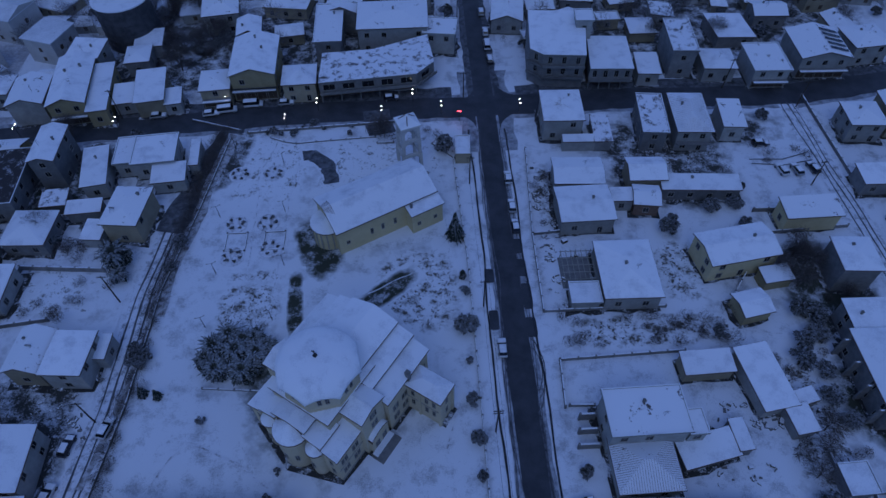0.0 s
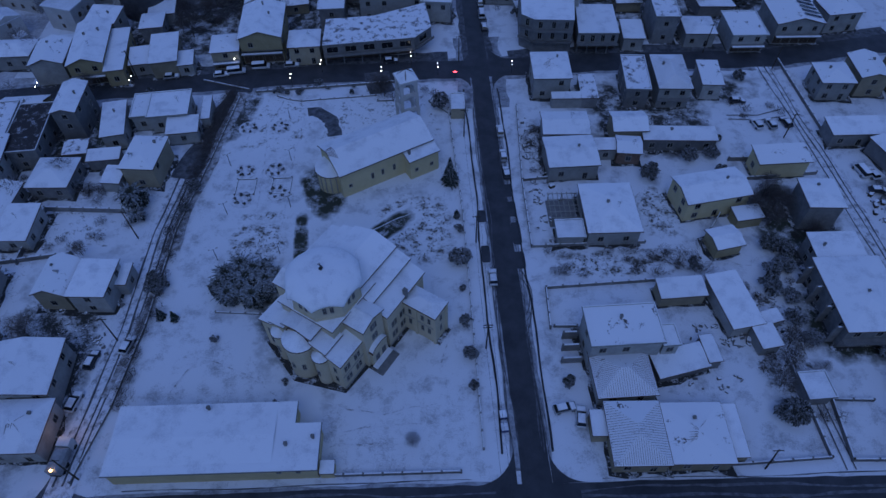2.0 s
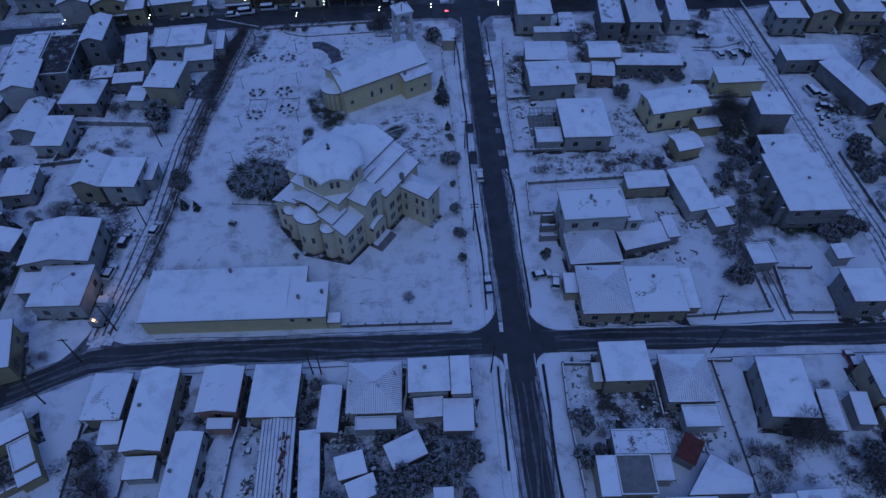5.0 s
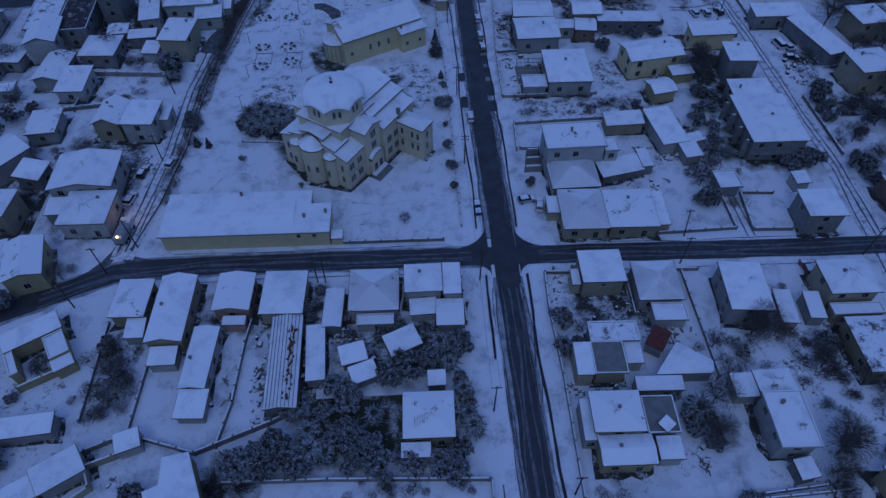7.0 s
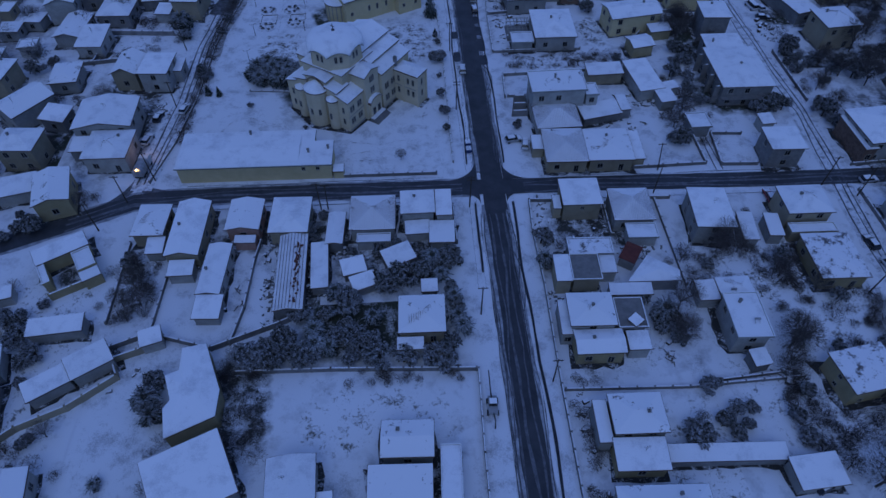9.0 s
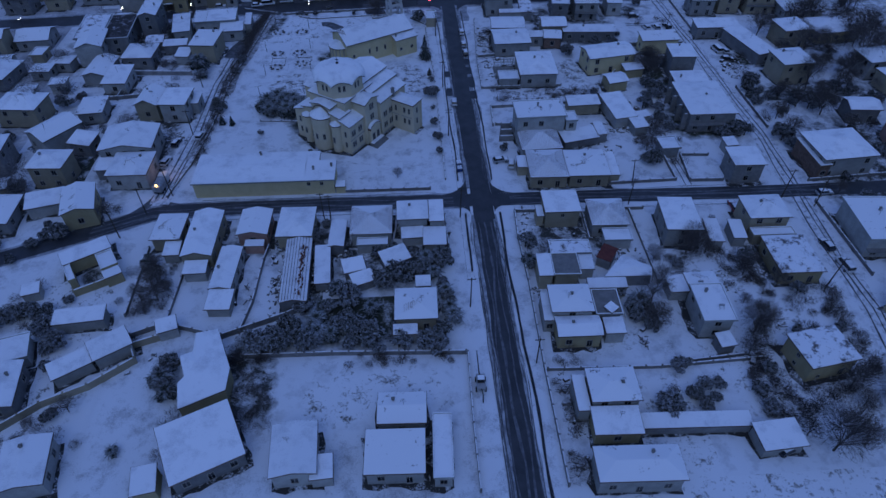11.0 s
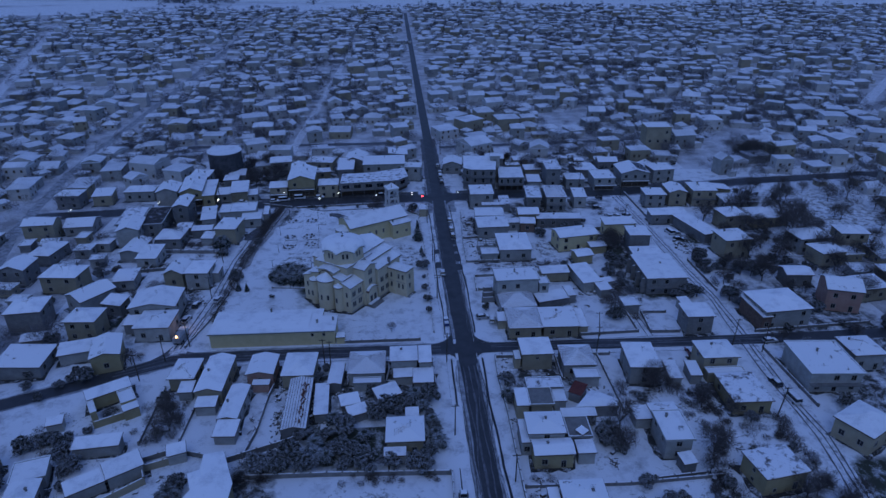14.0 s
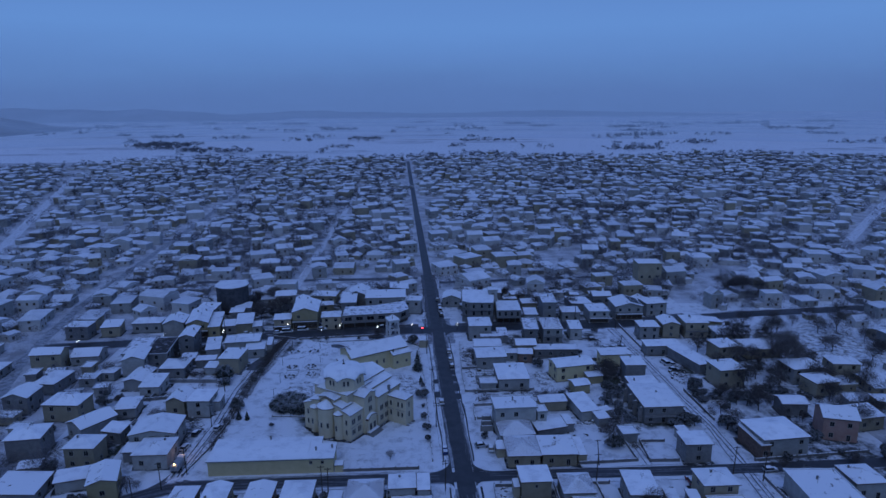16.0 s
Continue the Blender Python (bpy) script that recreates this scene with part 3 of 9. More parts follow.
            for q in (-0.4, 0.4):
                tube(bm, (ax + q, ay, zz - 0.7), (ax + q, ay, zz + 0.6), 0.04, 0.04, 5)
                tube(bm, (ax + q, ay - 0.9, zz - 0.2), (ax + q, ay, zz + 0.6), 0.03, 0.03, 5)
            part("water_heater", bm, M_SHEET, ob, "small solar water heater on a frame")
    word = {"hip": "hipped roof", "gable": "gabled roof", "flat": "flat parapet roof", "shed": "single-pitch roof"}[roof]
    tone = {"white": "white plastered", "cream": "cream plastered", "yellow": "yellow plastered", "ochre": "ochre plastered", "grey": "grey rendered", "brick": "raw brick", "pink": "pink plastered", "conc": "bare concrete"}[wall]
    size = {1: "single-storey", 2: "two-storey", 3: "three-storey"}[storeys]
    tagged(ob, label or f"{size} {tone} {name.replace('_', ' ')} under a snow-covered {word}", name.replace("_", " "), "houses of the snowed-in town" if name == "house" else "outbuildings")
    return ob


def poly_house(points, h, wall, label, name="house", over=0.3, peak=0.5):
    """A low building of irregular plan: walls, roof slab and a gently domed sheet of snow."""
    cx, cy = sum(p[0] for p in points) / len(points), sum(p[1] for p in points) / len(points)
    rel = [(x - cx, y - cy) for x, y in points]
    ob = empty(name, cx, cy)

    def grown(d):
        return [(x * (1 + d / max(1.0, math.hypot(x, y))), y * (1 + d / max(1.0, math.hypot(x, y)))) for x, y in rel]

    bm = bmesh.new()
    prism(bm, grown(-over), 0, h)
    bmesh.ops.recalc_face_normals(bm, faces=bm.faces[:])
    part("wall", bm, WALLS[wall], ob)
    bm = bmesh.new()
    prism(bm, rel, h, h + 0.16)
    bmesh.ops.recalc_face_normals(bm, faces=bm.faces[:])
    rf = part("roof", bm, M_TILE, ob)
    bm = bmesh.new()
    lo = [bm.verts.new((x, y, h + 0.14)) for x, y in grown(-0.06)]
    mid = [bm.verts.new((x, y, h + 0.32)) for x, y in grown(-0.12)]
    top = bm.verts.new((0, 0, h + 0.32 + peak))
    n = len(lo)
    for k in range(n):
        bm.faces.new((lo[k], lo[(k + 1) % n], mid[(k + 1) % n], mid[k]))
        bm.faces.new((mid[k], mid[(k + 1) % n], top))
    bmesh.ops.recalc_face_normals(bm, faces=bm.faces[:])
    part("roof_snow", bm, M_SNOW, rf, "unbroken sheet of snow")
    return tagged(ob, label, name.replace("_", " "), "houses of the snowed-in town" if name == "house" else "outbuildings")


def front_building(points, fronts, h, storeys, wall, label, snow=None, recess=2.4, wide=3.4, kind="std"):
    """A street building of irregular plan (counter-clockwise): recessed dark ground floor, balcony bands and windows on its front edges."""
    cx, cy = sum(p[0] for p in points) / len(points), sum(p[1] for p in points) / len(points)
    rel = [(x - cx, y - cy) for x, y in points]
    n = len(rel)
    ob = empty("house", cx, cy)
    level = h / storeys

    def normal(k):
        (ax, ay), (bx, by) = rel[k], rel[(k + 1) % n]
        L = math.hypot(bx - ax, by - ay)
        return (by - ay) / L, -(bx - ax) / L, L

    def moved(dist):
        out = []
        for k in range(n):
            a, b = normal((k - 1) % n), normal(k)
            da, db = (dist if (k - 1) % n in fronts else 0.0), (dist if k in fronts else 0.0)
            det = a[0] * b[1] - a[1] * b[0]
            out.append((rel[k][0] + (da * b[1] - db * a[1]) / det, rel[k][1] + (a[0] * db - b[0] * da) / det))
        return out

    def solid(name, ring_, z0, z1, material, parent, text=""):
        bm = bmesh.new()
        prism(bm, ring_, z0, z1)
        bmesh.ops.recalc_face_normals(bm, faces=bm.faces[:])
        return part(name, bm, material, parent, text)

    # a recessed floor is coloured dark brown, which deepens the shade there
    solid("ground_floor", moved(-recess), 0, level - 0.1, M_OPENING if recess else WALLS[wall], ob, "dark recessed shopfronts" if recess else "")
    solid("wall", moved(-0.02), level - 0.1, h, WALLS[wall], ob)
    rf = solid("roof", moved(0.45), h, h + 0.22, M_CONC, ob)
    solid("roof_snow", moved(0.38), h + 0.22, h + 0.36, snow or M_SNOW, rf, "patchy layer of snow")
    for k in fronts:
        nx_, ny_, L = normal(k)
        (ax, ay), (bx, by) = rel[k], rel[(k + 1) % n]
        ux, uy = (bx - ax) / L, (by - ay) / L
        face = math.degrees(math.atan2(ny_, nx_))
        count = max(1, int(L / wide))
        for q in range(count):
            a = L * (q + 0.5) / count
            for st in range(1, storeys):
                window(ob, ax + ux * a, ay + uy * a, st * level + 0.75, face, kind)
            if recess:
                bm = bmesh.new()
                a = L * q / count + 0.3
                px_, py_ = ax + ux * a - nx_ * 0.3, ay + uy * a - ny_ * 0.3
                box(bm, px_ - 0.16, px_ + 0.16, py_ - 0.16, py_ + 0.16, 0, level - 0.08)
                part("pillar", bm, WALLS[wall], ob)
        for st in range(1, storeys):
            z = st * level - 0.1
            bm = bmesh.new()
            ring_ = [(ax + nx_ * 0.02, ay + ny_ * 0.02), (bx + nx_ * 0.02, by + ny_ * 0.02), (bx + nx_ * 1.1, by + ny_ * 1.1), (ax + nx_ * 1.1, ay + ny_ * 1.1)]
            prism(bm, ring_, z, z + 0.16)
            ring_ = [(x + nx_ * d_, y + ny_ * d_) for (x, y), d_ in zip(ring_, (0.99, 0.99, 0.0, 0.0))]
            prism(bm, ring_, z + 0.162, z + 0.80)
            bmesh.ops.recalc_face_normals(bm, faces=bm.faces[:])
            part("balcony", bm, WALLS[wall], ob)
    return tagged(ob, label, "house", "houses of the snowed-in town")


# ---- ground, streets, distance ----
def sheet(name, x0, x1, y0, y1, z, material, label, category, nx=1, ny=1, rot=0.0, kind="structure"):
    bm = bmesh.new()
    cx, cy = (x0 + x1) / 2, (y0 + y1) / 2
    hx, hy = (x1 - x0) / 2, (y1 - y0) / 2
    v = [[bm.verts.new((-hx + 2 * hx * i / nx, -hy + 2 * hy * j / ny, 0)) for i in range(nx + 1)] for j in range(ny + 1)]
    for j in range(ny):
        for i in range(nx):
            bm.faces.new((v[j][i], v[j][i + 1], v[j + 1][i + 1], v[j + 1][i]))
    ob = link(name, bm, material)
    ob.matrix_basis = pose(cx, cy, z, 0, 0, rot)
    return tagged(ob, label, category, "", kind)


def ribbon(name, points, width, z, material, label, category, wob=0.0, seed=1, kind="structure", step=3.0, edge=0.0):
    """A strip along a line of (x, y), with a little wobble."""
    rg = random.Random(seed)
    path = []
    for (ax, ay), (bx, by) in zip(points, points[1:]):
        n = max(1, int(math.hypot(bx - ax, by - ay) / step))
        path += [(ax + (bx - ax) * k / n, ay + (by - ay) * k / n) for k in range(n)]
    path.append(points[-1])
    bm = bmesh.new()
    last = None
    ph = rg.uniform(0, 9)
    for k, (x, y) in enumerate(path):
        a, b = path[max(k - 1, 0)], path[min(k + 1, len(path) - 1)]
        dx, dy = b[0] - a[0], b[1] - a[1]
        L = math.hypot(dx, dy) or 1
        nx_, ny_ = -dy / L, dx / L
        off = wob * math.sin(k * 0.33 + ph) + wob * 0.6 * math.sin(k * 0.81 + ph * 2)
        e0, e1 = edge * rg.uniform(-1, 1), edge * rg.uniform(-1, 1)
        p = bm.verts.new((x + nx_ * (off + width / 2 + e0), y + ny_ * (off + width / 2 + e0), z + 0.085))
        q = bm.verts.new((x + nx_ * (off - width / 2 + e1), y + ny_ * (off - width / 2 + e1), z + 0.085))
        if last:
            bm.faces.new((last[0], last[1], q, p))
        last = (p, q)
    return tagged(link(name, bm, material), label, category, "", kind)


sheet("ground", -4500, 4500, -1500, 4700, 0, M_GROUND, "snow-covered ground reaching to the hazy horizon", "ground")

# main street and its crossings
ribbon("road_main_north", [(1.0, -3), (1.0, 14), (0.7, 30), (0.35, 60), (0.4, 120), (-0.5, 420), (-1.0, 940)], 5.0, 0.020, M_ASPHALT, "wet black asphalt street cleared of snow", "road", 0.0, 3, edge=0.08)
ribbon("road_main_south", [(1.0, -160), (1.0, -12), (0.8, -1)], 4.4, 0.019, M_ASPHALT, "wet black asphalt street with slushy margins", "road", 0.0, 3, edge=0.12)
ribbon("road_main_margin", [(0.9, -160), (0.8, -1.2)], 6.0, 0.004, M_SLUSH, "grey slush along the street", "road", 0.0, 13, edge=0.2)
ribbon("road_main_margin", [(0.6, 9), (0.5, 118)], 6.9, 0.004, M_SLUSH, "grey slush along the street", "road", 0.0, 14, edge=0.2)
ribbon("road_cross", [(-150, -26), (-104, -6.5), (-92, -1.4), (-85, 1.9), (-79, 4.4), (-72, 5.3), (-60, 5.3), (-30, 4.9), (0, 4.4), (40, 3.5), (70, 2.6), (92, 2.4), (150, 3.0)], 4.8, 0.014, M_ASPHALT, "wet dark cross street with snowy edges", "road", 0.0, 4, edge=0.12)
ribbon("road_cross_margin", [(-150, -26), (-104, -6.5), (-92, -1.4), (-85, 1.9), (-79, 4.4), (-72, 5.3), (-60, 5.3), (-30, 4.9), (-4, 4.4)], 6.0, 0.002, M_SLUSH, "grey slush beside the cross street", "road", 0.0, 15, edge=0.25)
ribbon("road_fork", [(-72, 6.2), (-77, 8.0), (-79, 12.5), (-78.5, 18)], 2.3, 0.003, M_TRACK, "slushy fork into the lane", "road", 0.0, 16, edge=0.25)
ribbon("road_fork", [(-86, 2.4), (-81.5, 7.0), (-79.2, 13), (-78.5, 18)], 2.0, 0.005, M_TRACK, "slushy fork into the lane", "road", 0.0, 17, edge=0.25)
ribbon("road_far", [(-170, 112), (-110, 116.5), (-75, 119), (-40, 121), (0, 121), (36, 122), (81, 121), (150, 131), (300, 140)], 8.0, 0.012, M_ASPHALT, "dark wet through street with lamps", "road", 0.0, 6, edge=0.3)
ribbon("road_far_margin", [(-170, 112), (-110, 116.5), (-75, 119), (-40, 121), (0, 121), (36, 122), (81, 121), (150, 131)], 10.4, 0.003, M_SLUSH, "grey slush along the through street", "road", 0.0, 19, edge=0.4)
ribbon("forecourt", [(-116, 121.4), (-75, 124.2), (-40, 126.4), (-8, 126.6)], 5.0, 0.005, M_TRACK, "dark forecourt before the shops", "forecourt", 0.0, 61, edge=0.6)
ribbon("forecourt", [(9, 127.0), (40, 127.6), (81, 126.4), (120, 131.5)], 4.6, 0.005, M_TRACK, "dark forecourt before the shops", "forecourt", 0.0, 62, edge=0.6)
ribbon("road_north_margin", [(0.4, 124), (0.0, 215)], 8.4, 0.006, M_TRACK, "dark slush along the street", "road", 0.0, 63, edge=0.4)
ribbon("lane_mud", [(-73.0, 82), (-70.4, 94), (-67.0, 106), (-63.6, 118.5)], 6.2, 0.011, M_TRACK, "churned dark mud at the mouth of the lane", "verge", 0.3, 64, edge=0.7)
ribbon("road_junction_margin", [(0.6, 104), (0.5, 136)], 13.0, 0.0015, M_SLUSH, "slushy junction corners", "road", 0.0, 21, edge=0.5)
ribbon("lane_verge", [(-70.9, 60), (-69.6, 76), (-66.6, 94), (-63.0, 114)], 3.0, 0.036, M_MUD, "dark muddy verge with dead stalks beside the lane", "verge", 0.4, 22, edge=0.35)
ribbon("lane_verge", [(-75.6, 26), (-73.2, 40), (-72.0, 58)], 1.3, 0.036, M_MUD, "dark muddy verge with dead stalks beside the lane", "verge", 0.3, 23, edge=0.3)
ribbon("road_west_lane", [(-78.5, 8), (-77, 24), (-75, 40), (-74.5, 66), (-72, 88), (-68, 106), (-64, 118)], 5.2, 0.008, M_YARD, "narrow rutted lane under trodden snow", "road", 0.0, 7, edge=0.3)
ribbon("road_east_lane", [(78.5, 122), (79.5, 84), (80, 55), (81, 26), (80, 4), (78, -20), (78, -36), (75, -54), (70, -80)], 5.0, 0.006, M_YARD, "unpaved lane under trodden snow", "road", 0.0, 8, edge=0.3)
ribbon("road_far_west", [(-150, 40), (-159, 69), (-168, 100), (-178, 170), (-181, 240), (-185, 362), (-194, 553), (-220, 896)], 4.6, 0.016, M_SLUSH, "slushy back street", "road", 0.0, 9, edge=0.4)
ribbon("road_outer_west", [(-260, 200), (-294, 302), (-484, 827)], 8.0, 0.016, M_YARD, "pale snowed-over road at the edge of town", "road", 0.0, 10)
ribbon("road_north_lane", [(-74, 190), (-71, 291), (-61, 624)], 4.5, 0.010, M_YARD, "snowed-over lane between the houses", "road", 0.0, 18, edge=0.3)
ribbon("road_outer_east", [(290, 250), (303, 276), (420, 400), (520, 510)], 7.0, 0.018, M_YARD, "pale snowed-over road at the edge of town", "road", 0.0, 11)
for nm, pts in (("a", [(-150, 210), (-6, 208)]), ("b", [(6, 198), (160, 205)]), ("c", [(6, 290), (220, 300)]), ("d", [(-200, 330), (-6, 325)])):
    ribbon("road_back_street", pts, 4.5, 0.009, M_TRACK, "slushy side street between houses", "road", 0.0, 12, edge=0.4)

# rounded corners of the crossings
def corner_fill(x, y, r, qx, qy):
    bm = bmesh.new()
    c = bm.verts.new((0, 0, 0))
    arc = [bm.verts.new((qx * r * (1 - math.cos(a)), qy * r * (1 - math.sin(a)), 0)) for a in (k * math.pi / 16 for k in range(9))]
    for p, q in zip(arc, arc[1:]):
        bm.faces.new((c, p, q) if qx * qy < 0 else (c, q, p))
    ob = link("road_corner", bm, M_ASPHALT)
    ob.location = (x, y, 0.112)
    tagged(ob, "rounded asphalt corner of the crossing", "road", "", "structure")


for cx_, cy_, r_, qx_, qy_ in ((-2.3, 6.8, 7, -1, 1), (3.6, 6.6, 6, 1, 1), (3.7, 2.0, 3, 1, -1), (-2.2, 2.0, 3, -1, -1), (-2.4, 117.9, 6, -1, -1), (3.5, 118.2, 7, 1, -1), (3.4, 124.6, 8, 1, 1), (-2.4, 124.2, 4, -1, 1)):
    corner_fill(cx_, cy_, r_, qx_, qy_)

# tyre tracks on the verges and lanes
for k, (off, w_) in enumerate(((-2.6, 0.18), (-3.0, 0.12), (2.4, 0.18), (2.85, 0.12))):
    ribbon("tyre_track", [(0.8 + off, -75), (0.7 + off, -4)], w_, 0.026 + k * 0.002, M_TRACK, "dark tyre track pressed into the snowy verge", "track", 0.35, 20 + k, edge=0.06)
    ribbon("tyre_track", [(0.7 + off, 13), (0.6 + off, 112)], w_, 0.026 + k * 0.002, M_TRACK, "dark tyre track pressed into the snowy verge", "track", 0.4, 30 + k, edge=0.06)
for k, off in enumerate((-1.3, 0.3, 1.5)):
    ribbon("tyre_track", [(-78.5 + off, 10), (-77 + off, 24), (-75 + off, 40), (-74.5 + off, 66), (-72 + off, 88), (-68 + off, 106)], 0.35, 0.030 + k * 0.002, M_TRACK, "dark wheel rut in the lane's snow", "track", 0.15, 40 + k, edge=0.08)
    ribbon("tyre_track", [(78.5 + off, 118), (79.5 + off, 84), (80 + off, 55), (81 + off, 26), (79.5 + off, 4), (78 + off, -20), (78 + off, -36), (75 + off, -54), (70 + off, -80)], 0.3, 0.030 + k * 0.002, M_TRACK, "dark wheel rut in the lane's snow", "track", 0.2, 50 + k, edge=0.08)
for k, (y_, w_) in enumerate(((8.2, 0.12), (0.9, 0.14))):
    ribbon("tyre_track", [(-68, y_ + 0.5), (-10, y_ - 0.4)], w_, 0.027 + k * 0.002, M_TRACK, "dark tyre track along the snowy kerb", "track", 0.15, 60 + k, edge=0.06)
    ribbon("tyre_track", [(12, y_ - 1.2), (74, y_ - 2.6)], w_, 0.027 + k * 0.002, M_TRACK, "dark tyre track along the snowy kerb", "track", 0.15, 70 + k, edge=0.06)
for k, off in enumerate((0.0, 1.4)):
    ribbon("tyre_track", [(52.6 + off, 25), (53.2 + off, 6.5)], 0.22, 0.032, M_TRACK, "wheel rut in a snowy driveway", "track", 0.08, 80 + k)
for k, (pts) in enumerate(([(62, 97.5), (70, 97), (76.5, 99)], [(62, 96), (70, 95.2), (77, 96.5)])):
    ribbon("tyre_track", pts, 0.3, 0.032, M_TRACK, "curved wheel rut in the snowy car park", "track", 0.1, 84 + k)

for k, (x_, y0_, y1_, w_) in enumerate(((-3.5, -20, -0.6, 0.5), (4.7, -90, -0.6, 0.55), (-4.3, 12, 112, 0.38), (4.5, 12, 112, 0.42))):
    ribbon("ditch", [(x_, y0_), (x_, y1_)], w_ * 0.95, 0.062 + k * 0.002, M_GUTTER, "dark wet gutter between the street and the snowy pavement", "gutter", 0.22, 90 + k, edge=0.07)
for k, (off, w_) in enumerate(((-1.5, 0.13), (-0.2, 0.17), (1.2, 0.11))):
    ribbon("slush_streak", [(-92, -1.4 + off), (-79, 4.4 + off), (-60, 5.3 + off), (-30, 4.9 + off), (-6, 4.5 + off)], w_ * 3.2, 0.022 + k * 0.002, M_STREAK, "thin streak of grey slush on the asphalt", "slush", 0.35, 300 + k, edge=0.16)
    ribbon("slush_streak", [(8, 4.2 + off), (40, 3.5 + off), (70, 2.6 + off), (92, 2.4 + off)], w_ * 3.2, 0.022 + k * 0.002, M_STREAK, "thin streak of grey slush on the asphalt", "slush", 0.35, 310 + k, edge=0.16)
    ribbon("slush_streak", [(0.8 + off, -90), (0.9 + off, -4)], w_ * 2.6, 0.028 + k * 0.002, M_STREAK, "thin streak of grey slush on the asphalt", "slush", 0.3, 320 + k, edge=0.14)
# loops where vehicles have turned off and on to the street
for k_, (x_, y0_, y1_, r_) in enumerate(((3.2, 52, 36.5, 1.5), (3.2, 51, 38.5, 1.9), (3.3, 49, 40, 1.2), (3.0, -3, -24, 1.1), (2.8, -14, -31, 1.5))):
    n_ = 22
    ribbon("tyre_track", [(x_ + r_ * math.sin(math.pi * q / n_) ** 0.7, y0_ + (y1_ - y0_) * q / n_) for q in range(n_ + 1)], 0.20, 0.048 + 0.002 * k_, M_TRACK, "dark curved tyre track beside the street", "track", 0.0, 400 + k_, step=1.0, edge=0.04)
for k_, (x_, y0_, y1_, w_) in enumerate(((-2.2, -20, -90, 0.16), (-1.75, -28, -90, 0.2), (-2.6, 52, 14, 0.18), (-2.3, 96, 70, 0.2), (2.9, 36, 12, 0.2), (3.4, 34, 12, 0.16))):
    ribbon("tyre_track", [(x_, y0_), (x_ - 0.15, (y0_ + y1_) / 2), (x_ + 0.25, y1_)], w_, 0.060 + 0.002 * k_, M_TRACK, "dark tyre track in the slush beside the asphalt", "track", 0.12, 420 + k_, step=1.5, edge=0.04)
ribbon("entry", [(-28.0, 121.0), (-27.6, 116.5), (-26.5, 111.5)], 6.6, 0.032, M_TRACK, "dark slushy entry beside the bell tower", "verge", 0.2, 66, edge=0.6)
ribbon("bare_patch", [(-45.4, 104.6), (-43.8, 104.9), (-42.2, 104.4), (-40.6, 103.0), (-39.2, 101.0), (-38.3, 98.4), (-37.8, 95.2)], 3.6, 0.030, M_TRACK, "curved dark patch where the snow has melted", "verge", 0.1, 67, step=0.8, edge=0.28)
# plots with grass or scrub showing through
PLOTS = []


def plot(x0, x1, y0, y1, material, label, z=0.004, rot=0.0):
    PLOTS.append(label)
    z = 0.006 + 0.0015 * len(PLOTS)
    ob = sheet("yard", -1, 1, -1, 1, 0, material, label, "yard")
    ob.matrix_basis = pose((x0 + x1) / 2, (y0 + y1) / 2, z, 0, 0, rot) @ Matrix.Diagonal(((x1 - x0) / 2, (y1 - y0) / 2, 1, 1))
    return ob


plot(7.8, 44, 47.5, 56, M_SCRUB, "rough plot with dry weeds through the snow")
plot(31, 42, 57, 75, M_SCRUB, "snowy yard with weeds showing through", 0.006)
plot(55, 75, 46, 72, M_SCRUB, "overgrown plot with dark weeds in the snow", 0.008)
plot(44, 58, 14, 46, M_SCRUB, "orchard plot with grass through thin snow", 0.005)
plot(9, 14, 78, 100, M_SCRUB, "narrow garden bed with stubble in the snow", 0.006)
plot(-28, -8.5, 52, 76, M_SCRUB, "church lawn with dry stalks through the snow", 0.005, 8)
plot(-60, -44, 55, 72, M_SCRUB, "trampled lawn with stubble through the snow", 0.006)
# shade behind the street fronts is put into these two dark plots
plot(-128, -8.5, 127, 184, M_DARK_YARD, "yards with patchy snow behind the shops, shade painted into their colour")
plot(8.5, 124, 127, 184, M_DARK_YARD, "yards with patchy snow behind the houses, shade painted into their colour")
# the church's contact shade is mixed into this dark ground colour
plot(-53, -16, 26, 60, M_GRASS, "dark bare ground and contact shade round the church walls", 0.005, 38)
plot(-43, -8, -42, -14, M_GRASS, "dark orchard floor with little snow", 0.005)
plot(-55, -42, -58, -34, M_DARK_YARD, "dark bare strip of garden soil", 0.007, 8)
plot(-42, -8, -58, -43, M_LAWN, "garden plot with thin trodden snow", 0.009)
plot(-80, -68, -28, -8, M_SCRUB, "back garden with stalks in the snow", 0.006, -4)
plot(10, 26, -17, -9, M_GRASS, "dark yard behind the house", 0.006)
plot(34, 60, -28, -14, M_SCRUB, "back gardens with bare shrubs in the snow", 0.005)
plot(8.8, 80, -82, -46, M_LAWN, "gardens with stubble through thin snow")
plot(46, 74, -66, -28, M_SCRUB, "gardens with weeds through the snow", 0.004)
plot(-108, -84, 74, 82, M_SCRUB, "hedged garden strip in the snow", 0.006)
plot(-115, -86, 88, 112, M_GRASS, "dark sheltered yard with little snow", 0.005)
plot(-134, -74, 80, 118, M_DARK_YARD, "dark yards among the houses with patchy snow")
plot(-128, -80, 124, 142, M_DARK_YARD, "dark forecourt and yards behind the shops")
plot(8.4, 78, 100, 118, M_DARK_YARD, "trodden yards between the houses")
plot(-112, -80, 0, 84, M_LAWN, "gardens and yards with stubble through thin snow")
plot(-101, -78, 34, 46, M_GRASS, "dark yard between the houses")
plot(-114, -95, 12, 32, M_GRASS, "dark garden with little snow")
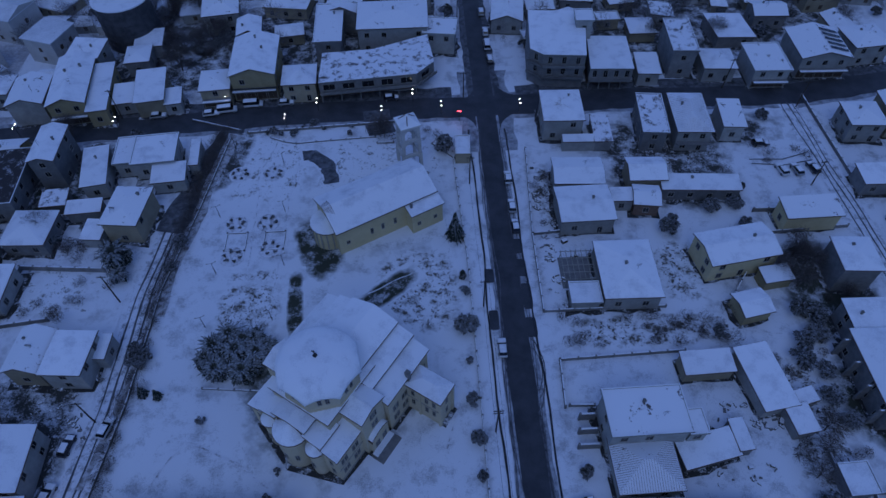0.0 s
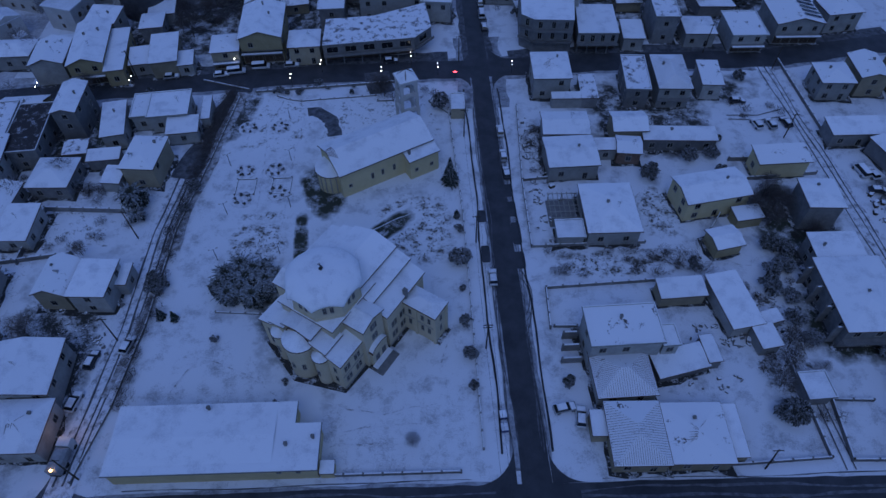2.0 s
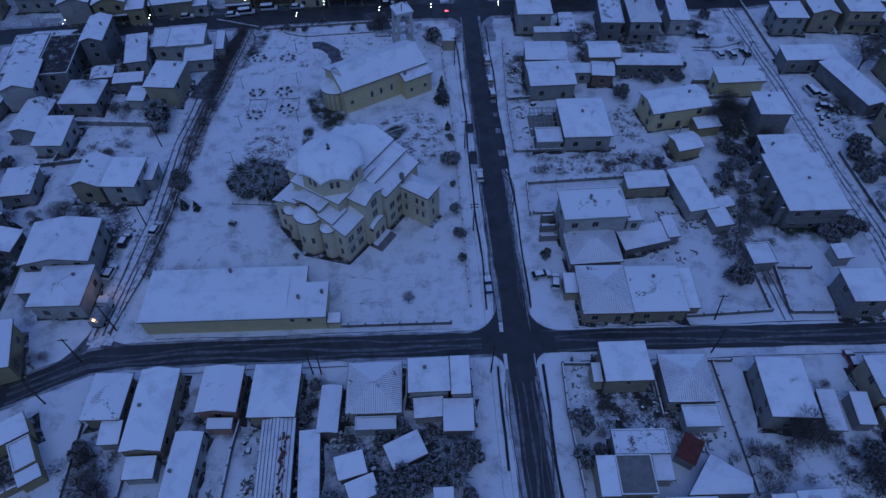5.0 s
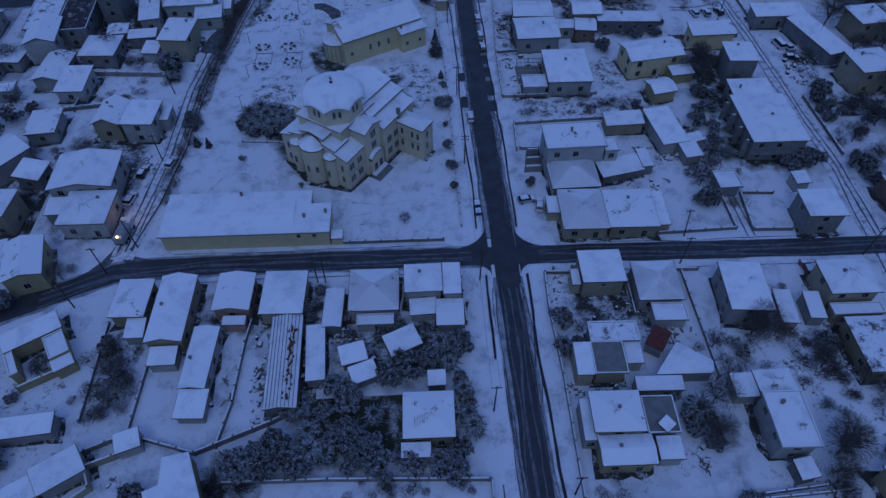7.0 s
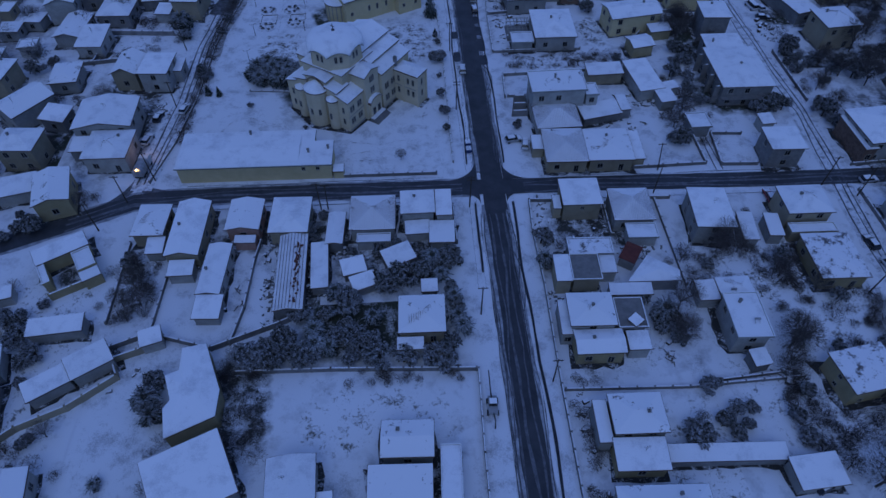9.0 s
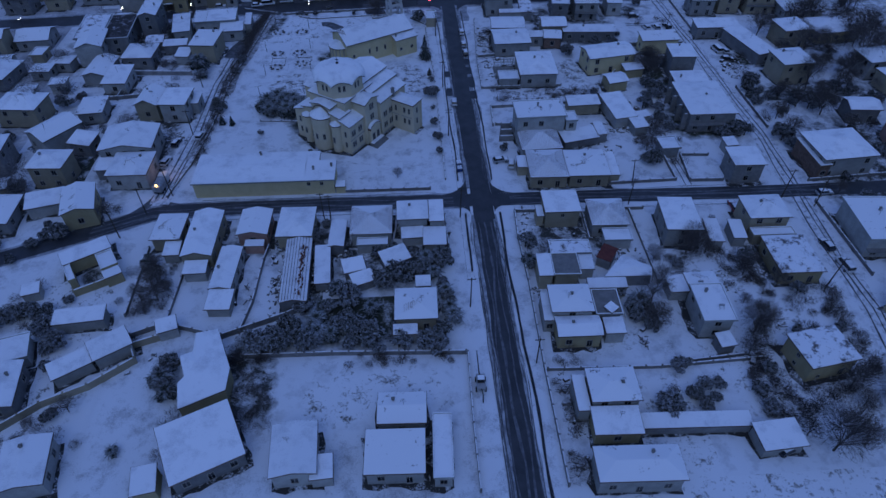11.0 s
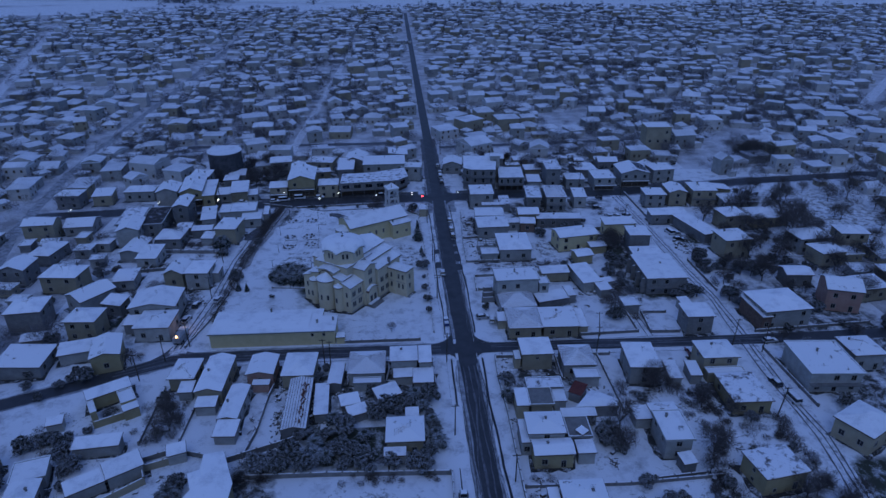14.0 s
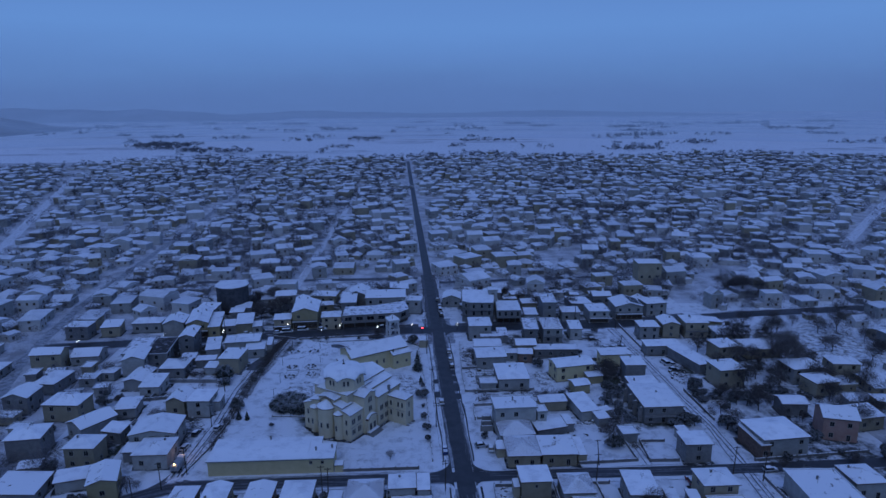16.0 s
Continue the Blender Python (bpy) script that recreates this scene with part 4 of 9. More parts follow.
plot(-98, -70, 128, 170, M_GRASS, "overgrown dark plot with bare trees", 0.005)
plot(84, 130, 40, 56, M_DARK_YARD, "belt of dark brambles with little snow", 0.006)
plot(84, 120, 62, 76, M_GRASS, "dark grass beside the lane", 0.007)
plot(105, 150, 60, 120, M_DARK_YARD, "dark thicket floor", 0.005)
plot(-46.5, -35.5, 90.5, 104.5, M_GRASS, "bare dark patch melted in the snow", 0.008, 30)
plot(-33, -16, 61, 67, M_GRASS, "bare dark strip beside the church path", 0.008, 38)
plot(-45, -34, 66, 86, M_GRASS, "bare wet ground beside the chapel apse", 0.009, 20)


plot(-45.2, -41.2, 52, 71, M_GRASS, "dark bed of dead stalks beside the church path", 0.005, 4)
plot(-60, -45, 54, 68, M_SCRUB, "trampled bed with dead stalks in the snow")
plot(-64, -43, 86, 115, M_LAWN, "park lawn with stubble through the snow", 0.005)
plot(-70.5, -58, 92, 119, M_DARK_YARD, "dark trodden mouth of the lane", 0.005, -14)
plot(-44, -9, 84, 114, M_LAWN, "chapel lawn with stubble through the snow", 0.005)
plot(-62, -30, -13, 0.6, M_DARK_YARD, "dark narrow yards between the row houses", 0.010)
plot(-36, -8, -26, -8, M_DARK_YARD, "dark cluttered back yards with patchy snow", 0.011)
plot(8.8, 37, -17, -0.5, M_DARK_YARD, "dark yards between houses", 0.011)
plot(8.8, 31, -47, -24, M_LAWN, "dark yards between houses", 0.010)
plot(55, 78, 24, 47, M_GRASS, "dark overgrown yard round the brick house", 0.010)
plot(54, 77, 45, 74, M_GRASS, "dark overgrown garden with little snow", 0.011)
plot(-100, -78, 8, 62, M_DARK_YARD, "yards with patchy snow between houses", 0.007)
plot(-122, -84, 84, 115, M_GRASS, "dark sheltered yards with little snow", 0.009)
plot(-122, -6, 124.6, 176, M_DARK_YARD, "dark yards behind the street fronts", 0.005)
plot(6, 124, 126, 176, M_DARK_YARD, "dark yards behind the street fronts", 0.005)
plot(24, 60, 80, 117, M_DARK_YARD, "yards with patchy snow between houses", 0.007)
plot(84, 128, -60, 44, M_DARK_YARD, "dark gardens with patchy snow", 0.007)
plot(34, 76, -70, -2, M_LAWN, "gardens with dark soil through the snow", 0.007)
plot(-102, -76, -60, -10, M_LAWN, "gardens with dark soil through the snow", 0.007)
plot(126, 186, 60, 124, M_SCRUB, "rough field with weeds through the snow")
sheet("town_yards", -720, 820, 150, 985, 0.0035, M_TOWN, "yards and gardens between the houses under patchy snow", "yards")
sheet("town_yards", -300, -122, -70, 150, 0.0035, M_TOWN, "yards and gardens between the houses under patchy snow", "yards")
sheet("town_yards", 128, 340, -70, 60, 0.0035, M_TOWN, "yards and gardens between the houses under patchy snow", "yards")


# ---- walls, fences ----
def low_wall(points, h=1.0, t=0.25, material=None, label="low concrete garden wall capped with snow", name="garden_wall"):
    for (ax, ay), (bx, by) in zip(points, points[1:]):
        L = math.hypot(bx - ax, by - ay)
        ob = empty(name, (ax + bx) / 2, (ay + by) / 2, 0, math.degrees(math.atan2(by - ay, bx - ax)))
        bm = bmesh.new()
        box(bm, -L / 2, L / 2, -t / 2, t / 2, 0, h)
        n = max(1, int(L / 3))
        for k in range(n + 1):
            xx = -L / 2 + L * k / n
            box(bm, xx - 0.16, xx + 0.16, -t / 2 - 0.05, t / 2 + 0.05, 0, h + 0.12)
        part("wall_body", bm, material or M_STONE, ob)
        bm = bmesh.new()
        box(bm, -L / 2, L / 2, -t / 2 + 0.02, t / 2 - 0.02, h - 0.01, h + 0.10)
        part("wall_snow", bm, M_SNOW, ob, "snow lying along the top")
        tagged(ob, label, "wall", "garden walls", "structure")


low_wall([(-34.5, 9.6), (-11.5, 9.2)], 0.9)
low_wall([(-27.4, 110.9), (-27.4, 108.3), (-23.3, 108.3), (-23.3, 110.9)], 0.5, label="low square planter kerb round a bare tree")
low_wall([(-54.1, 111.9), (-50.6, 110.2), (-47.5, 109.4), (-42.6, 109.8), (-27.9, 110.7)], 0.4, label="low kerb wall between the pavement and the park")
low_wall([(-12.8, 109.8), (-13.8, 107.3), (-8.6, 101.9)], 0.5, label="low wall of a corner bed beside the kiosk")
low_wall([(-7.4, 13), (-7.4, 39), (-7.5, 68), (-9, 104)], 0.45, label="low kerb wall of the church yard")
low_wall([(-77, 10.5), (-73.8, 24), (-71.8, 41), (-71, 66), (-67.4, 88), (-64, 112)], 0.6, 0.18, label="low wall with mesh fence beside the lane")
low_wall([(7.6, 36.5), (8.1, 46), (32, 46.8)], 0.9)
low_wall([(8.4, 36.8), (12.8, 36.6)], 0.8)
low_wall([(6.6, 57), (7.0, 77), (8.8, 104)], 0.8)
low_wall([(6.6, 57), (31, 56.9)], 0.8)
low_wall([(7.2, 77), (14, 77.5)], 0.8)
low_wall([(51.0, 26), (51.2, 8.6), (34, 8.2)], 0.9)
low_wall([(55.6, 19), (54.6, 8.0), (63, 7.6)], 1.0)
low_wall([(55.6, 19), (63, 18.5)], 0.8)
low_wall([(8.4, -0.9), (7.9, -10), (8.2, -24), (7.7, -46), (7.6, -70)], 1.0)
low_wall([(8.4, -0.9), (13.5, -1.2)], 1.0)
low_wall([(24.5, -1.4), (24.2, -12)], 0.9)
low_wall([(34.5, -1.6), (39.5, -1.8)], 0.9)
low_wall([(36, -2), (36, -26)], 0.9)
low_wall([(8.2, -47), (30, -47.8), (50, -47)], 0.9)
low_wall([(-49.2, -9), (-49.9, -14), (-50.5, -26), (-52, -34)], 1.1)
low_wall([(-55.2, -35), (-43, -30.2), (-38.2, -27.8)], 1.5)
low_wall([(-67, -12), (-67, -18), (-67.4, -31)], 0.9)
low_wall([(-76.5, -8), (-76.2, -28)], 0.9)
low_wall([(-55.2, -35), (-67.4, -31), (-79.5, -36)], 1.3, label="pale concrete boundary wall")
low_wall([(-70.8, -39.9), (-77.9, -45.5), (-85.3, -48.8), (-91.0, -53.5), (-102, -60)], 1.8, 0.3, M_CREAM, "pale concrete boundary wall")
low_wall([(-70.8, -39.9), (-72.5, -36.4), (-64.3, -33.4)], 1.8, 0.3, M_CREAM, "pale concrete boundary wall")
low_wall([(-50.1, -40.2), (-33, -40.6), (-7, -42)], 1.2)
low_wall([(-6.6, -42), (-7.0, -57.6), (-7, -70)], 0.9)
low_wall([(-102, 73.4), (-84, 71.8)], 1.4)
low_wall([(-102, 73.4), (-103, 58)], 1.4)
low_wall([(-107, 58.2), (-92, 60)], 1.2)
low_wall([(-75, 119.8), (-62, 115)], 0.5)
low_wall([(-60, 113.8), (-20, 116.2)], 0.7, label="low white wall of the park")
low_wall([(44, 57), (58, 74.5), (76, 75.5)], 1.0)
low_wall([(57, 81), (76.5, 80.5)], 1.3)
low_wall([(83.4, 120), (83.6, 90)], 0.9)
low_wall([(84, 52), (84.3, 30)], 0.9)
low_wall([(84.5, 6), (120, 8)], 0.9)
low_wall([(82.5, -2), (83, -27)], 0.9)
low_wall([(36, -46.8), (47, -46)], 0.9)
low_wall([(-14, -1.2), (-8.5, -1.4), (-8.3, -12)], 1.1)
low_wall([(10.3, 0), (10.3, -0.2)], 0.9)

# ---- houses of the near blocks ----
# south side of the cross street
house(-71.8, -4.7, 6.9, 9.0, 3.7, -2, "hip", 0.9, "cream", chim=0)
house(-70.0, -11.0, 3.8, 4.2, 2.5, 0, "shed", 0.5, "white", chim=0, name="outbuilding")
house(-63.6, -7.6, 7.0, 15.2, 3.9, -1, "gable", 1.0, "cream", chim=1, over=0.3)
house(-63.6, -17.3, 5.2, 3.8, 2.6, 0, "shed", 0.4, "white", chim=0, name="outbuilding")
house(-52.5, -4.4, 7.3, 8.9, 3.7, -2, "gable", 0.8, "pink", chim=0, ridge="y")
house(-52.0, -10.2, 4.5, 2.0, 2.3, -2, "shed", 0.3, "pink", chim=0, name="outbuilding")
house(-56.8, -18.0, 4.9, 12.8, 3.0, -3, "gable", 0.5, "white", chim=1, over=0.2)
house(-56.7, -27.0, 5.4, 5.4, 2.5, -3, "shed", 0.4, "white", chim=0, name="outbuilding")
house(-42.9, -5.2, 8.4, 10.2, 3.9, -2, "hip", 1.5, "cream", chim=0)
house(-41.6, -19.6, 5.8, 19.0, 3.0, 1, "gable", 0.7, "grey", chim=0, ribs=9, ribs_long=True, over=0.2, name="workshop", label="long low workshop with a ribbed sheet roof under snow")
house(-36.2, -18.0, 3.6, 11.5, 2.4, 3, "shed", 0.4, "grey", chim=0, name="shed")
house(-33.4, -8.7, 3.8, 8.9, 2.9, -3, "gable", 0.35, "grey", chim=0, name="shed")
house(-25.7, -5.5, 9.7, 9.9, 3.7, -1, "hip", 1.6, "white", chim=0, ribs=26)
house(-25.5, -11.6, 7.0, 2.4, 2.4, -1, "flat", 0, "white", chim=0, name="porch")
house(-16.2, -4.2, 7.4, 6.8, 5.0, 0, "hip", 0.5, "white", chim=1)
house(-10.7, -4.4, 3.6, 7.4, 4.6, -1, "shed", 0.3, "white", chim=0, name="annex")
house(-11.4, -10.9, 5.4, 6.0, 2.7, -2, "shed", 0.2, "white", chim=0, name="annex")
house(-16.4, -9.2, 5.4, 3.8, 2.5, 2, "shed", 0.2, "white", chim=0, name="annex")
house(-29.5, -18.6, 5.0, 4.0, 2.3, 14, "shed", 0.5, "grey", chim=0, name="shed")
house(-27.5, -22.4, 5.0, 3.6, 2.2, 20, "shed", 0.4, "grey", chim=0, name="shed")
house(-20.5, -16.6, 6.4, 4.4, 2.5, 24, "shed", 0.8, "grey", chim=0, name="shed")
house(-16.3, -31.9, 8.8, 8.4, 4.0, -1, "hip", 0.9, "cream", chim=0)
house(-18.6, -37.4, 5.0, 2.6, 2.6, -1, "shed", 0.3, "white", chim=0, name="porch")
house(-14.6, -24.4, 3.4, 3.0, 2.3, 0, "shed", 0.4, "grey", chim=0, name="shed")
house(-19.5, -56.0, 8.7, 6.4, 4.3, -2, "gable", 0.7, "white", chim=1)
house(-20.8, -64.2, 10.2, 7.8, 4.0, -2, "shed", 0.8, "white", chim=0, ribs=0)
house(-12.8, -63.0, 3.4, 12.0, 3.4, -2, "flat", 0, "white", chim=0, name="annex")
house(-37.6, -62.6, 7.9, 9.8, 4.2, 3, "gable", 0.9, "white", chim=0)
house(-33.0, -65.5, 4.0, 4.4, 3.0, 3, "shed", 0.4, "white", chim=0, name="annex")
poly_house([(-58.9, -36.8), (-54.8, -36.1), (-50.9, -45.5), (-50.9, -50.3), (-58.6, -53.8), (-59.9, -48.6), (-58.8, -47.6), (-60.9, -42.2), (-58.6, -41.2)][::-1], 4.2, "ochre", "ochre house of irregular plan under an unbroken snow sheet", peak=0.9)
house(-53.4, -60.3, 12.6, 11.0, 3.8, 24, "shed", 1.4, "grey", chim=0, name="barn", label="broad grey barn under an unbroken snow sheet")
house(-75.5, -37.6, 7.6, 5.0, 3.2, 32, "shed", 0.6, "white", chim=0, name="outbuilding")
house(-81.8, -41.6, 7.6, 4.2, 2.8, 32, "shed", 0.5, "white", chim=0, name="outbuilding")
house(-66.0, -33.0, 4.2, 3.6, 2.6, 18, "shed", 0.4, "white", chim=0, name="outbuilding")
house(-84.0, -29.6, 10.2, 3.8, 2.8, 5, "shed", 0.5, "white", chim=0, name="outbuilding")
house(-88.7, -11.2, 10.4, 4.3, 3.4, 31, "shed", 0.3, "ochre", chim=0, sides="n", label="ochre house built round a small dark court under snow")
house(-83.3, -14.0, 3.5, 5.4, 3.1, 31, "flat", 0, "ochre", chim=0, name="annex")
house(-81.2, -17.6, 3.8, 2.6, 2.7, 31, "shed", 0.2, "ochre", chim=0, name="annex")
house(-90.4, -17.0, 1.5, 6.6, 3.0, 31, "flat", 0, "ochre", chim=0, name="annex")
low_wall([(-88.3, -21.6), (-80.8, -17.6)], 2.0, 0.3, M_OCHRE, "ochre court wall capped with snow")
plot(-89.4, -83.6, -20.0, -12.8, M_DARK_YARD, "dark little court between the wings", 0.01, 31)
house(-97.0, -21.2, 3.8, 3.2, 2.4, 15, "shed", 0.3, "white", chim=0, name="shed")
house(-94.4, -37.4, 7.0, 6.4, 3.0, 16, "flat", 0, "white", chim=0, name="outbuilding")
house(-92.3, -46.2, 6.4, 10.5, 3.6, 10, "gable", 0.8, "grey", chim=1)
house(-81.8, -62.1, 8.0, 9.6, 4.0, 10, "gable", 0.8, "white", chim=1)
house(-61.5, -66.0, 4.2, 5.0, 3.2, 10, "shed", 0.4, "ochre", chim=0, name="shed")
# west of the lane
house(-89.8, 29.6, 14.0, 11.6, 5.6, 2, "gable", 1.3, "white", chim=0, ridge="y")
house(-86.8, 19.1, 10.4, 10.0, 4.6, -1, "hip", 1.2, "white", chim=1)
house(-94.0, 21.0, 5.0, 5.0, 3.2, 0, "shed", 0.5, "grey", chim=0, name="outbuilding")
house(-112.2, 36.7, 9.0, 12.0, 5.0, -37, "gable", 1.6, "white", chim=0)
house(-103.2, 32.3, 7.0, 5.6, 3.8, -15, "shed", 0.8, "grey", chim=0, name="outbuilding")
house(-95.2, 5.3, 7.8, 10.8, 5.0, 16, "gable", 1.1, "ochre", chim=0)
house(-104.5, 8.0, 9.0, 6.0, 3.2, 14, "shed", 0.6, "white", chim=0, name="outbuilding")
house(-89.8, 50.3, 7.0, 9.6, 5.2, -5, "gable", 1.7, "cream", chim=1, ridge="y")
house(-82.2, 49.2, 8.0, 9.5, 5.8, -4, "hip", 0.5, "white", chim=0, storeys=2)
house(-77.6, 51.5, 2.6, 5.4, 3.4, -4, "shed", 0.4, "white", chim=0, name="annex")
house(-111.6, 73.2, 7.6, 12.6, 3.5, -4, "gable", 1.0, "white", chim=1)
house(-104.2, 66.5, 7.6, 10.2, 3.6, -2, "shed", 0.9, "white", chim=0)
house(-106.6, 50.0, 7.4, 9.4, 3.5, 5, "hip", 0.8, "white", chim=0)
house(-80.8, 85.0, 8.4, 11.4, 6.0, -6, "hip", 0.9, "cream", chim=1)
house(-87.8, 81.0, 4.8, 5.6, 3.0, -6, "shed", 0.5, "white", chim=0, name="annex")
house(-102.5, 103.2, 6.4, 12.5, 8.6, 2, "gable", 1.0, "grey", chim=1, storeys=3)
house(-79.3, 103.9, 10.2, 10.0, 5.0, 5, "flat", 0, "white", chim=0)
house(-75.0, 97.0, 8.0, 6.0, 3.6, 5, "shed", 0.7, "white", chim=0, name="outbuilding")
house(-92.0, 99.0, 6.0, 12.6, 4.6, 10, "shed", 0.8, "white", chim=1)
house(-99.5, 91.0, 6.0, 5.0, 3.0, 4, "shed", 0.5, "grey", chim=0, name="outbuilding", thin=True)
house(-92.0, 88.0, 8.0, 4.0, 3.0, 4, "shed", 0.5, "grey", chim=0, name="outbuilding")
house(-111.4, 96.0, 8.6, 18.0, 5.6, 4, "flat", 0, "grey", chim=0, bare=True, label="two-storey grey house with a bare dark flat roof")
house(-120.6, 97.0, 8.8, 18.0, 5.6, 5, "flat", 0, "conc", chim=0, thin=True, label="unfinished concrete block with debris and patchy snow on its roof")
house(-86.2, 104.4, 5.4, 9.4, 4.4, 5, "flat", 0, "white", chim=0)
house(-70.6, 104.2, 2.4, 9.0, 3.2, 5, "shed", 0.2, "white", chim=0, name="annex")
# north side of the far street
house(-59.6, 135.6, 12.2, 17.6, 7.8, 2, "gable", 2.0, "ochre", chim=2, ridge="y", balcony=True, shop=True)
house(-47.6, 129.4, 9.2, 8.6, 5.8, 2, "hip", 1.2, "cream", chim=0)
front_building([(-42.2, 124.9), (-17.2, 127.2), (-12.4, 132.4), (-13.8, 144.2), (-28.4, 138.2), (-42.0, 137.2)], (0, 1), 6.5, 2, "conc", "long two-storey grey building with a balcony band over dark shopfronts", M_SNOW_THIN, wide=4.6, kind="loggia")
house(-23.3, 152.5, 20.0, 14.0, 8.0, 0, "hip", 1.0, "white", chim=1)
house(-41.1, 151.0, 7.9, 19.0, 7.0, 1, "flat", 0, "grey", chim=1)
house(-69.4, 129.0, 8.2, 8.8, 5.4, 5, "hip", 1.0, "cream", chim=0, shop=True)
house(-86.0, 128.0, 7.8, 13.0, 5.0, 8, "shed", 0.8, "cream", chim=0)
house(-80.2, 125.5, 4.6, 6.6, 3.4, 8, "shed", 0.4, "white", chim=0, name="annex")
house(-92.5, 127.0, 6.6, 8.0, 3.6, 8, "shed", 0.6, "white", chim=0, name="annex")
house(-106.3, 130.0, 9.8, 21.0, 6.4, 8, "gable", 1.8, "ochre", chim=2, ridge="y", shop=True)
house(-98.9, 128.5, 5.4, 20.0, 5.0, 8, "shed", 0.4, "ochre", chim=0, name="annex")
house(-93.0, 143.0, 7.0, 8.0, 4.6, 6, "hip", 0.9, "grey", chim=0)
house(-92.0, 151.0, 8.0, 8.0, 4.0, 6, "shed", 0.6, "white", chim=0)
front_building([(12.6, 131.4), (15.9, 128.4), (26.6, 127.4), (29.8, 147.2), (14.2, 148.6)], (0, 1), 10.0, 3, "grey", "three-storey grey corner house with balconies and a flat snowy roof", recess=0.0, wide=2.7, kind="tall")
house(28.2, 141.5, 5.0, 5.5, 12.4, -3, "flat", 0, "white", chim=0, door=False, name="stair_head")
front_building([(28.0, 126.4), (39.2, 125.8), (40.2, 139.8), (29.6, 140.6)], (0,), 6.6, 2, "grey", "two-storey grey house with a dark veranda along the street", wide=2.6, kind="tall")
house(44.5, 131.0, 6.4, 9.0, 4.0, -4, "shed", 0.5, "white", chim=0)
house(54.0, 137.0, 7.0, 15.0, 8.4, -4, "flat", 0, "grey", chim=1, thin=True)
house(63.5, 131.5, 9.0, 9.0, 4.4, -4, "hip", 0.9, "white", chim=0)
house(75.8, 130.0, 10.0, 12.4, 5.4, -2, "flat", 0, "white", chim=0, shop=True)
solar = house(91.0, 134.0, 13.6, 14.0, 6.4, -2, "gable", 1.8, "white", chim=0, ridge="y", shop=True)
house(105.5, 137.0, 11.0, 10.0, 6.0, 6, "hip", 1.2, "white", chim=1)
# between the far street and the cross street, east side
house(18.3, 112.4, 10.2, 11.8, 6.4, -2, "hip", 0.9, "white", chim=1, sides="sw")
house(22.0, 103.9, 9.0, 2.6, 3.0, -2, "shed", 0.3, "white", chim=0, name="porch")
house(27.5, 107.0, 4.6, 9.6, 3.2, -2, "shed", 0.4, "grey", chim=0, name="outbuilding", thin=True)
house(39.8, 108.6, 6.4, 14.6, 6.0, -6, "flat", 0, "grey", chim=0, thin=True, sides="sw")
house(48.9, 108.2, 8.8, 14.6, 6.2, -4, "hip", 1.4, "white", chim=1, ribs=22, balcony=True)
house(59.6, 108.7, 5.8, 10.0, 4.8, -5, "shed", 0.6, "white", chim=0)
house(18.8, 91.3, 11.6, 8.6, 4.8, -3, "gable", 0.9, "white", chim=0)
house(18.6, 81.5, 12.2, 10.6, 4.6, 1, "gable", 0.7, "white", chim=1)
house(27.6, 84.6, 5.4, 4.0, 3.4, -2, "shed", 0.4, "white", chim=0, name="annex")
house(34.4, 91.2, 8.8, 7.6, 4.6, -2, "gable", 1.3, "cream", chim=0)
house(33.0, 84.0, 6.2, 6.4, 3.6, -8, "gable", 0.9, "brick", chim=0, ridge="x")
house(46.0, 87.2, 18.0, 4.8, 3.5, -4, "shed", 0.5, "grey", chim=1, sides="s")
house(66.8, 77.4, 12.6, 6.0, 4.8, 1, "shed", 0.7, "yellow", chim=0, sides="w")
house(47.3, 67.7, 15.4, 9.0, 5.6, 9, "gable", 1.1, "yellow", chim=1, sides="sw", storeys=2, ridge="x")
house(68.9, 62.6, 8.0, 8.7, 7.4, -4, "hip", 0.8, "conc", chim=1, sides="s")
house(46.9, 54.9, 6.6, 6.0, 3.2, 11, "gable", 0.8, "ochre", chim=0, name="outbuilding")
house(54.2, 61.8, 6.4, 4.0, 2.8, 7, "shed", 0.4, "ochre", chim=0, name="outbuilding")
house(24.0, 63.6, 11.8, 14.6, 4.4, -1, "hip", 1.6, "white", chim=1, sides="sw", door=False)
house(14.9, 59.2, 6.2, 5.2, 2.9, -1, "flat", 0, "white", chim=0, name="carport")
house(19.3, 31.8, 13.6, 8.6, 7.9, 1, "flat", 0, "white", chim=1, sides="sw", label="two-storey white house with a parapet round its snowy flat roof")
house(27.6, 30.2, 3.4, 4.6, 6.2, 2, "flat", 0, "white", chim=0, name="annex")
for k_ in range(3):
    low_wall([(9.6 - 0.5 * k_, 34.2 - 2.6 * k_), (12.2, 34.2 - 2.6 * k_)], 2.4 - 0.3 * k_, 0.35, M_CONC, "stepped concrete buttress beside the house")
house(18.5, 24.6, 11.0, 9.6, 3.2, 1, "hip", 1.9, "white", chim=0, ribs=26, sides="s")
house(18.4, 13.2, 9.8, 11.6, 3.6, -2, "hip", 1.5, "cream", chim=0, ribs=26, sides="s")
house(28.5, 12.7, 10.6, 11.0, 3.7, -2, "hip", 0.7, "cream", chim=1, sides="s")
house(12.6, 15.6, 3.0, 4.8, 2.6, -2, "shed", 0.3, "cream", chim=0, name="annex")
house(35.2, 13.2, 3.0, 9.6, 2.6, -2, "shed", 0.3, "cream", chim=0, name="annex")
house(34.2, 42.6, 9.6, 4.8, 3.2, 2, "shed", 0.5, "cream", chim=0, sides="s", name="outbuilding")
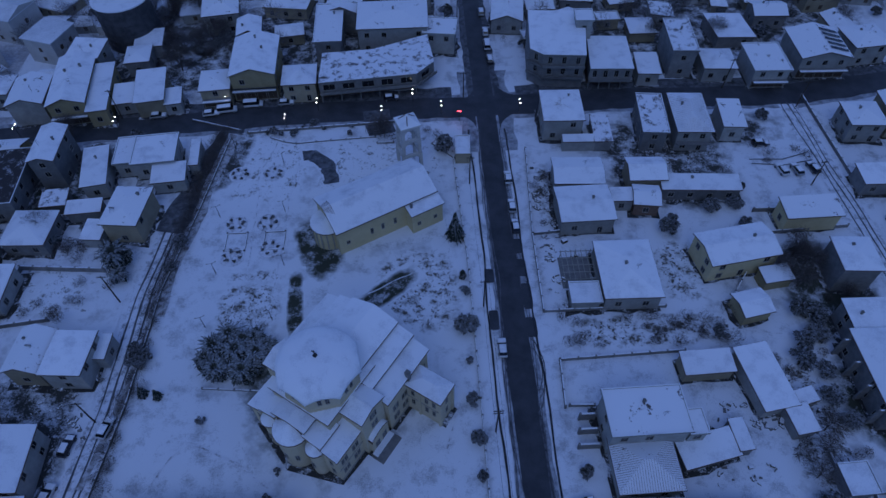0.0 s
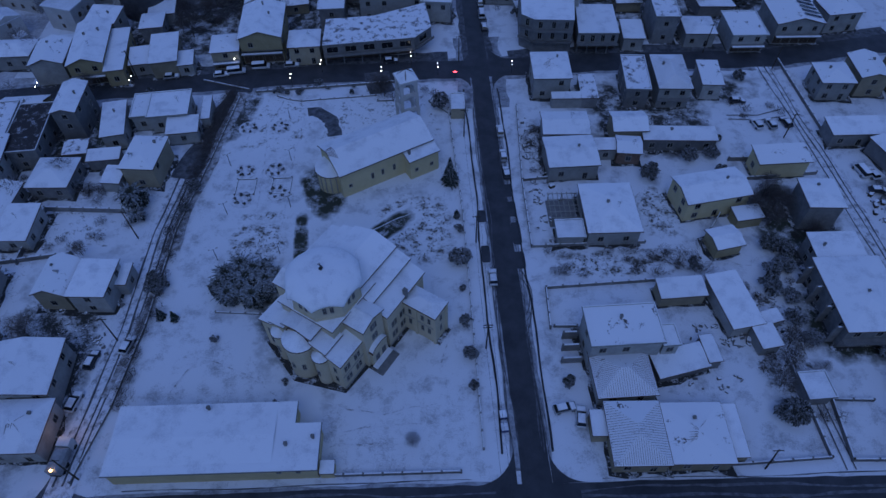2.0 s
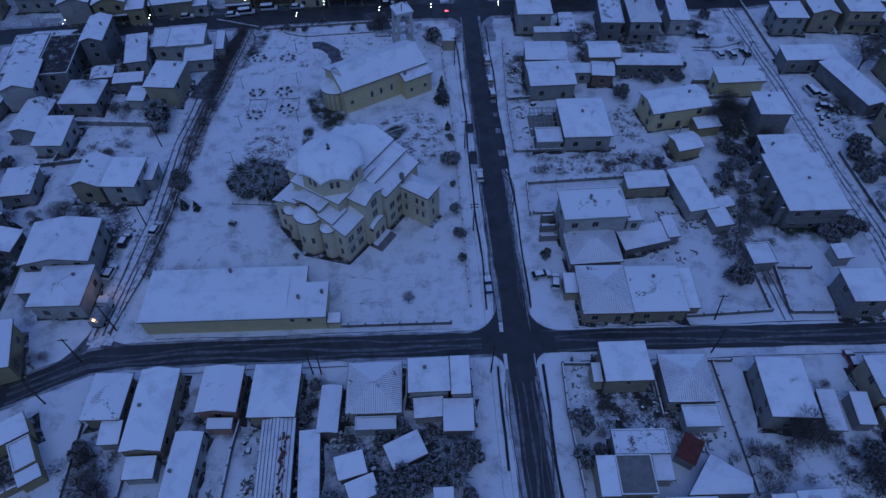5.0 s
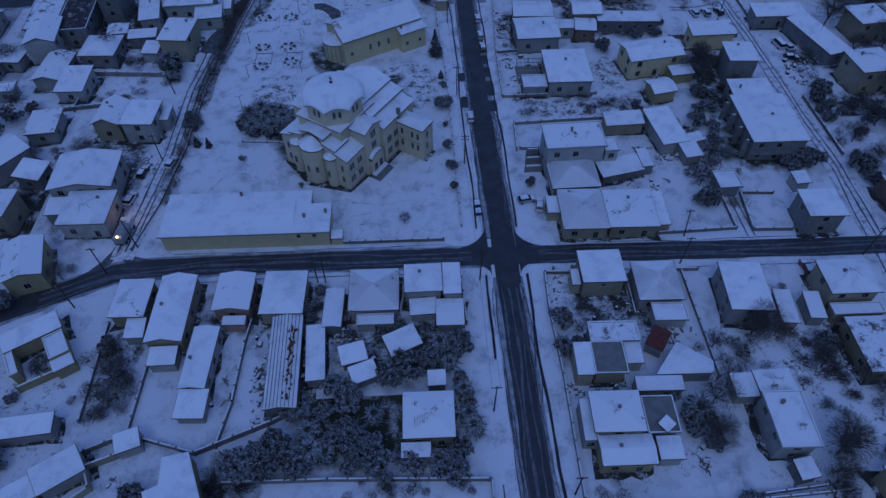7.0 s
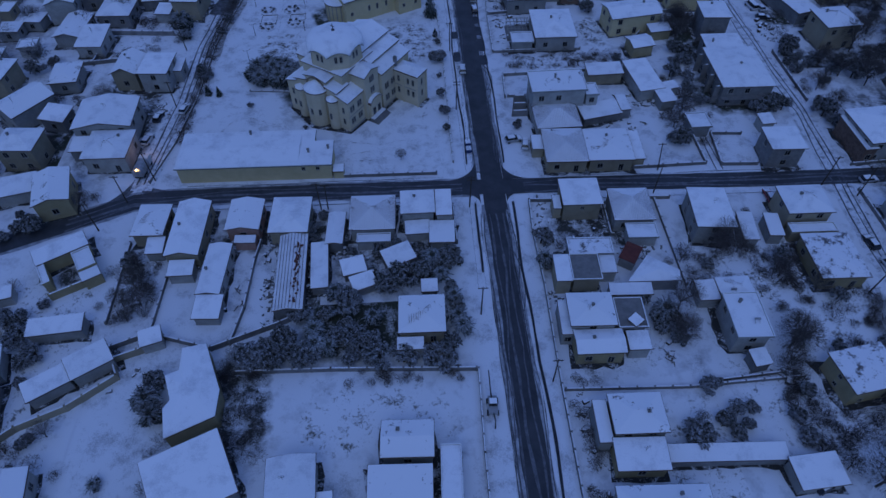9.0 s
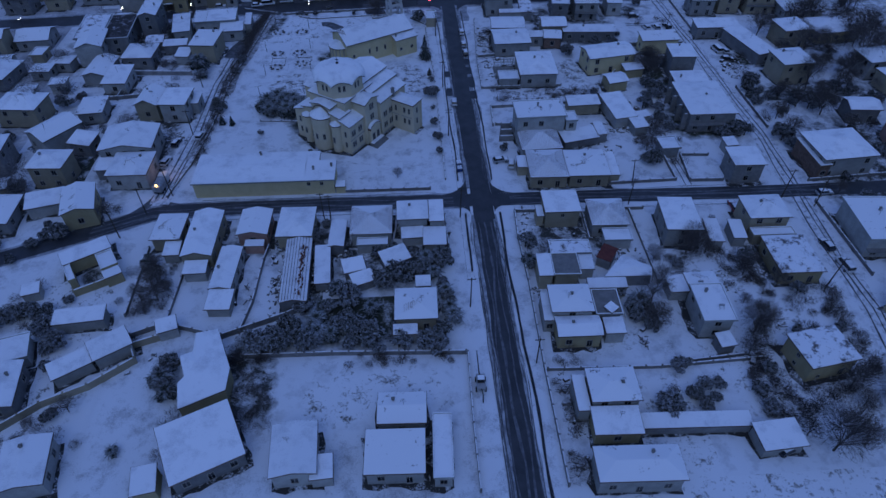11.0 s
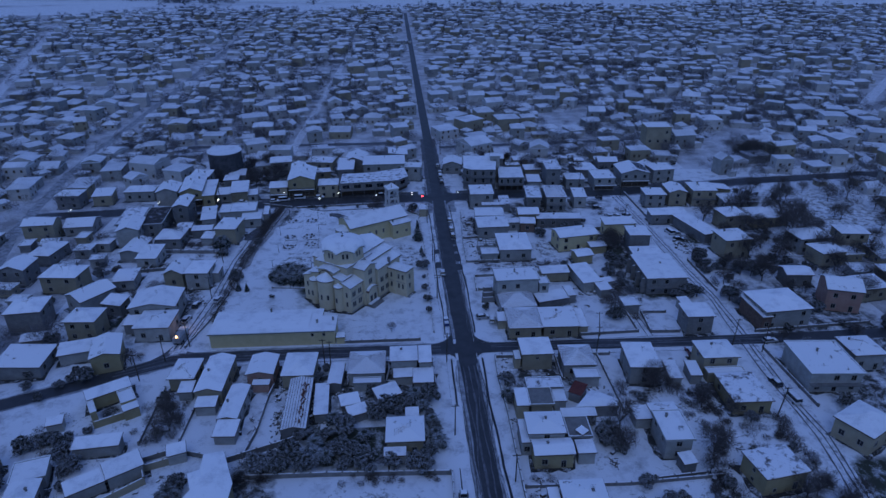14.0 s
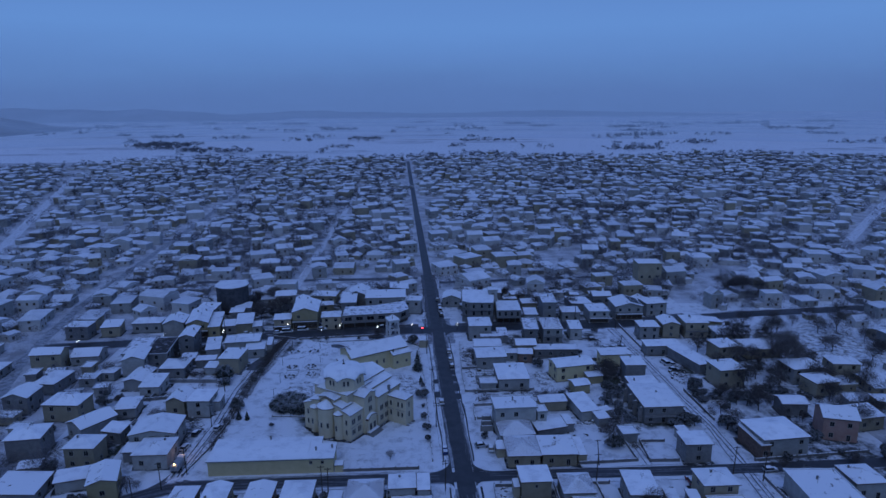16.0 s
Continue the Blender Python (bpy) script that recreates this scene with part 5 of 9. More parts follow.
house(43.6, 39.2, 6.8, 12.8, 3.3, 9, "shed", 0.6, "white", chim=0)
house(47.4, 31.2, 4.4, 5.4, 2.8, 8, "shed", 0.3, "white", chim=0, name="outbuilding")
house(49.8, 35.4, 4.0, 3.0, 2.6, 14, "shed", 0.3, "white", chim=0, name="outbuilding")
house(29.8, 27.0, 10.4, 5.2, 2.3, 12, "shed", 0.6, "grey", chim=0, name="shed")
house(36.0, 29.0, 2.8, 5.8, 2.7, 6, "shed", 0.4, "grey", chim=0, name="shed")
house(67.4, 37.9, 13.4, 17.6, 5.8, -1, "hip", 1.0, "conc", chim=1, sides="sw", storeys=2, balcony=True, label="unplastered grey house with dark balconies and a snowy roof")
house(67.6, 50.0, 10.4, 7.0, 5.2, -1, "shed", 0.3, "conc", chim=1, sides="sw", storeys=2, name="annex")
for k_ in range(4):
    low_wall([(59.6, 31.0 + 4.6 * k_), (60.6, 31.0 + 4.6 * k_)], 5.2, 0.3, M_CONC, "bare concrete pier of a balcony front")
house(52.4, 20.6, 5.2, 5.4, 3.0, 2, "flat", 0, "grey", chim=0, name="carport")
house(68.1, 9.9, 8.2, 7.9, 5.8, -2, "hip", 0.35, "conc", chim=0, sides="sw", storeys=2)
house(69.2, 20.5, 3.6, 3.8, 2.7, 4, "shed", 0.3, "white", chim=0, name="outbuilding")
house(101.4, 57.2, 10.4, 10.0, 7.0, 5, "hip", 1.3, "cream", chim=1, sides="sw")
house(93.6, 12.8, 14.8, 12.6, 6.2, 4, "hip", 1.7, "white", chim=0, sides="sw")
house(87.2, 12.0, 3.4, 12.0, 4.6, 4, "shed", 0.4, "brick", chim=0, name="annex")
house(96.2, 74.6, 7.4, 19.0, 3.8, 16, "shed", 0.5, "grey", chim=0)
house(89.8, 87.2, 15.0, 6.4, 3.9, -1, "shed", 0.5, "grey", chim=0)
house(112.0, 80.0, 9.5, 9.5, 6.2, 6, "hip", 1.2, "cream", chim=1)
house(91.0, 106.0, 9.0, 9.0, 5.6, -4, "hip", 1.2, "white", chim=1, sides="sw")
house(101.0, 108.0, 8.0, 11.0, 6.0, -4, "gable", 1.2, "cream", chim=1)
house(112.0, 107.0, 10.5, 11.0, 6.8, -4, "hip", 1.4, "cream", chim=1, balcony=True)
house(117.0, 19.0, 10.5, 10.0, 7.2, -18, "gable", 2.0, "pink", chim=1)
house(112.0, 34.0, 9.0, 7.0, 4.2, -6, "gable", 1.0, "grey", chim=0)
house(131.0, 48.0, 10.0, 9.0, 5.0, 8, "hip", 1.2, "cream", chim=1)
# south-east block
house(18.6, -3.4, 8.6, 8.0, 5.0, -1, "hip", 0.35, "cream", chim=0, sides="sw", storeys=2)
house(13.6, -4.4, 1.8, 3.8, 3.0, -1, "shed", 0.3, "cream", chim=0, name="annex")
house(29.0, -6.6, 8.8, 9.4, 3.8, -2, "hip", 1.7, "white", chim=0, ribs=24)
house(29.8, -13.4, 6.4, 4.0, 2.8, -2, "flat", 0, "white", chim=0, name="porch")
house(44.7, -10.0, 8.2, 11.4, 5.4, -5, "hip", 0.7, "white", chim=0, sides="sw")
house(52.0, -13.5, 3.4, 7.5, 2.8, -5, "shed", 0.4, "white", chim=0, name="outbuilding")
house(57.5, -13.5, 3.2, 6.0, 2.8, -5, "shed", 0.4, "white", chim=0, name="outbuilding")
house(65.0, -9.0, 9.8, 8.2, 5.4, -1, "hip", 1.2, "cream", chim=1, sides="sw", thin=False)
house(65.2, -14.8, 9.8, 2.6, 2.8, -1, "flat", 0, "cream", chim=0, name="porch")
house(17.9, -17.7, 9.0, 4.2, 3.8, -2, "flat", 0, "conc", chim=0, thin=True)
house(11.4, -23.1, 3.2, 6.6, 4.2, -2, "shed", 0.15, "cream", chim=0, name="annex")
house(15.9, -23.1, 5.8, 6.4, 4.0, -2, "flat", 0, "cream", chim=0, bare=2, label="single-storey cream house with a swept bare roof terrace")
house(20.8, -21.8, 3.2, 4.4, 3.0, -2, "shed", 0.3, "white", chim=0, name="annex")
poly_house([(23.6, -26.4), (34.0, -26.7), (34.6, -24.3), (29.0, -20.0)], 3.0, "grey", "grey barn with a three-cornered sheet of snow on its roof", "barn", peak=0.7)
house(23.9, -28.0, 8.4, 2.8, 2.8, -2, "shed", 0.3, "white", chim=0, name="annex")
house(14.6, -33.8, 8.6, 7.4, 5.4, -2, "hip", 0.9, "white", chim=1, sides="sw")
house(10.2, -34.2, 2.6, 7.4, 3.6, -2, "shed", 0.3, "white", chim=0, name="annex")
house(22.0, -34.2, 5.4, 6.6, 4.0, -2, "flat", 0, "conc", chim=0, bare=2, name="annex", label="roof terrace of bare wet concrete behind a parapet")
house(22.4, -36.2, 2.4, 2.2, 4.7, 38, "shed", 0.2, "conc", chim=0, name="stair_head", door=False, sides="s")
house(15.2, -39.8, 9.0, 5.2, 3.9, -1, "gable", 0.6, "ochre", chim=1, ridge="x")
house(22.4, -39.6, 4.2, 4.0, 3.2, -1, "shed", 0.3, "white", chim=0, name="annex")
house(42.5, -36.8, 6.6, 9.8, 5.4, -2, "flat", 0, "white", chim=1, sides="sw")
house(43.7, -29.4, 6.8, 5.6, 3.4, 1, "hip", 0.8, "white", chim=0)
house(38.4, -29.2, 4.2, 4.6, 2.8, 0, "shed", 0.4, "white", chim=0, name="outbuilding")
house(43.2, -44.0, 3.4, 3.4, 2.6, 8, "shed", 0.4, "grey", chim=0, name="shed")
house(18.0, -54.4, 9.0, 7.2, 5.4, -1, "hip", 0.9, "white", chim=1)
house(12.4, -54.8, 2.4, 7.4, 3.8, -1, "shed", 0.3, "white", chim=0, name="annex")
house(17.4, -60.6, 8.6, 5.4, 3.6, -2, "shed", 0.5, "ochre", chim=0)
house(31.7, -60.6, 19.4, 3.0, 2.3, -2, "shed", 0.4, "grey", chim=0, name="shed")
house(44.6, -64.6, 8.0, 5.4, 2.9, 4, "shed", 0.3, "white", chim=0, name="carport")
house(18.8, -69.0, 14.4, 6.4, 4.6, -2, "hip", 1.0, "white", chim=1)
house(59.7, -48.3, 10.4, 8.4, 4.7, 9, "hip", 0.4, "ochre", chim=0, sides="sw", storeys=2, thin=True)
house(65.8, -22.9, 9.8, 11.6, 3.8, -1, "hip", 0.9, "ochre", chim=0, thin=True, sides="sw")
house(90.4, -15.0, 13.6, 14.6, 5.5, -4, "flat", 0, "white", chim=1, balcony=True, thin=False)
house(86.2, -37.8, 10.8, 9.0, 5.2, 28, "hip", 1.7, "cream", chim=0, sides="swn")
plot(72, 96, -62, -42, M_GRASS, "dark churned yard beside the lane")
house(104.0, -10.0, 9.0, 9.0, 5.0, 0, "hip", 1.2, "white", chim=1)

# long parish hall beside the crossing
hall = empty("parish_hall", -52.4, 15.3, 0, -0.9)
bm = bmesh.new()
box(bm, -17.2, 17.2, -5.6, 2.0, 0, 4.3)
box(bm, -17.2, 12.8, 2.0, 5.9, 0, 4.3)
part("wall", bm, M_YELLOW, hall)
bm = bmesh.new()
ring_ = [(-17.6, -6.0), (17.6, -6.0), (17.6, 2.3), (13.2, 2.3), (13.2, 6.3), (-17.6, 6.3)]
prism(bm, ring_, 4.3, 4.52)
hroof = part("roof", bm, M_CONC, hall)
bm = bmesh.new()
ins = [(-17.5, -5.9), (17.5, -5.9), (17.5, 2.2), (13.1, 2.2), (13.1, 6.2), (-17.5, 6.2)]
prism(bm, ins, 4.50, 4.72)
part("roof_snow", bm, M_SNOW, hroof, "deep even blanket of snow")
bm = bmesh.new()
gable_shape(bm, 13.5, 4.6, 4.66, 0.35, 0.1, "x")
gsn = part("roof_snow", bm, M_SNOW, hroof)
gsn.location = (-3.6, 0.2, 0)
for k_ in range(10):
    window(hall, -14.6 + k_ * 3.2, -5.6, 2.9, -90, "small") if k_ > 7 else None
for cx_, cy_ in ((12.0, -1.6), (16.4, -0.5), (-2.0, 5.2)):
    chimney(hall, cx_, cy_, 4.7, 0.8, 0.45)
tagged(hall, "long low yellow parish hall under a deep flat snow roof", "hall", "", "")
house(-33.8, 10.4, 2.6, 2.4, 2.0, -1, "shed", 0.2, "yellow", chim=0, name="shed", sides="", door=False)

# ---- church ----
church = empty("church", -34.04, 38.06, 0, 55)


def block(parent, u0, u1, v0, v1, h, roof="flat", rise=0.0, ridge="x", over=0.35, material=None, low="v0", name="wall"):
    """A church volume with its snowy roof, in the church's own axes."""
    material = material or M_CHURCH
    cu, cv, hu, hv = (u0 + u1) / 2, (v0 + v1) / 2, (u1 - u0) / 2, (v1 - v0) / 2
    bm = bmesh.new()
    if roof == "gable" and ridge == "x":
        r = [(-hv, 0.0), (hv, 0.0), (hv, h), (0, h + rise), (-hv, h)]
        hull(bm, [(-hu, a, b) for a, b in r] + [(hu, a, b) for a, b in r], [(4, 3, 2, 1, 0), (5, 6, 7, 8, 9), *[(i, (i + 1) % 5, (i + 1) % 5 + 5, i + 5) for i in range(5)]])
    elif roof == "gable":
        r = [(-hu, 0.0), (hu, 0.0), (hu, h), (0, h + rise), (-hu, h)]
        hull(bm, [(a, -hv, b) for a, b in r] + [(a, hv, b) for a, b in r], [(0, 1, 2, 3, 4), (9, 8, 7, 6, 5), *[(i, i + 5, (i + 1) % 5 + 5, (i + 1) % 5) for i in range(5)]])
    elif roof == "arch":
        n = 10
        arc = [(hu * math.cos(math.pi * k / n), h + rise * math.sin(math.pi * k / n)) for k in range(n + 1)]
        r = [(-hu, 0.0), (hu, 0.0)] + arc
        m = len(r)
        hull(bm, [(a, -hv, b) for a, b in r] + [(a, hv, b) for a, b in r], [tuple(range(m)), tuple(range(2 * m - 1, m - 1, -1)), *[(i, i + m, (i + 1) % m + m, (i + 1) % m) for i in range(m)]])
    else:
        hi = {"v0": (0, 0, rise, rise), "v1": (rise, rise, 0, 0), "u0": (0, rise, rise, 0), "u1": (rise, 0, 0, rise)}[low] if roof == "shed" else (0, 0, 0, 0)
        c = [(-hu, -hv), (hu, -hv), (hu, hv), (-hu, hv)]
        hull(bm, [(*p, 0) for p in c] + [(*p, h + e) for p, e in zip(c, hi)], ((3, 2, 1, 0), (4, 5, 6, 7), (0, 1, 5, 4), (1, 2, 6, 5), (2, 3, 7, 6), (3, 0, 4, 7)))
    w = part(name, bm, material, parent)
    w.location = (cu, cv, 0)
    for t, s, inset, m, nm in ((0.0, 0.14, 0.0, M_TILE, "roof"), (0.10, 0.22, 0.07, M_SNOW, "roof_snow")):
        bm = bmesh.new()
        a, b = hu + over - inset, hv + over - inset
        if roof == "gable":
            gable_shape(bm, a, b, h + t - rise * (over / (hv if ridge == "x" else hu)), rise * (1 + over / (hv if ridge == "x" else hu)), s, ridge)
        elif roof == "arch":
            n = 10
            outer = [((a) * math.cos(math.pi * k / n), h + t + s + (rise + 0.1) * math.sin(math.pi * k / n)) for k in range(n + 1)]
            inner = [((a) * math.cos(math.pi * k / n), h + t + (rise + 0.1) * math.sin(math.pi * k / n)) for k in range(n + 1)]
            r = outer + inner[::-1]
            mm = len(r)
            va = [bm.verts.new((x, -b, z)) for x, z in r]
            vb = [bm.verts.new((x, b, z)) for x, z in r]
            for k in range(mm):
                bm.faces.new((va[k], vb[k], vb[(k + 1) % mm], va[(k + 1) % mm]))
            for k in range(n):
                bm.faces.new((va[k], va[k + 1], va[mm - 2 - k], va[mm - 1 - k]))
                bm.faces.new((vb[k + 1], vb[k], vb[mm - 1 - k], vb[mm - 2 - k]))
        else:
            hi = {"v0": (0, 0, rise, rise), "v1": (rise, rise, 0, 0), "u0": (0, rise, rise, 0), "u1": (rise, 0, 0, rise)}[low] if roof == "shed" else (0, 0, 0, 0)
            c = [(-a, -b), (a, -b), (a, b), (-a, b)]
            hull(bm, [(*p, h + e + t) for p, e in zip(c, hi)] + [(*p, h + e + t + s) for p, e in zip(c, hi)], ((3, 2, 1, 0), (4, 5, 6, 7), (0, 1, 5, 4), (1, 2, 6, 5), (2, 3, 7, 6), (3, 0, 4, 7)))
        bmesh.ops.recalc_face_normals(bm, faces=bm.faces[:])
        o = part(nm, bm, m, w)
    return w


def ring(n, r, a0=0.0, cx=0.0, cy=0.0):
    return [(cx + r * math.cos(a0 + k * math.tau / n), cy + r * math.sin(a0 + k * math.tau / n)) for k in range(n)]


# nave with stepped side roofs
block(church, 3.0, 14.6, -4.6, 4.6, 13.8, "gable", 1.5, "x")
for sg_ in (-1, 1):
    lo_, hi_ = ("v0", "v1") if sg_ < 0 else ("v1", "v0")

    def span(p, q):
        return (-q, -p) if sg_ < 0 else (p, q)

    block(church, 3.0, 14.6, *span(4.6, 7.7), 12.1, "shed", 1.0, low=lo_)
    block(church, 2.8, 14.5, *span(7.7, 10.9), 10.2, "shed", 1.1, low=lo_)
    # arm of the cross, and the stepped corner blocks beside the apse
    block(church, -2.9, 2.6, *span(5.0, 10.1), 12.3, "gable", 1.0, "y")
    block(church, -8.9, -2.9, *span(6.2, 9.2), 8.5, "shed", 1.2, low=lo_)
    block(church, -8.9, -4.6, *span(3.1, 6.2), 10.2, "shed", 0.8, low=lo_)
block(church, -8.7, -4.6, -3.1, 3.1, 12.1, "gable", 0.7, "x")
block(church, -5.9, 5.9, -5.9, 5.9, 13.2, "flat")
# arched entrance with its steps
block(church, -2.3, 2.0, -10.9, -10.1, 4.4, "arch", 1.3, over=0.2)
bm = bmesh.new()
for k_ in range(5):
    box(bm, -2.9 - 0.06 * k_, 2.1 + 0.06 * k_, -12.1 - 0.3 * k_, -10.9, 0, 0.85 - 0.17 * k_)
part("steps", bm, M_CONC, church)
bm = bmesh.new()
box(bm, -2.85, 2.05, -12.0, -10.9, 0.85, 0.97)
part("landing_snow", bm, M_SNOW, church)
for dd_ in (-1.1, 0.8):
    window(church, dd_, -10.9, 0.95, -90, "door", "door")


def apse(parent, u, v, r, h, rise, mats, start=90, span=180, material=None):
    """A half-round apse that opens towards +u, with a snowy half cone."""
    n = 9
    pts = [(u + r * math.cos(radians(start + span * k / n)), v + r * math.sin(radians(start + span * k / n))) for k in range(n + 1)]
    bm = bmesh.new()
    prism(bm, pts, 0, h)
    w = part("apse", bm, material or M_CHURCH, parent)
    for over, z, s, m, nm in ((0.3, h, 0.14, M_TILE, "roof"), (0.22, h + 0.1, 0.2, M_SNOW, "roof_snow")):
        p2 = [(u + (r + over) * math.cos(radians(start + span * k / n)), v + (r + over) * math.sin(radians(start + span * k / n))) for k in range(n + 1)]
        bm = bmesh.new()
        lo = [bm.verts.new((x, y, z)) for x, y in p2]
        mi = [bm.verts.new((x, y, z + s)) for x, y in p2]
        top, bot = bm.verts.new((u, v, z + s + rise)), bm.verts.new((u, v, z))
        for k in range(n):
            bm.faces.new((lo[k], lo[k + 1], mi[k + 1], mi[k]))
            bm.faces.new((mi[k], mi[k + 1], top))
            bm.faces.new((lo[k + 1], lo[k], bot))
        bm.faces.new((mi[0], top, bot, lo[0]))
        bm.faces.new((top, mi[-1], lo[-1], bot))
        part(nm, bm, m, w)
    return w


apse(church, -8.6, 0.0, 2.95, 9.6, 1.9, None)
apse(church, -8.8, -4.75, 1.45, 8.1, 0.9, None)
apse(church, -8.8, 4.75, 1.45, 8.1, 0.9, None)
for k_ in (-1, 0, 1):
    window(church, -8.6 - 2.97 * math.cos(k_ * 0.7), 2.97 * math.sin(k_ * 0.7), 3.6, 180 - math.degrees(k_ * 0.7), "slit")
for v_ in (-4.75, 4.75):
    window(church, -10.27, v_, 3.2, 180, "slit")
# half-round hood mould over the apse
bm = bmesh.new()
for k_ in range(12):
    a0_, a1_ = math.pi * k_ / 12, math.pi * (k_ + 1) / 12
    tube(bm, (-8.82, 2.7 * math.cos(a0_), 9.9 + 2.3 * math.sin(a0_)), (-8.82, 2.7 * math.cos(a1_), 9.9 + 2.3 * math.sin(a1_)), 0.13, 0.13, 5)
part("hood_mould", bm, M_TILE, church)

# eight-sided drum with arched gablets, and the dome
bm = bmesh.new()
R8 = 6.35
prism(bm, ring(8, R8, math.pi / 8), 13.2, 17.0)
prism(bm, ring(8, R8 + 0.2, math.pi / 8), 13.4, 13.8)
for k_ in range(8):
    a_ = k_ * math.pi / 4
    c_, s_ = math.cos(a_), math.sin(a_)
    d0, half = R8 * math.cos(math.pi / 8), R8 * math.sin(math.pi / 8)
    arc = [(half * math.cos(math.pi * j / 8), 17.0 + 1.05 * math.sin(math.pi * j / 8)) for j in range(9)]
    f = [bm.verts.new((c_ * d0 - s_ * t_, s_ * d0 + c_ * t_, z_)) for t_, z_ in arc]
    g_ = [bm.verts.new((c_ * (d0 - 1.6) - s_ * t_, s_ * (d0 - 1.6) + c_ * t_, z_)) for t_, z_ in arc]
    bm.faces.new(f)
    bm.faces.new(g_[::-1])
    for j in range(8):
        bm.faces.new((f[j + 1], f[j], g_[j], g_[j + 1]))
drum = part("drum", bm, M_CHURCH, church, "eight-sided drum with round-arched eaves")
for k_ in range(8):
    a_ = k_ * 45.0
    d0 = R8 * math.cos(math.pi / 8)
    for dd in (-0.62, 0.62):
        window(church, d0 * math.cos(radians(a_)) - dd * math.sin(radians(a_)), d0 * math.sin(radians(a_)) + dd * math.cos(radians(a_)), 15.2, a_, "slit")


def dome(material, r0, z0, lift, name, parent, label=""):
    """A low dome whose rim waves up over the eight arches."""
    bm = bmesh.new()
    n, rows = 64, 9
    grid = []
    for j in range(rows):
        f = j / (rows - 1)
        rr = r0 * math.cos(f * math.pi / 2) if f < 1 else 0.05
        line = []
        for k in range(n):
            a = k * math.tau / n
            oct_ = 1 / max(0.924, math.cos((a + math.pi / 8) % (math.pi / 4) - math.pi / 8)) * 0.98
            wave = 1.05 * abs(math.cos(4 * a)) ** 0.8 * (1 - f) ** 2.2
            r = rr * (oct_ * (1 - f) + f)
            line.append(bm.verts.new((r * math.cos(a), r * math.sin(a), z0 + lift * math.sin(f * math.pi / 2) + wave)))
        grid.append(line)
    for j in range(rows - 1):
        for k in range(n):
            bm.faces.new((grid[j][k], grid[j][(k + 1) % n], grid[j + 1][(k + 1) % n], grid[j + 1][k]))
    bm.faces.new(grid[-1])
    low = [bm.verts.new((v.co.x * 0.97, v.co.y * 0.97, v.co.z - 0.16)) for v in grid[0]]
    for k in range(n):
        bm.faces.new((low[k], low[(k + 1) % n], grid[0][(k + 1) % n], grid[0][k]))
    for fc in bm.faces:
        fc.smooth = True
    return part(name, bm, material, parent, label)


dm = dome(M_TILE, 6.72, 17.0, 3.0, "dome", church, "low tiled dome")
dome(M_SNOW, 6.74, 17.08, 3.15, "dome_snow", dm, "smooth cap of snow")
bm = bmesh.new()
tube(bm, (0, 0, 20.1), (0, 0, 21.9), 0.09, 0.06, 8)
box(bm, -0.07, 0.07, -0.5, 0.5, 21.2, 21.34)
box(bm, -0.28, 0.28, -0.28, 0.28, 20.0, 20.5)
part("finial", bm, M_METAL, church, "metal cross on a short base")

# side windows in two rows
for u_, v_ in ((-7.4, 9.22), (-4.6, 9.22), (4.6, 10.92), (7.2, 10.92), (12.9, 10.92)):
    for z_ in (2.0, 5.4):
        for dd in (-0.42, 0.42):
            window(church, u_ + dd, -v_, z_, -90, "slit")
            window(church, u_ + dd, v_, z_, 90, "slit")
for dd in (-0.42, 0.42):
    window(church, -0.15 + dd, -10.12, 6.9, -90, "slit")
for dd in (-0.5, 0.0, 0.5):
    window(church, -0.15 + dd, -10.12, 10.0, -90, "slit")
for v_ in (-7.7, 7.7):
    for z_ in (2.0, 5.2):
        window(church, -8.92, v_, z_, 180, "slit")
# parish wing with a hipped roof
bm = bmesh.new()
box(bm, 8.0, 11.8, -17.8, -10.9, 0, 8.8)
for a_, b_ in ((8.0, -17.8), (11.8, -17.8), (8.0, -13.6)):
    box(bm, a_ - 0.25, a_ + 0.25, b_ - 0.25, b_ + 0.25, 0, 8.8)
wing = part("wing", bm, M_CHURCH, church)
for hx_, hy_, z_, m_, nm_ in ((2.35, 3.75, 8.8, M_TILE, "roof"), (2.28, 3.68, 8.9, M_SNOW, "roof_snow")):
    bm = bmesh.new()
    hip_shape(bm, hx_, hy_, z_, 0.8, 0.2)
    r_ = part(nm_, bm, m_, wing)
    r_.location = (9.9, -14.4, 0)
for z_ in (2.6, 5.9):
    for v_ in (-16.5, -15.0, -12.2):
        window(church, 7.98, v_, z_, 180, "slit")
    window(church, 9.9, -17.82, z_, -90, "slit")
chimney(church, 8.6, -11.0, 10.3, 1.6, 0.7)
bm = bmesh.new()
box(bm, 7.9, 8.0, -17.8, -10.9, 4.6, 4.8)
box(bm, 2.8, 8.0, -11.0, -10.9, 0, 0.6)
box(bm, -8.9, -2.9, -9.3, -9.2, 0, 0.6)
box(bm, -8.9, -2.9, -9.3, -9.2, 4.2, 4.4)
part("string_course", bm, M_FRAME, church)
# dark strip round the church: bare ground and painted contact shade together
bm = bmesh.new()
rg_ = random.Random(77)
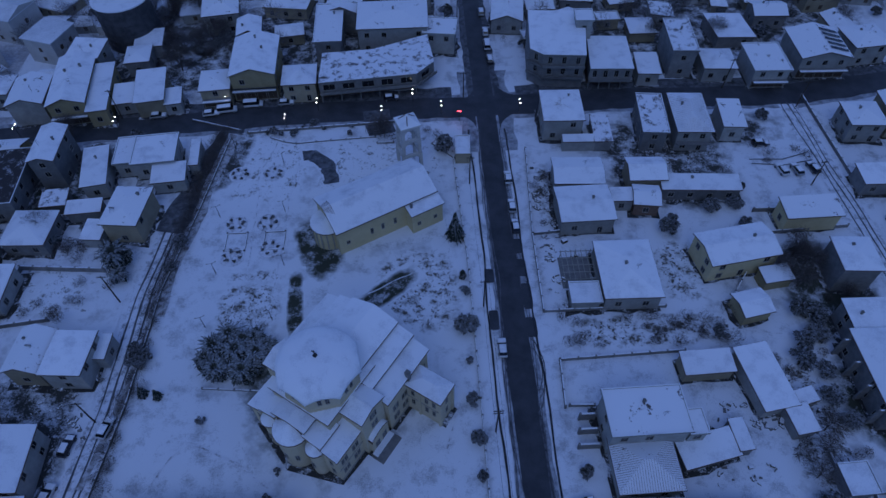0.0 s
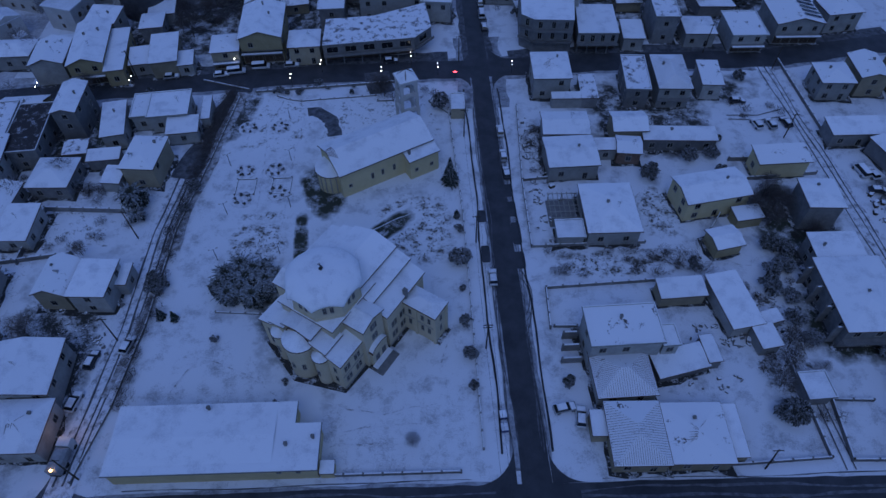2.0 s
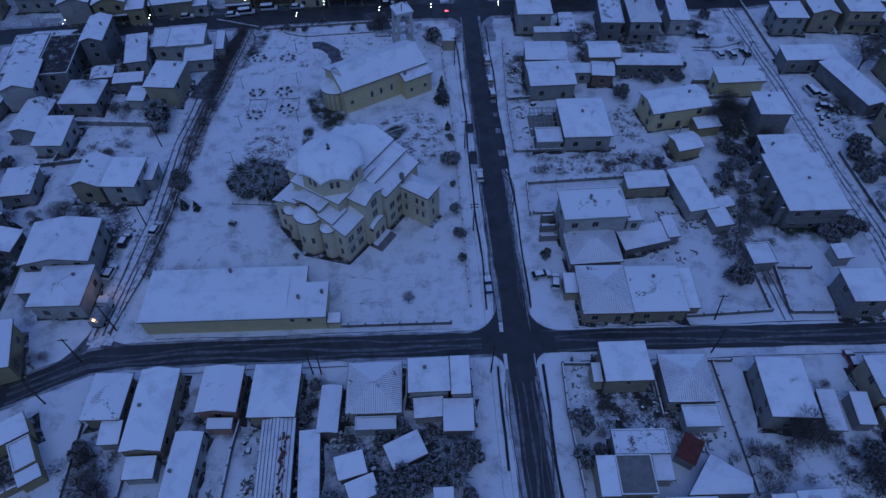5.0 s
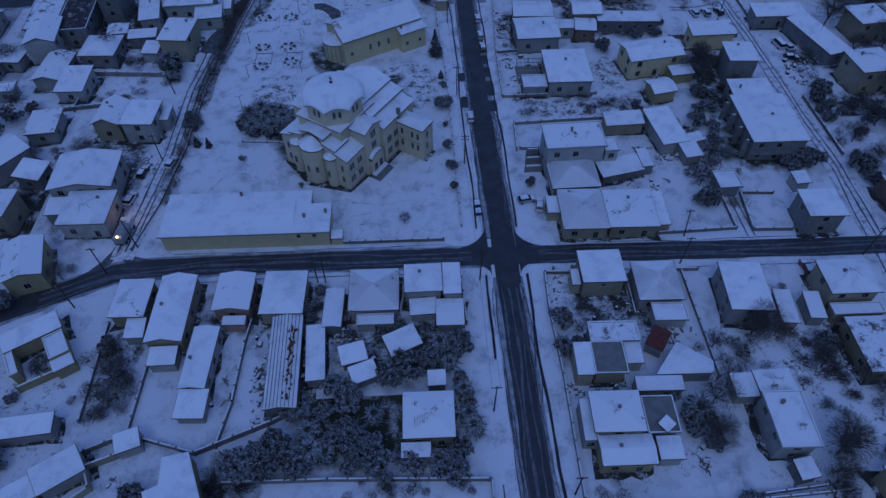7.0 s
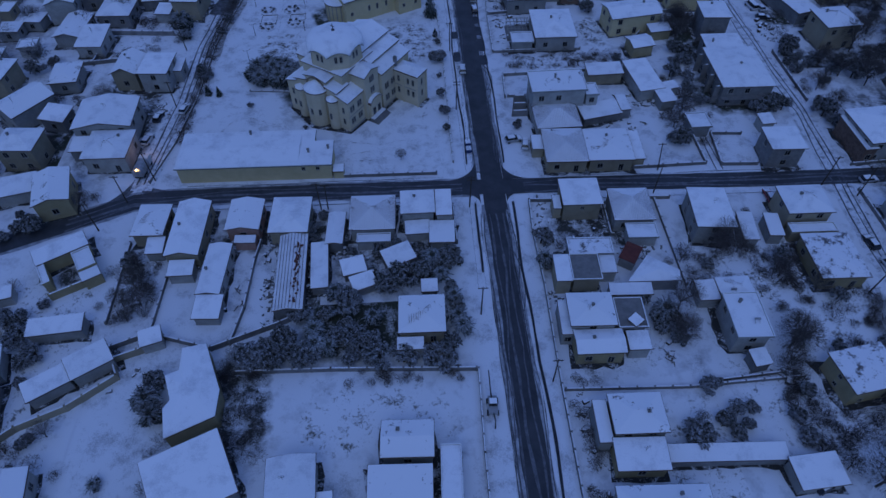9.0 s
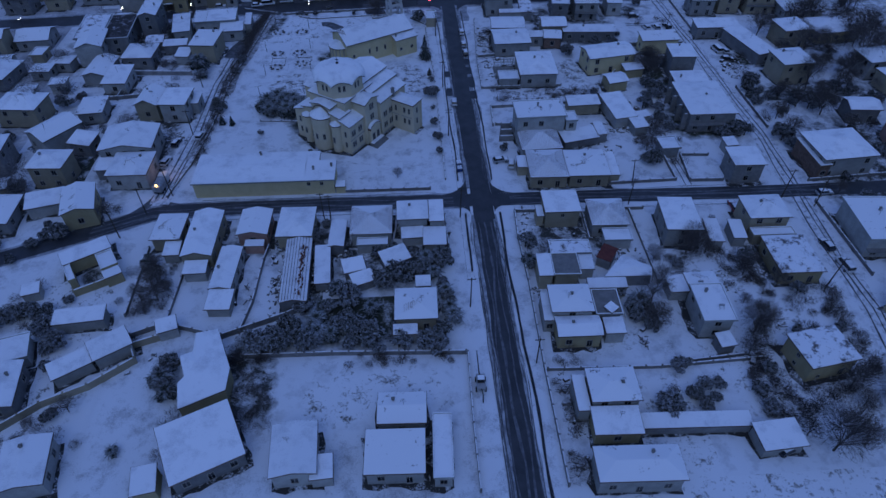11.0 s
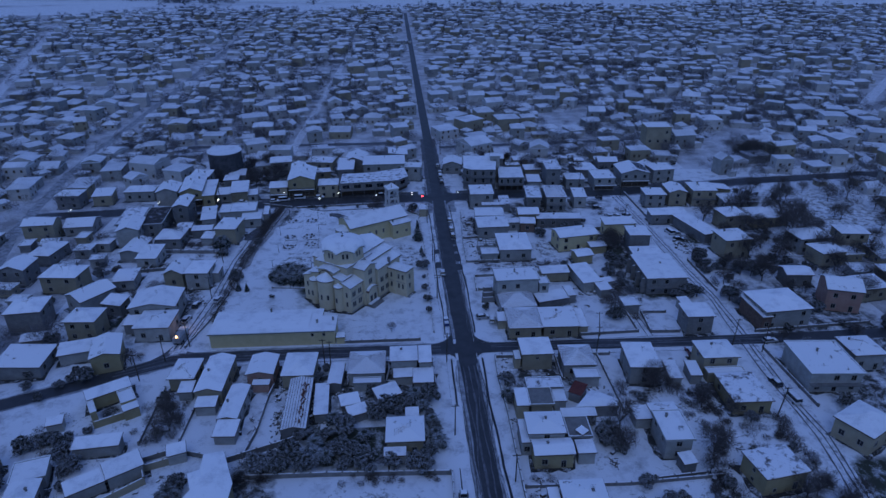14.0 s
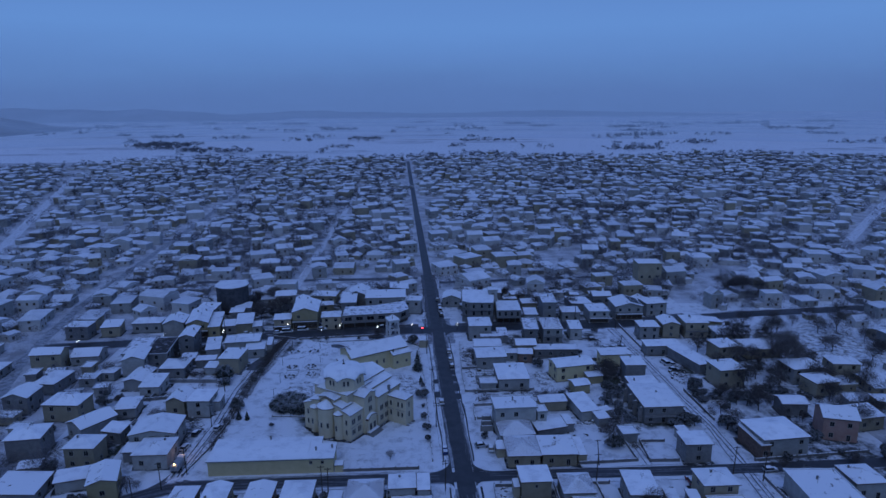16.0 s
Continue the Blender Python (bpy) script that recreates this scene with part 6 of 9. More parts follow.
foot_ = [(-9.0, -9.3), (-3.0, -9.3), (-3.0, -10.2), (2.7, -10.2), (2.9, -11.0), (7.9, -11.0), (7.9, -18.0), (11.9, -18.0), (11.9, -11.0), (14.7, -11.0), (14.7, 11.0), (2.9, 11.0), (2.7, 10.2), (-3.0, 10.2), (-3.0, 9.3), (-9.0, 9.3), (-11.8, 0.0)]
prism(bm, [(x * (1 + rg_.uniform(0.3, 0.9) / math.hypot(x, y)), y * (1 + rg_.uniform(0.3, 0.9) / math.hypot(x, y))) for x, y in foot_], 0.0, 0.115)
part("apron", bm, M_FOOT_STRIP, church, "dark strip of bare ground and contact shade at the wall foot")
tagged(church, "large cream cross-plan church with a snow-capped dome and apses", "church")

# ---- chapel ----
chapel = empty("chapel", -26.8, 84.2, 0, 28.0)
block(chapel, -11.6, 11.6, -5.6, 5.6, 7.2, "gable", 2.4, "x", 0.5, M_YELLOW)
block(chapel, 4.4, 11.9, -8.4, -5.6, 5.6, "shed", 0.8, material=M_YELLOW, low="v0")
apse(chapel, -11.5, 0.0, 3.6, 5.2, 1.2, None, material=M_YELLOW)
for k_ in range(9):
    a_ = radians(100 + 20 * k_)
    bm = bmesh.new()
    box(bm, -0.14, 0.14, -0.06, 0.06, 0, 5.1)
    pil = part("pilaster", bm, M_FRAME, chapel)
    pil.matrix_basis = pose(-11.5 + 3.62 * math.cos(a_), 3.62 * math.sin(a_), 0, 0, 0, math.degrees(a_) + 90)
for u_ in (-9.6, -4.0, -1.4, 1.6):
    window(chapel, u_, -5.62, 2.6, -90, "small" if u_ < -9 else "slit")
for u_ in (6.0, 10.0):
    window(chapel, u_, -8.42, 2.2, -90, "small")
bm = bmesh.new()
for sg in (-1, 1):
    for k_ in range(6):
        tube(bm, (-11.9 + k_ * 0.32, sg * 0.15, 9.9), (-11.9 + k_ * 0.32, sg * (1.0 + 0.25 * k_), 9.55 - 0.11 * k_), 0.05, 0.05, 4)
part("bare_tiles", bm, M_TILE, chapel, "row of bare clay tiles at the gable")
chimney(chapel, 5.2, -6.6, 6.3, 0.9, 0.5)
tagged(chapel, "yellow gabled chapel with a round apse under snow", "chapel")

# ---- bell tower ----
belfry = empty("bell_tower", -19.4, 101.0, 0, 20)
for z_, h_ in ((0, 4.8), (4.8, 4.2), (9.0, 3.6)):
    s_ = 2.1 - z_ * 0.03
    for sx in (-1, 1):
        for sy in (-1, 1):
            bm = bmesh.new()
            box(bm, sx * s_ - 0.35, sx * s_ + 0.35, sy * s_ - 0.35, sy * s_ + 0.35, z_, z_ + h_)
            part("pillar", bm, M_PALE_HAZED, belfry)
    bm = bmesh.new()
    rim(bm, s_ + 0.3, s_ + 0.3, 0.6, z_ + h_ - 0.7, z_ + h_)
    part("beam", bm, M_PALE_HAZED, belfry)
    bm = bmesh.new()
    for sg in (-1, 1):
        for ex in (-1, 1):
            hull(bm, [(ex * (s_ - 0.35), sg * s_ - 0.25, z_ + h_ - 0.7), (ex * (s_ - 1.1), sg * s_ - 0.25, z_ + h_ - 0.7), (ex * (s_ - 0.35), sg * s_ - 0.25, z_ + h_ - 1.6), (ex * (s_ - 0.35), sg * s_ + 0.25, z_ + h_ - 0.7), (ex * (s_ - 1.1), sg * s_ + 0.25, z_ + h_ - 0.7), (ex * (s_ - 0.35), sg * s_ + 0.25, z_ + h_ - 1.6)], ((0, 1, 2), (5, 4, 3), (0, 3, 4, 1), (1, 4, 5, 2), (2, 5, 3, 0)))
    part("brackets", bm, M_PALE_HAZED, belfry)
bm = bmesh.new()
hip_shape(bm, 2.5, 2.5, 12.6, 1.7, 0.3)
tr_ = part("roof", bm, M_PALE_HAZED, belfry)
bm = bmesh.new()
hip_shape(bm, 2.4, 2.4, 12.8, 1.8, 0.25)
part("roof_snow", bm, M_SNOW, tr_)
for ang in (20, 95, 150, 250):
    bm = bmesh.new()
    ca_, sa_ = math.cos(math.radians(ang)), math.sin(math.radians(ang))
    tube(bm, (ca_ * 2.1, sa_ * 2.1, 13.35), (ca_ * 0.5, sa_ * 0.5, 14.75), 0.13, 0.09, 5)
    part("roof_rib", bm, M_TILE, tr_, "dark bare rib on the snowy cap")
bm = bmesh.new()
tube(bm, (0, 0, 10.4), (0, 0, 11.9), 0.55, 0.2, 10)
part("bell", bm, M_METAL, belfry)
tagged(belfry, "open concrete bell tower with arches and a snowy cap", "bell tower")

# kiosk by the far crossing
house(-6.6, 103.4, 3.6, 6.6, 2.8, -2, "flat", 0, "cream", chim=0, name="kiosk", over=0.1)

# dark drum-shaped tank
tank = empty("storage_tank", -98.5, 157.5)
bm = bmesh.new()
prism(bm, ring(40, 7.6), 0, 13.2)
part("shell", bm, M_TANK, tank)
for k_ in range(5):
    bm = bmesh.new()
    prism(bm, ring(40, 7.68), 2.4 * k_ + 1.2, 2.4 * k_ + 1.32)
    part("band", bm, M_TANK, tank)
bm = bmesh.new()
prism(bm, ring(40, 7.9), 13.2, 13.5)
prism(bm, ring(40, 7.8), 13.5, 13.7, 0, ring(40, 3.0))
part("lid", bm, M_SNOW, tank, "snow-covered lid")
tagged(tank, "tall dark round tank with a snow-covered lid", "tank")


# ---- the rest of the town ----
TAKEN = []
for o_ in list(scene.objects):
    if o_.type == "EMPTY" and o_.parent is None:
        TAKEN.append((o_.location.x, o_.location.y))


def free_spot(x, y):
    """Outside the near blocks and off the streets."""
    if abs(x - 0.2) < 9.5:
        return False
    if -99 < x < 99 and y < 148:
        return False
    if 84 < x < 127 and y < 100:
        return False
    for line, half in ((((-150, 40), (-159, 69), (-168, 100), (-178, 170), (-181, 240), (-185, 362), (-194, 553), (-220, 896)), 8.5), (((-170, 112), (-110, 116), (-75, 119)), 9), (((81, 121), (150, 131), (300, 140)), 10), (((-79, 5), (-92, -1), (-104, -6), (-150, -26)), 8), (((-260, 200), (-294, 302), (-484, 827)), 12), (((290, 250), (303, 276), (420, 400), (520, 510)), 12), (((-74, 190), (-71, 291), (-61, 624)), 7.5), (((-150, 210), (-6, 208)), 7), (((6, 198), (160, 205)), 7), (((6, 290), (220, 300)), 7), (((-200, 330), (-6, 325)), 7), (((79, 120), (78, -120)), 8)):
        for (ax, ay), (bx, by) in zip(line, line[1:]):
            dx, dy = bx - ax, by - ay
            t = max(0, min(1, ((x - ax) * dx + (y - ay) * dy) / (dx * dx + dy * dy)))
            if math.hypot(x - ax - t * dx, y - ay - t * dy) < half:
                return False
    return all(abs(x - a) > 9 or abs(y - b) > 9 for a, b in TAKEN)


def town_edge(x):
    return 1010 - 0.00028 * (x - 30) ** 2 * (1.0 if x < 0 else 0.55) + 60 * math.sin(x * 0.013) * 0.6


rt = random.Random(7)
spots = []
cells = {}
for k_ in range(60000):
    x, y = (rt.uniform(-330, 330), rt.uniform(-75, 320)) if k_ < 20000 else (rt.uniform(-800, 900), rt.uniform(-75, 1110))
    big = rt.choice((3.6, 4.8, 5.6, 6.2, 6.8, 7.6, 8.6)) * (0.94 if y > 330 else 1.0)
    if y > town_edge(x) + 25 * math.sin(x * 0.05) + 18 * math.sin(x * 0.17) - 110 * rt.random() ** 3 or abs(x) > 150 + 0.85 * (y + 150) or (128 < x < 185 and 62 < y < 122):
        continue
    # gardens and open plots left between the houses
    if math.sin(x * 0.031 + 1.3 * math.sin(y * 0.017)) * math.sin(y * 0.027 + 1.1 * math.sin(x * 0.021)) > 0.80:
        continue
    ci, cj = int(x // 16), int(y // 16)
    if any(math.hypot(x - a, (y - b) * 1.08) < big + g for di in (-1, 0, 1) for dj in (-1, 0, 1) for a, b, g in cells.get((ci + di, cj + dj), ())):
        continue
    if free_spot(x, y):
        cells.setdefault((ci, cj), []).append((x, y, big))
        spots.append((x, y, big))
spots.sort(key=lambda p: math.hypot(p[0], p[1] + 120))
NEAR = 255
tones = ("white", "white", "cream", "cream", "grey", "white", "ochre", "cream", "conc")
for x, y, big in spots[:NEAR]:
    r = rt.random()
    w_, d_ = min(15, big * rt.uniform(1.4, 1.95)), min(12, big * rt.uniform(1.2, 1.6))
    kind = "hip" if r < 0.36 else "gable" if r < 0.62 else "flat" if r < 0.83 else "shed"
    h_ = rt.choice((3.0, 3.4, 3.8, 4.4, 5.8, 6.4)) if big > 5 else rt.choice((2.5, 2.8, 3.1))
    house(x, y, w_, d_, h_, rt.choice((0, 0, 90)) + rt.uniform(-9, 9), kind, None if kind != "shed" else 0.9, rt.choice(tones), chim=rt.choice((0, 1)) if big > 5 else 0, sides="sw" if x > 0 else "se", door=False)
# landmark block east of the street
house(119.5, 181.0, 13.5, 11.0, 14.0, -4, "flat", 0, "cream", chim=0, label="tall cream multi-storey block with a flat snowy roof", storeys=3)


def far_town(name, places, seed, label):
    """Distant houses in one mesh: walls, dark openings and snowy roofs."""
    rg = random.Random(seed)
    verts, faces, mats = [], [], []

    def quad(idx, m):
        faces.append(idx)
        mats.append(m)

    for x, y, big in places:
        w, d = big * rg.uniform(0.56, 0.92), big * rg.uniform(0.52, 0.84)
        h = rg.choice((3.0, 3.4, 4.0, 5.2, 5.8, 6.4, 7.4)) if big > 5 else rg.choice((2.4, 2.9, 3.4))
        a = rg.gauss(0, 0.24) + rg.choice((0, 0, math.pi / 2)) + 0.25 * math.sin(x * 0.011 + y * 0.007)
        ca, sa = math.cos(a), math.sin(a)
        rise = rg.choice((0.0, 0.0, 0.9, 1.3, 1.7, 2.1))
        wm = rg.choice((0, 0, 1, 1, 1, 2, 3))

        def put(lx, ly, lz):
            verts.append((x + lx * ca - ly * sa, y + lx * sa + ly * ca, lz))
            return len(verts) - 1

        b = [put(*p) for p in ((-w, -d, 0), (w, -d, 0), (w, d, 0), (-w, d, 0), (-w, -d, h), (w, -d, h), (w, d, h), (-w, d, h))]
        for q in ((0, 1, 5, 4), (1, 2, 6, 5), (2, 3, 7, 6), (3, 0, 4, 7)):
            quad([b[k] for k in q], wm)
        e = rg.choice((0.1, 0.25, 0.4))
        t_ = rg.choice((0.22, 0.3, 0.4))
        r = [put(*p) for p in ((-w - e, -d - e, h), (w + e, -d - e, h), (w + e, d + e, h), (-w - e, d + e, h), (-w - e, -d - e, h + t_), (w + e, -d - e, h + t_), (w + e, d + e, h + t_), (-w - e, d + e, h + t_))]
        k0 = max(w - d, 0.3) if rg.random() < 0.55 else w + e
        t0, t1 = put(-k0, 0, h + t_ + rise), put(k0, 0, h + t_ + rise)
        quad([r[3], r[2], r[1], r[0]], 4)
        for q in ((0, 1, 5, 4), (1, 2, 6, 5), (2, 3, 7, 6), (3, 0, 4, 7)):
            quad([r[k] for k in q], 5)
        quad([r[4], r[5], t1, t0], 5)
        quad([r[5], r[6], t1], wm if k0 > w else 5)
        quad([r[6], r[7], t0, t1], 5)
        quad([r[7], r[4], t0], wm if k0 > w else 5)
        # windows set into the street side and the ends
        for lev in range(0 if y > 300 else 2 if h > 5 else 1):
            z = 1.0 + lev * 2.9
            n = int(w * 2 / 3.4)
            for side in (-1,):
                for k in range(n):
                    cx = -w + 2 * w * (k + 0.5 + rg.uniform(-0.15, 0.15)) / n
                    if rg.random() < 0.25:
                        continue
                    yy = side * (d + 0.03)
                    p = [put(cx - 0.55, yy, z), put(cx + 0.55, yy, z), put(cx + 0.55, yy, z + 1.3), put(cx - 0.55, yy, z + 1.3)]
                    quad(p if side < 0 else p[::-1], 6)
            for side in (-1, 1):
                xx = side * (w + 0.03)
                p = [put(xx, -0.55, z), put(xx, 0.55, z), put(xx, 0.55, z + 1.3), put(xx, -0.55, z + 1.3)]
                quad(p if side > 0 else p[::-1], 6)
        # lean-to or yard wall
        if rg.random() < 0.5:
            ox, oy = rg.choice((-1, 1)) * (w + 2.2), rg.uniform(-d, d) * 0.6
            s, hh = rg.uniform(1.4, 2.2), rg.uniform(2.2, 2.8)
            c = [put(*p) for p in ((ox - s, oy - s, 0), (ox + s, oy - s, 0), (ox + s, oy + s, 0), (ox - s, oy + s, 0), (ox - s, oy - s, hh), (ox + s, oy - s, hh), (ox + s, oy + s, hh), (ox - s, oy + s, hh))]
            for q in ((0, 1, 5, 4), (1, 2, 6, 5), (2, 3, 7, 6), (3, 0, 4, 7)):
                quad([c[k] for k in q], 3)
            quad([c[k] for k in (4, 5, 6, 7)], 5)
    me = bpy.data.meshes.new(name)
    me.from_pydata(verts, [], faces)
    # far walls get the paler plaster, so haze is put into their colour
    for m in (M_PALE_HAZED, M_WHITE, M_CREAM, M_PALE_HAZED, M_CONC, M_FARROOF, M_OPENING):
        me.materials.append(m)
    me.polygons.foreach_set("material_index", mats)
    me.update()
    return tagged(new(name, me), label, "houses", "", "stuff")


rest = spots[NEAR:]
far_town("distant_houses", rest, 11, "many distant snow-roofed houses of the town")


# ---- trees and shrubs ----
def leaf_cloud(centres, radii, per, size, rg, long=1.0, upward=0.25, flat=0.35):
    """Vertices and faces of many small folded leaves about lobe centres."""
    verts, faces = [], []
    for (cx, cy, cz), r in zip(centres, radii):
        for _ in range(per):
            d = Vector((rg.gauss(0, 1), rg.gauss(0, 1), rg.gauss(0, 0.8) + upward)).normalized()
            rr = r * rg.uniform(0.55, 1.08)
            p = Vector((cx, cy, cz)) + Vector((d.x * rr, d.y * rr, d.z * rr * 0.85))
            out = (d + Vector((rg.uniform(-0.6, 0.6), rg.uniform(-0.6, 0.6), rg.uniform(-0.7, 0.3)))).normalized()
            side = out.cross(Vector((rg.uniform(-flat, flat), rg.uniform(-flat, flat), 1))).normalized()
            s = size * rg.uniform(0.6, 1.3)
            a = p - out * s * 0.5 * long
            b = p + out * s * 0.7 * long - Vector((0, 0, s * 0.25))
            up = side.cross(out) * s * 0.12
            k = len(verts)
            verts += [a[:], (p + side * s * 0.42 + up)[:], b[:], (p - side * s * 0.42 + up)[:]]
            faces.append((k, k + 1, k + 2, k + 3))
    return verts, faces


def mesh_of(name, verts, faces, material):
    me = bpy.data.meshes.new(name)
    me.from_pydata(verts, [], faces)
    me.materials.append(material)
    me.update()
    return me


def child(name, me, parent):
    o = new(name, me)
    o.parent = parent
    return o


def evergreen(name, seed, r, h, leaf, material, label, category, group, lobes=16, per=60, long=1.0):
    """A broad evergreen: forked trunk and a lumpy crown of leaves."""
    rg = random.Random(seed)
    ob = empty(name, 0, 0)
    bm = bmesh.new()
    tube(bm, (0, 0, -0.1), (0.05, 0.02, h * 0.45), 0.12 * r / 1.5, 0.08 * r / 1.5, 7)
    for k in range(5):
        a = k * 1.26 + rg.uniform(-0.3, 0.3)
        tube(bm, (0.05, 0.02, h * rg.uniform(0.25, 0.42)), (math.cos(a) * r * 0.6, math.sin(a) * r * 0.6, h * rg.uniform(0.55, 0.8)), 0.06 * r / 1.5, 0.02, 5)
    part("trunk", bm, M_BARK, ob)
    cs, rs = [], []
    for _ in range(lobes):
        a, q = rg.uniform(0, math.tau), math.sqrt(rg.random())
        z = h * (0.38 + 0.5 * rg.random() * (1 - 0.5 * q))
        cs.append((math.cos(a) * q * r * 0.78, math.sin(a) * q * r * 0.78, z))
        rs.append(r * rg.uniform(0.26, 0.42))
    child("crown", mesh_of("crown", *leaf_cloud(cs, rs, per, leaf, rg, long), material), ob)
    return tagged(ob, label, category, group)


def conifer(name, seed, r, h, label, group):
    rg = random.Random(seed)
    ob = empty(name, 0, 0)
    bm = bmesh.new()
    tube(bm, (0, 0, -0.1), (0, 0, h * 0.96), 0.16 * r, 0.02, 7)
    part("trunk", bm, M_BARK, ob)
    verts, faces = [], []
    tiers = 15
    for j in range(tiers):
        f = j / (tiers - 1)
        z, rad = h * (0.06 + 0.9 * f), r * (1 - f) ** 0.85 + 0.08
        n = int(9 + 9 * (1 - f))
        for k in range(n):
            a = k * math.tau / n + rg.uniform(-0.25, 0.25)
            L = rad * rg.uniform(0.75, 1.15)
            for m in range(3):
                q0, q1 = m / 3 * 0.9, (m + 1.3) / 3
                w = 0.20 * r * (1.1 - q0) * rg.uniform(0.7, 1.3)
                p0 = Vector((math.cos(a) * L * q0, math.sin(a) * L * q0, z - L * 0.28 * q0 + rg.uniform(-0.1, 0.1)))
                p1 = Vector((math.cos(a) * L * q1, math.sin(a) * L * q1, z - L * 0.42 * q1 + rg.uniform(-0.12, 0.08)))
                s = Vector((-math.sin(a), math.cos(a), rg.uniform(-0.5, 0.5))) * w
                k0 = len(verts)
                c = (p0 + p1) / 2 + Vector((0, 0, 0.06))
                verts += [p0[:], (c + s)[:], p1[:], (c - s)[:]]
                faces.append((k0, k0 + 1, k0 + 2, k0 + 3))
    child("crown", mesh_of("crown", verts, faces, M_CONIFER), ob)
    return tagged(ob, label, "conifer", group)


def sliver(verts, faces, p, out, L, w, rg):
    """One fine twig: a thin pointed blade from p."""
    side = out.cross(Vector((rg.gauss(0, 1), rg.gauss(0, 1), rg.gauss(0, 1)))).normalized() * w
    k = len(verts)
    verts += [(p - side)[:], (p + side)[:], (p + out * L)[:]]
    faces.append((k, k + 1, k + 2))


def bare_tree(name, seed, h, label, category, group, fuzz=1700):
    """A leafless tree: trunk, limbs that fork twice, and a round haze of fine twigs."""
    rg = random.Random(seed)
    ob = empty(name, 0, 0)
    trunk, limbs = bmesh.new(), bmesh.new()
    verts, faces = [], []
    R, zc = h * 0.46, h * 0.58
    tube(trunk, (0, 0, -0.1), (0.1, 0.05, h * 0.34), h * 0.022, h * 0.015, 7)
    part("trunk", trunk, M_BARK, ob)
    for k in range(9):
        a = k * 2.4 + rg.uniform(-0.3, 0.3)
        q = rg.uniform(0.35, 0.95)
        p0 = Vector((0.1, 0.05, h * rg.uniform(0.22, 0.36)))
        p1 = Vector((math.cos(a) * R * q * 0.55, math.sin(a) * R * q * 0.55, zc + R * 0.35 * (1 - q)))
        tube(limbs, p0, p1, h * 0.010, h * 0.006, 4)
        for _ in range(5):
            e = p1 + (Vector((p1.x, p1.y, p1.z - h * 0.4)).normalized() + Vector((rg.gauss(0, 0.4), rg.gauss(0, 0.4), rg.gauss(0.1, 0.3)))).normalized() * R * rg.uniform(0.3, 0.55)
            tube(limbs, p1, e, h * 0.005, h * 0.002, 3)
    part("limb", limbs, M_TWIG, ob)
    for _ in range(fuzz):
        d = Vector((rg.gauss(0, 1), rg.gauss(0, 1), rg.gauss(0.35, 0.8))).normalized()
        p = Vector((0, 0, zc)) + Vector((d.x * R, d.y * R, d.z * R * 0.85)) * (rg.random() ** 0.55) * rg.uniform(0.75, 1.0)
        out = (d + Vector((rg.gauss(0, 0.35), rg.gauss(0, 0.35), rg.gauss(0.15, 0.35)))).normalized()
        sliver(verts, faces, p, out, h * rg.uniform(0.06, 0.15), rg.uniform(0.014, 0.026) * (0.4 + h / 9), rg)
    child("crown", mesh_of("crown", verts, faces, M_TWIG), ob)
    return tagged(ob, label, category, group)


def palm(name, seed, r, trunk_h, fronds, label, category, group):
    """Arching blades round a short trunk, dark inside and laden with snow on top."""
    rg = random.Random(seed)
    ob = empty(name, 0, 0)
    bm = bmesh.new()
    tube(bm, (0, 0, -0.1), (0, 0, trunk_h + 0.3), 0.28, 0.22, 8)
    for k in range(int(trunk_h / 0.35)):
        tube(bm, (0, 0, k * 0.35), (0, 0, k * 0.35 + 0.12), 0.34, 0.28, 8)
    part("trunk", bm, M_BARK, ob)
    core = [(rg.uniform(-0.6, 0.6) * r, rg.uniform(-0.6, 0.6) * r, max(0.4, trunk_h * 0.8 + rg.uniform(-0.35, 0.2) * r)) for _ in range(14)]
    child("inner_foliage", mesh_of("inner_foliage", *leaf_cloud(core, [r * 0.36] * 14, 70, 0.42, rg, 1.4), M_CONIFER), ob)
    verts, faces = [], []
    for j in range(fronds):
        a = j * 2.4 + rg.uniform(-0.3, 0.3)
        up = 1.45 - 1.2 * j / fronds + rg.uniform(-0.15, 0.15)
        L = r * rg.uniform(0.75, 1.1)
        ax = Vector((math.cos(a), math.sin(a), 0))
        side = Vector((-math.sin(a), math.cos(a), 0))
        rows = []
        for m in range(7):
            f = m / 6
            c = ax * (L * f * math.cos(min(up, 1.25)) + L * 0.3 * f * f + 0.1) + Vector((0, 0, trunk_h + 0.25 + L * (f * math.sin(up) * 0.9 - 0.5 * f * f)))
            w = r * 0.062 * (0.5 + 2.0 * f) * (1.04 - f) ** 0.7
            rows.append((c - side * w - Vector((0, 0, w * 0.5)), c, c + side * w - Vector((0, 0, w * 0.5))))
        for ra, rb in zip(rows, rows[1:]):
            k = len(verts)
            verts += [v[:] for v in (*ra, *rb)]
            faces += [(k, k + 1, k + 4, k + 3), (k + 1, k + 2, k + 5, k + 4)]
    child("foliage", mesh_of("foliage", verts, faces, M_FROND), ob)
    return tagged(ob, label, category, group)


EVER = [evergreen("orchard_tree", 100 + k, r, h, 0.44, M_LEAF, "dark evergreen orchard tree dusted with snow", "tree", "orchard trees", lob + 2, 80, 1.2) for k, (r, h, lob) in enumerate(((2.4, 4.2, 13), (2.0, 3.4, 11), (2.8, 4.8, 15)))]
FROND = [palm("broadleaf_shrub", 120 + k, 2.6, 2.3, 54, "large spiky evergreen bush with snow-laden fronds", "bush", "evergreen bushes") for k in range(2)]
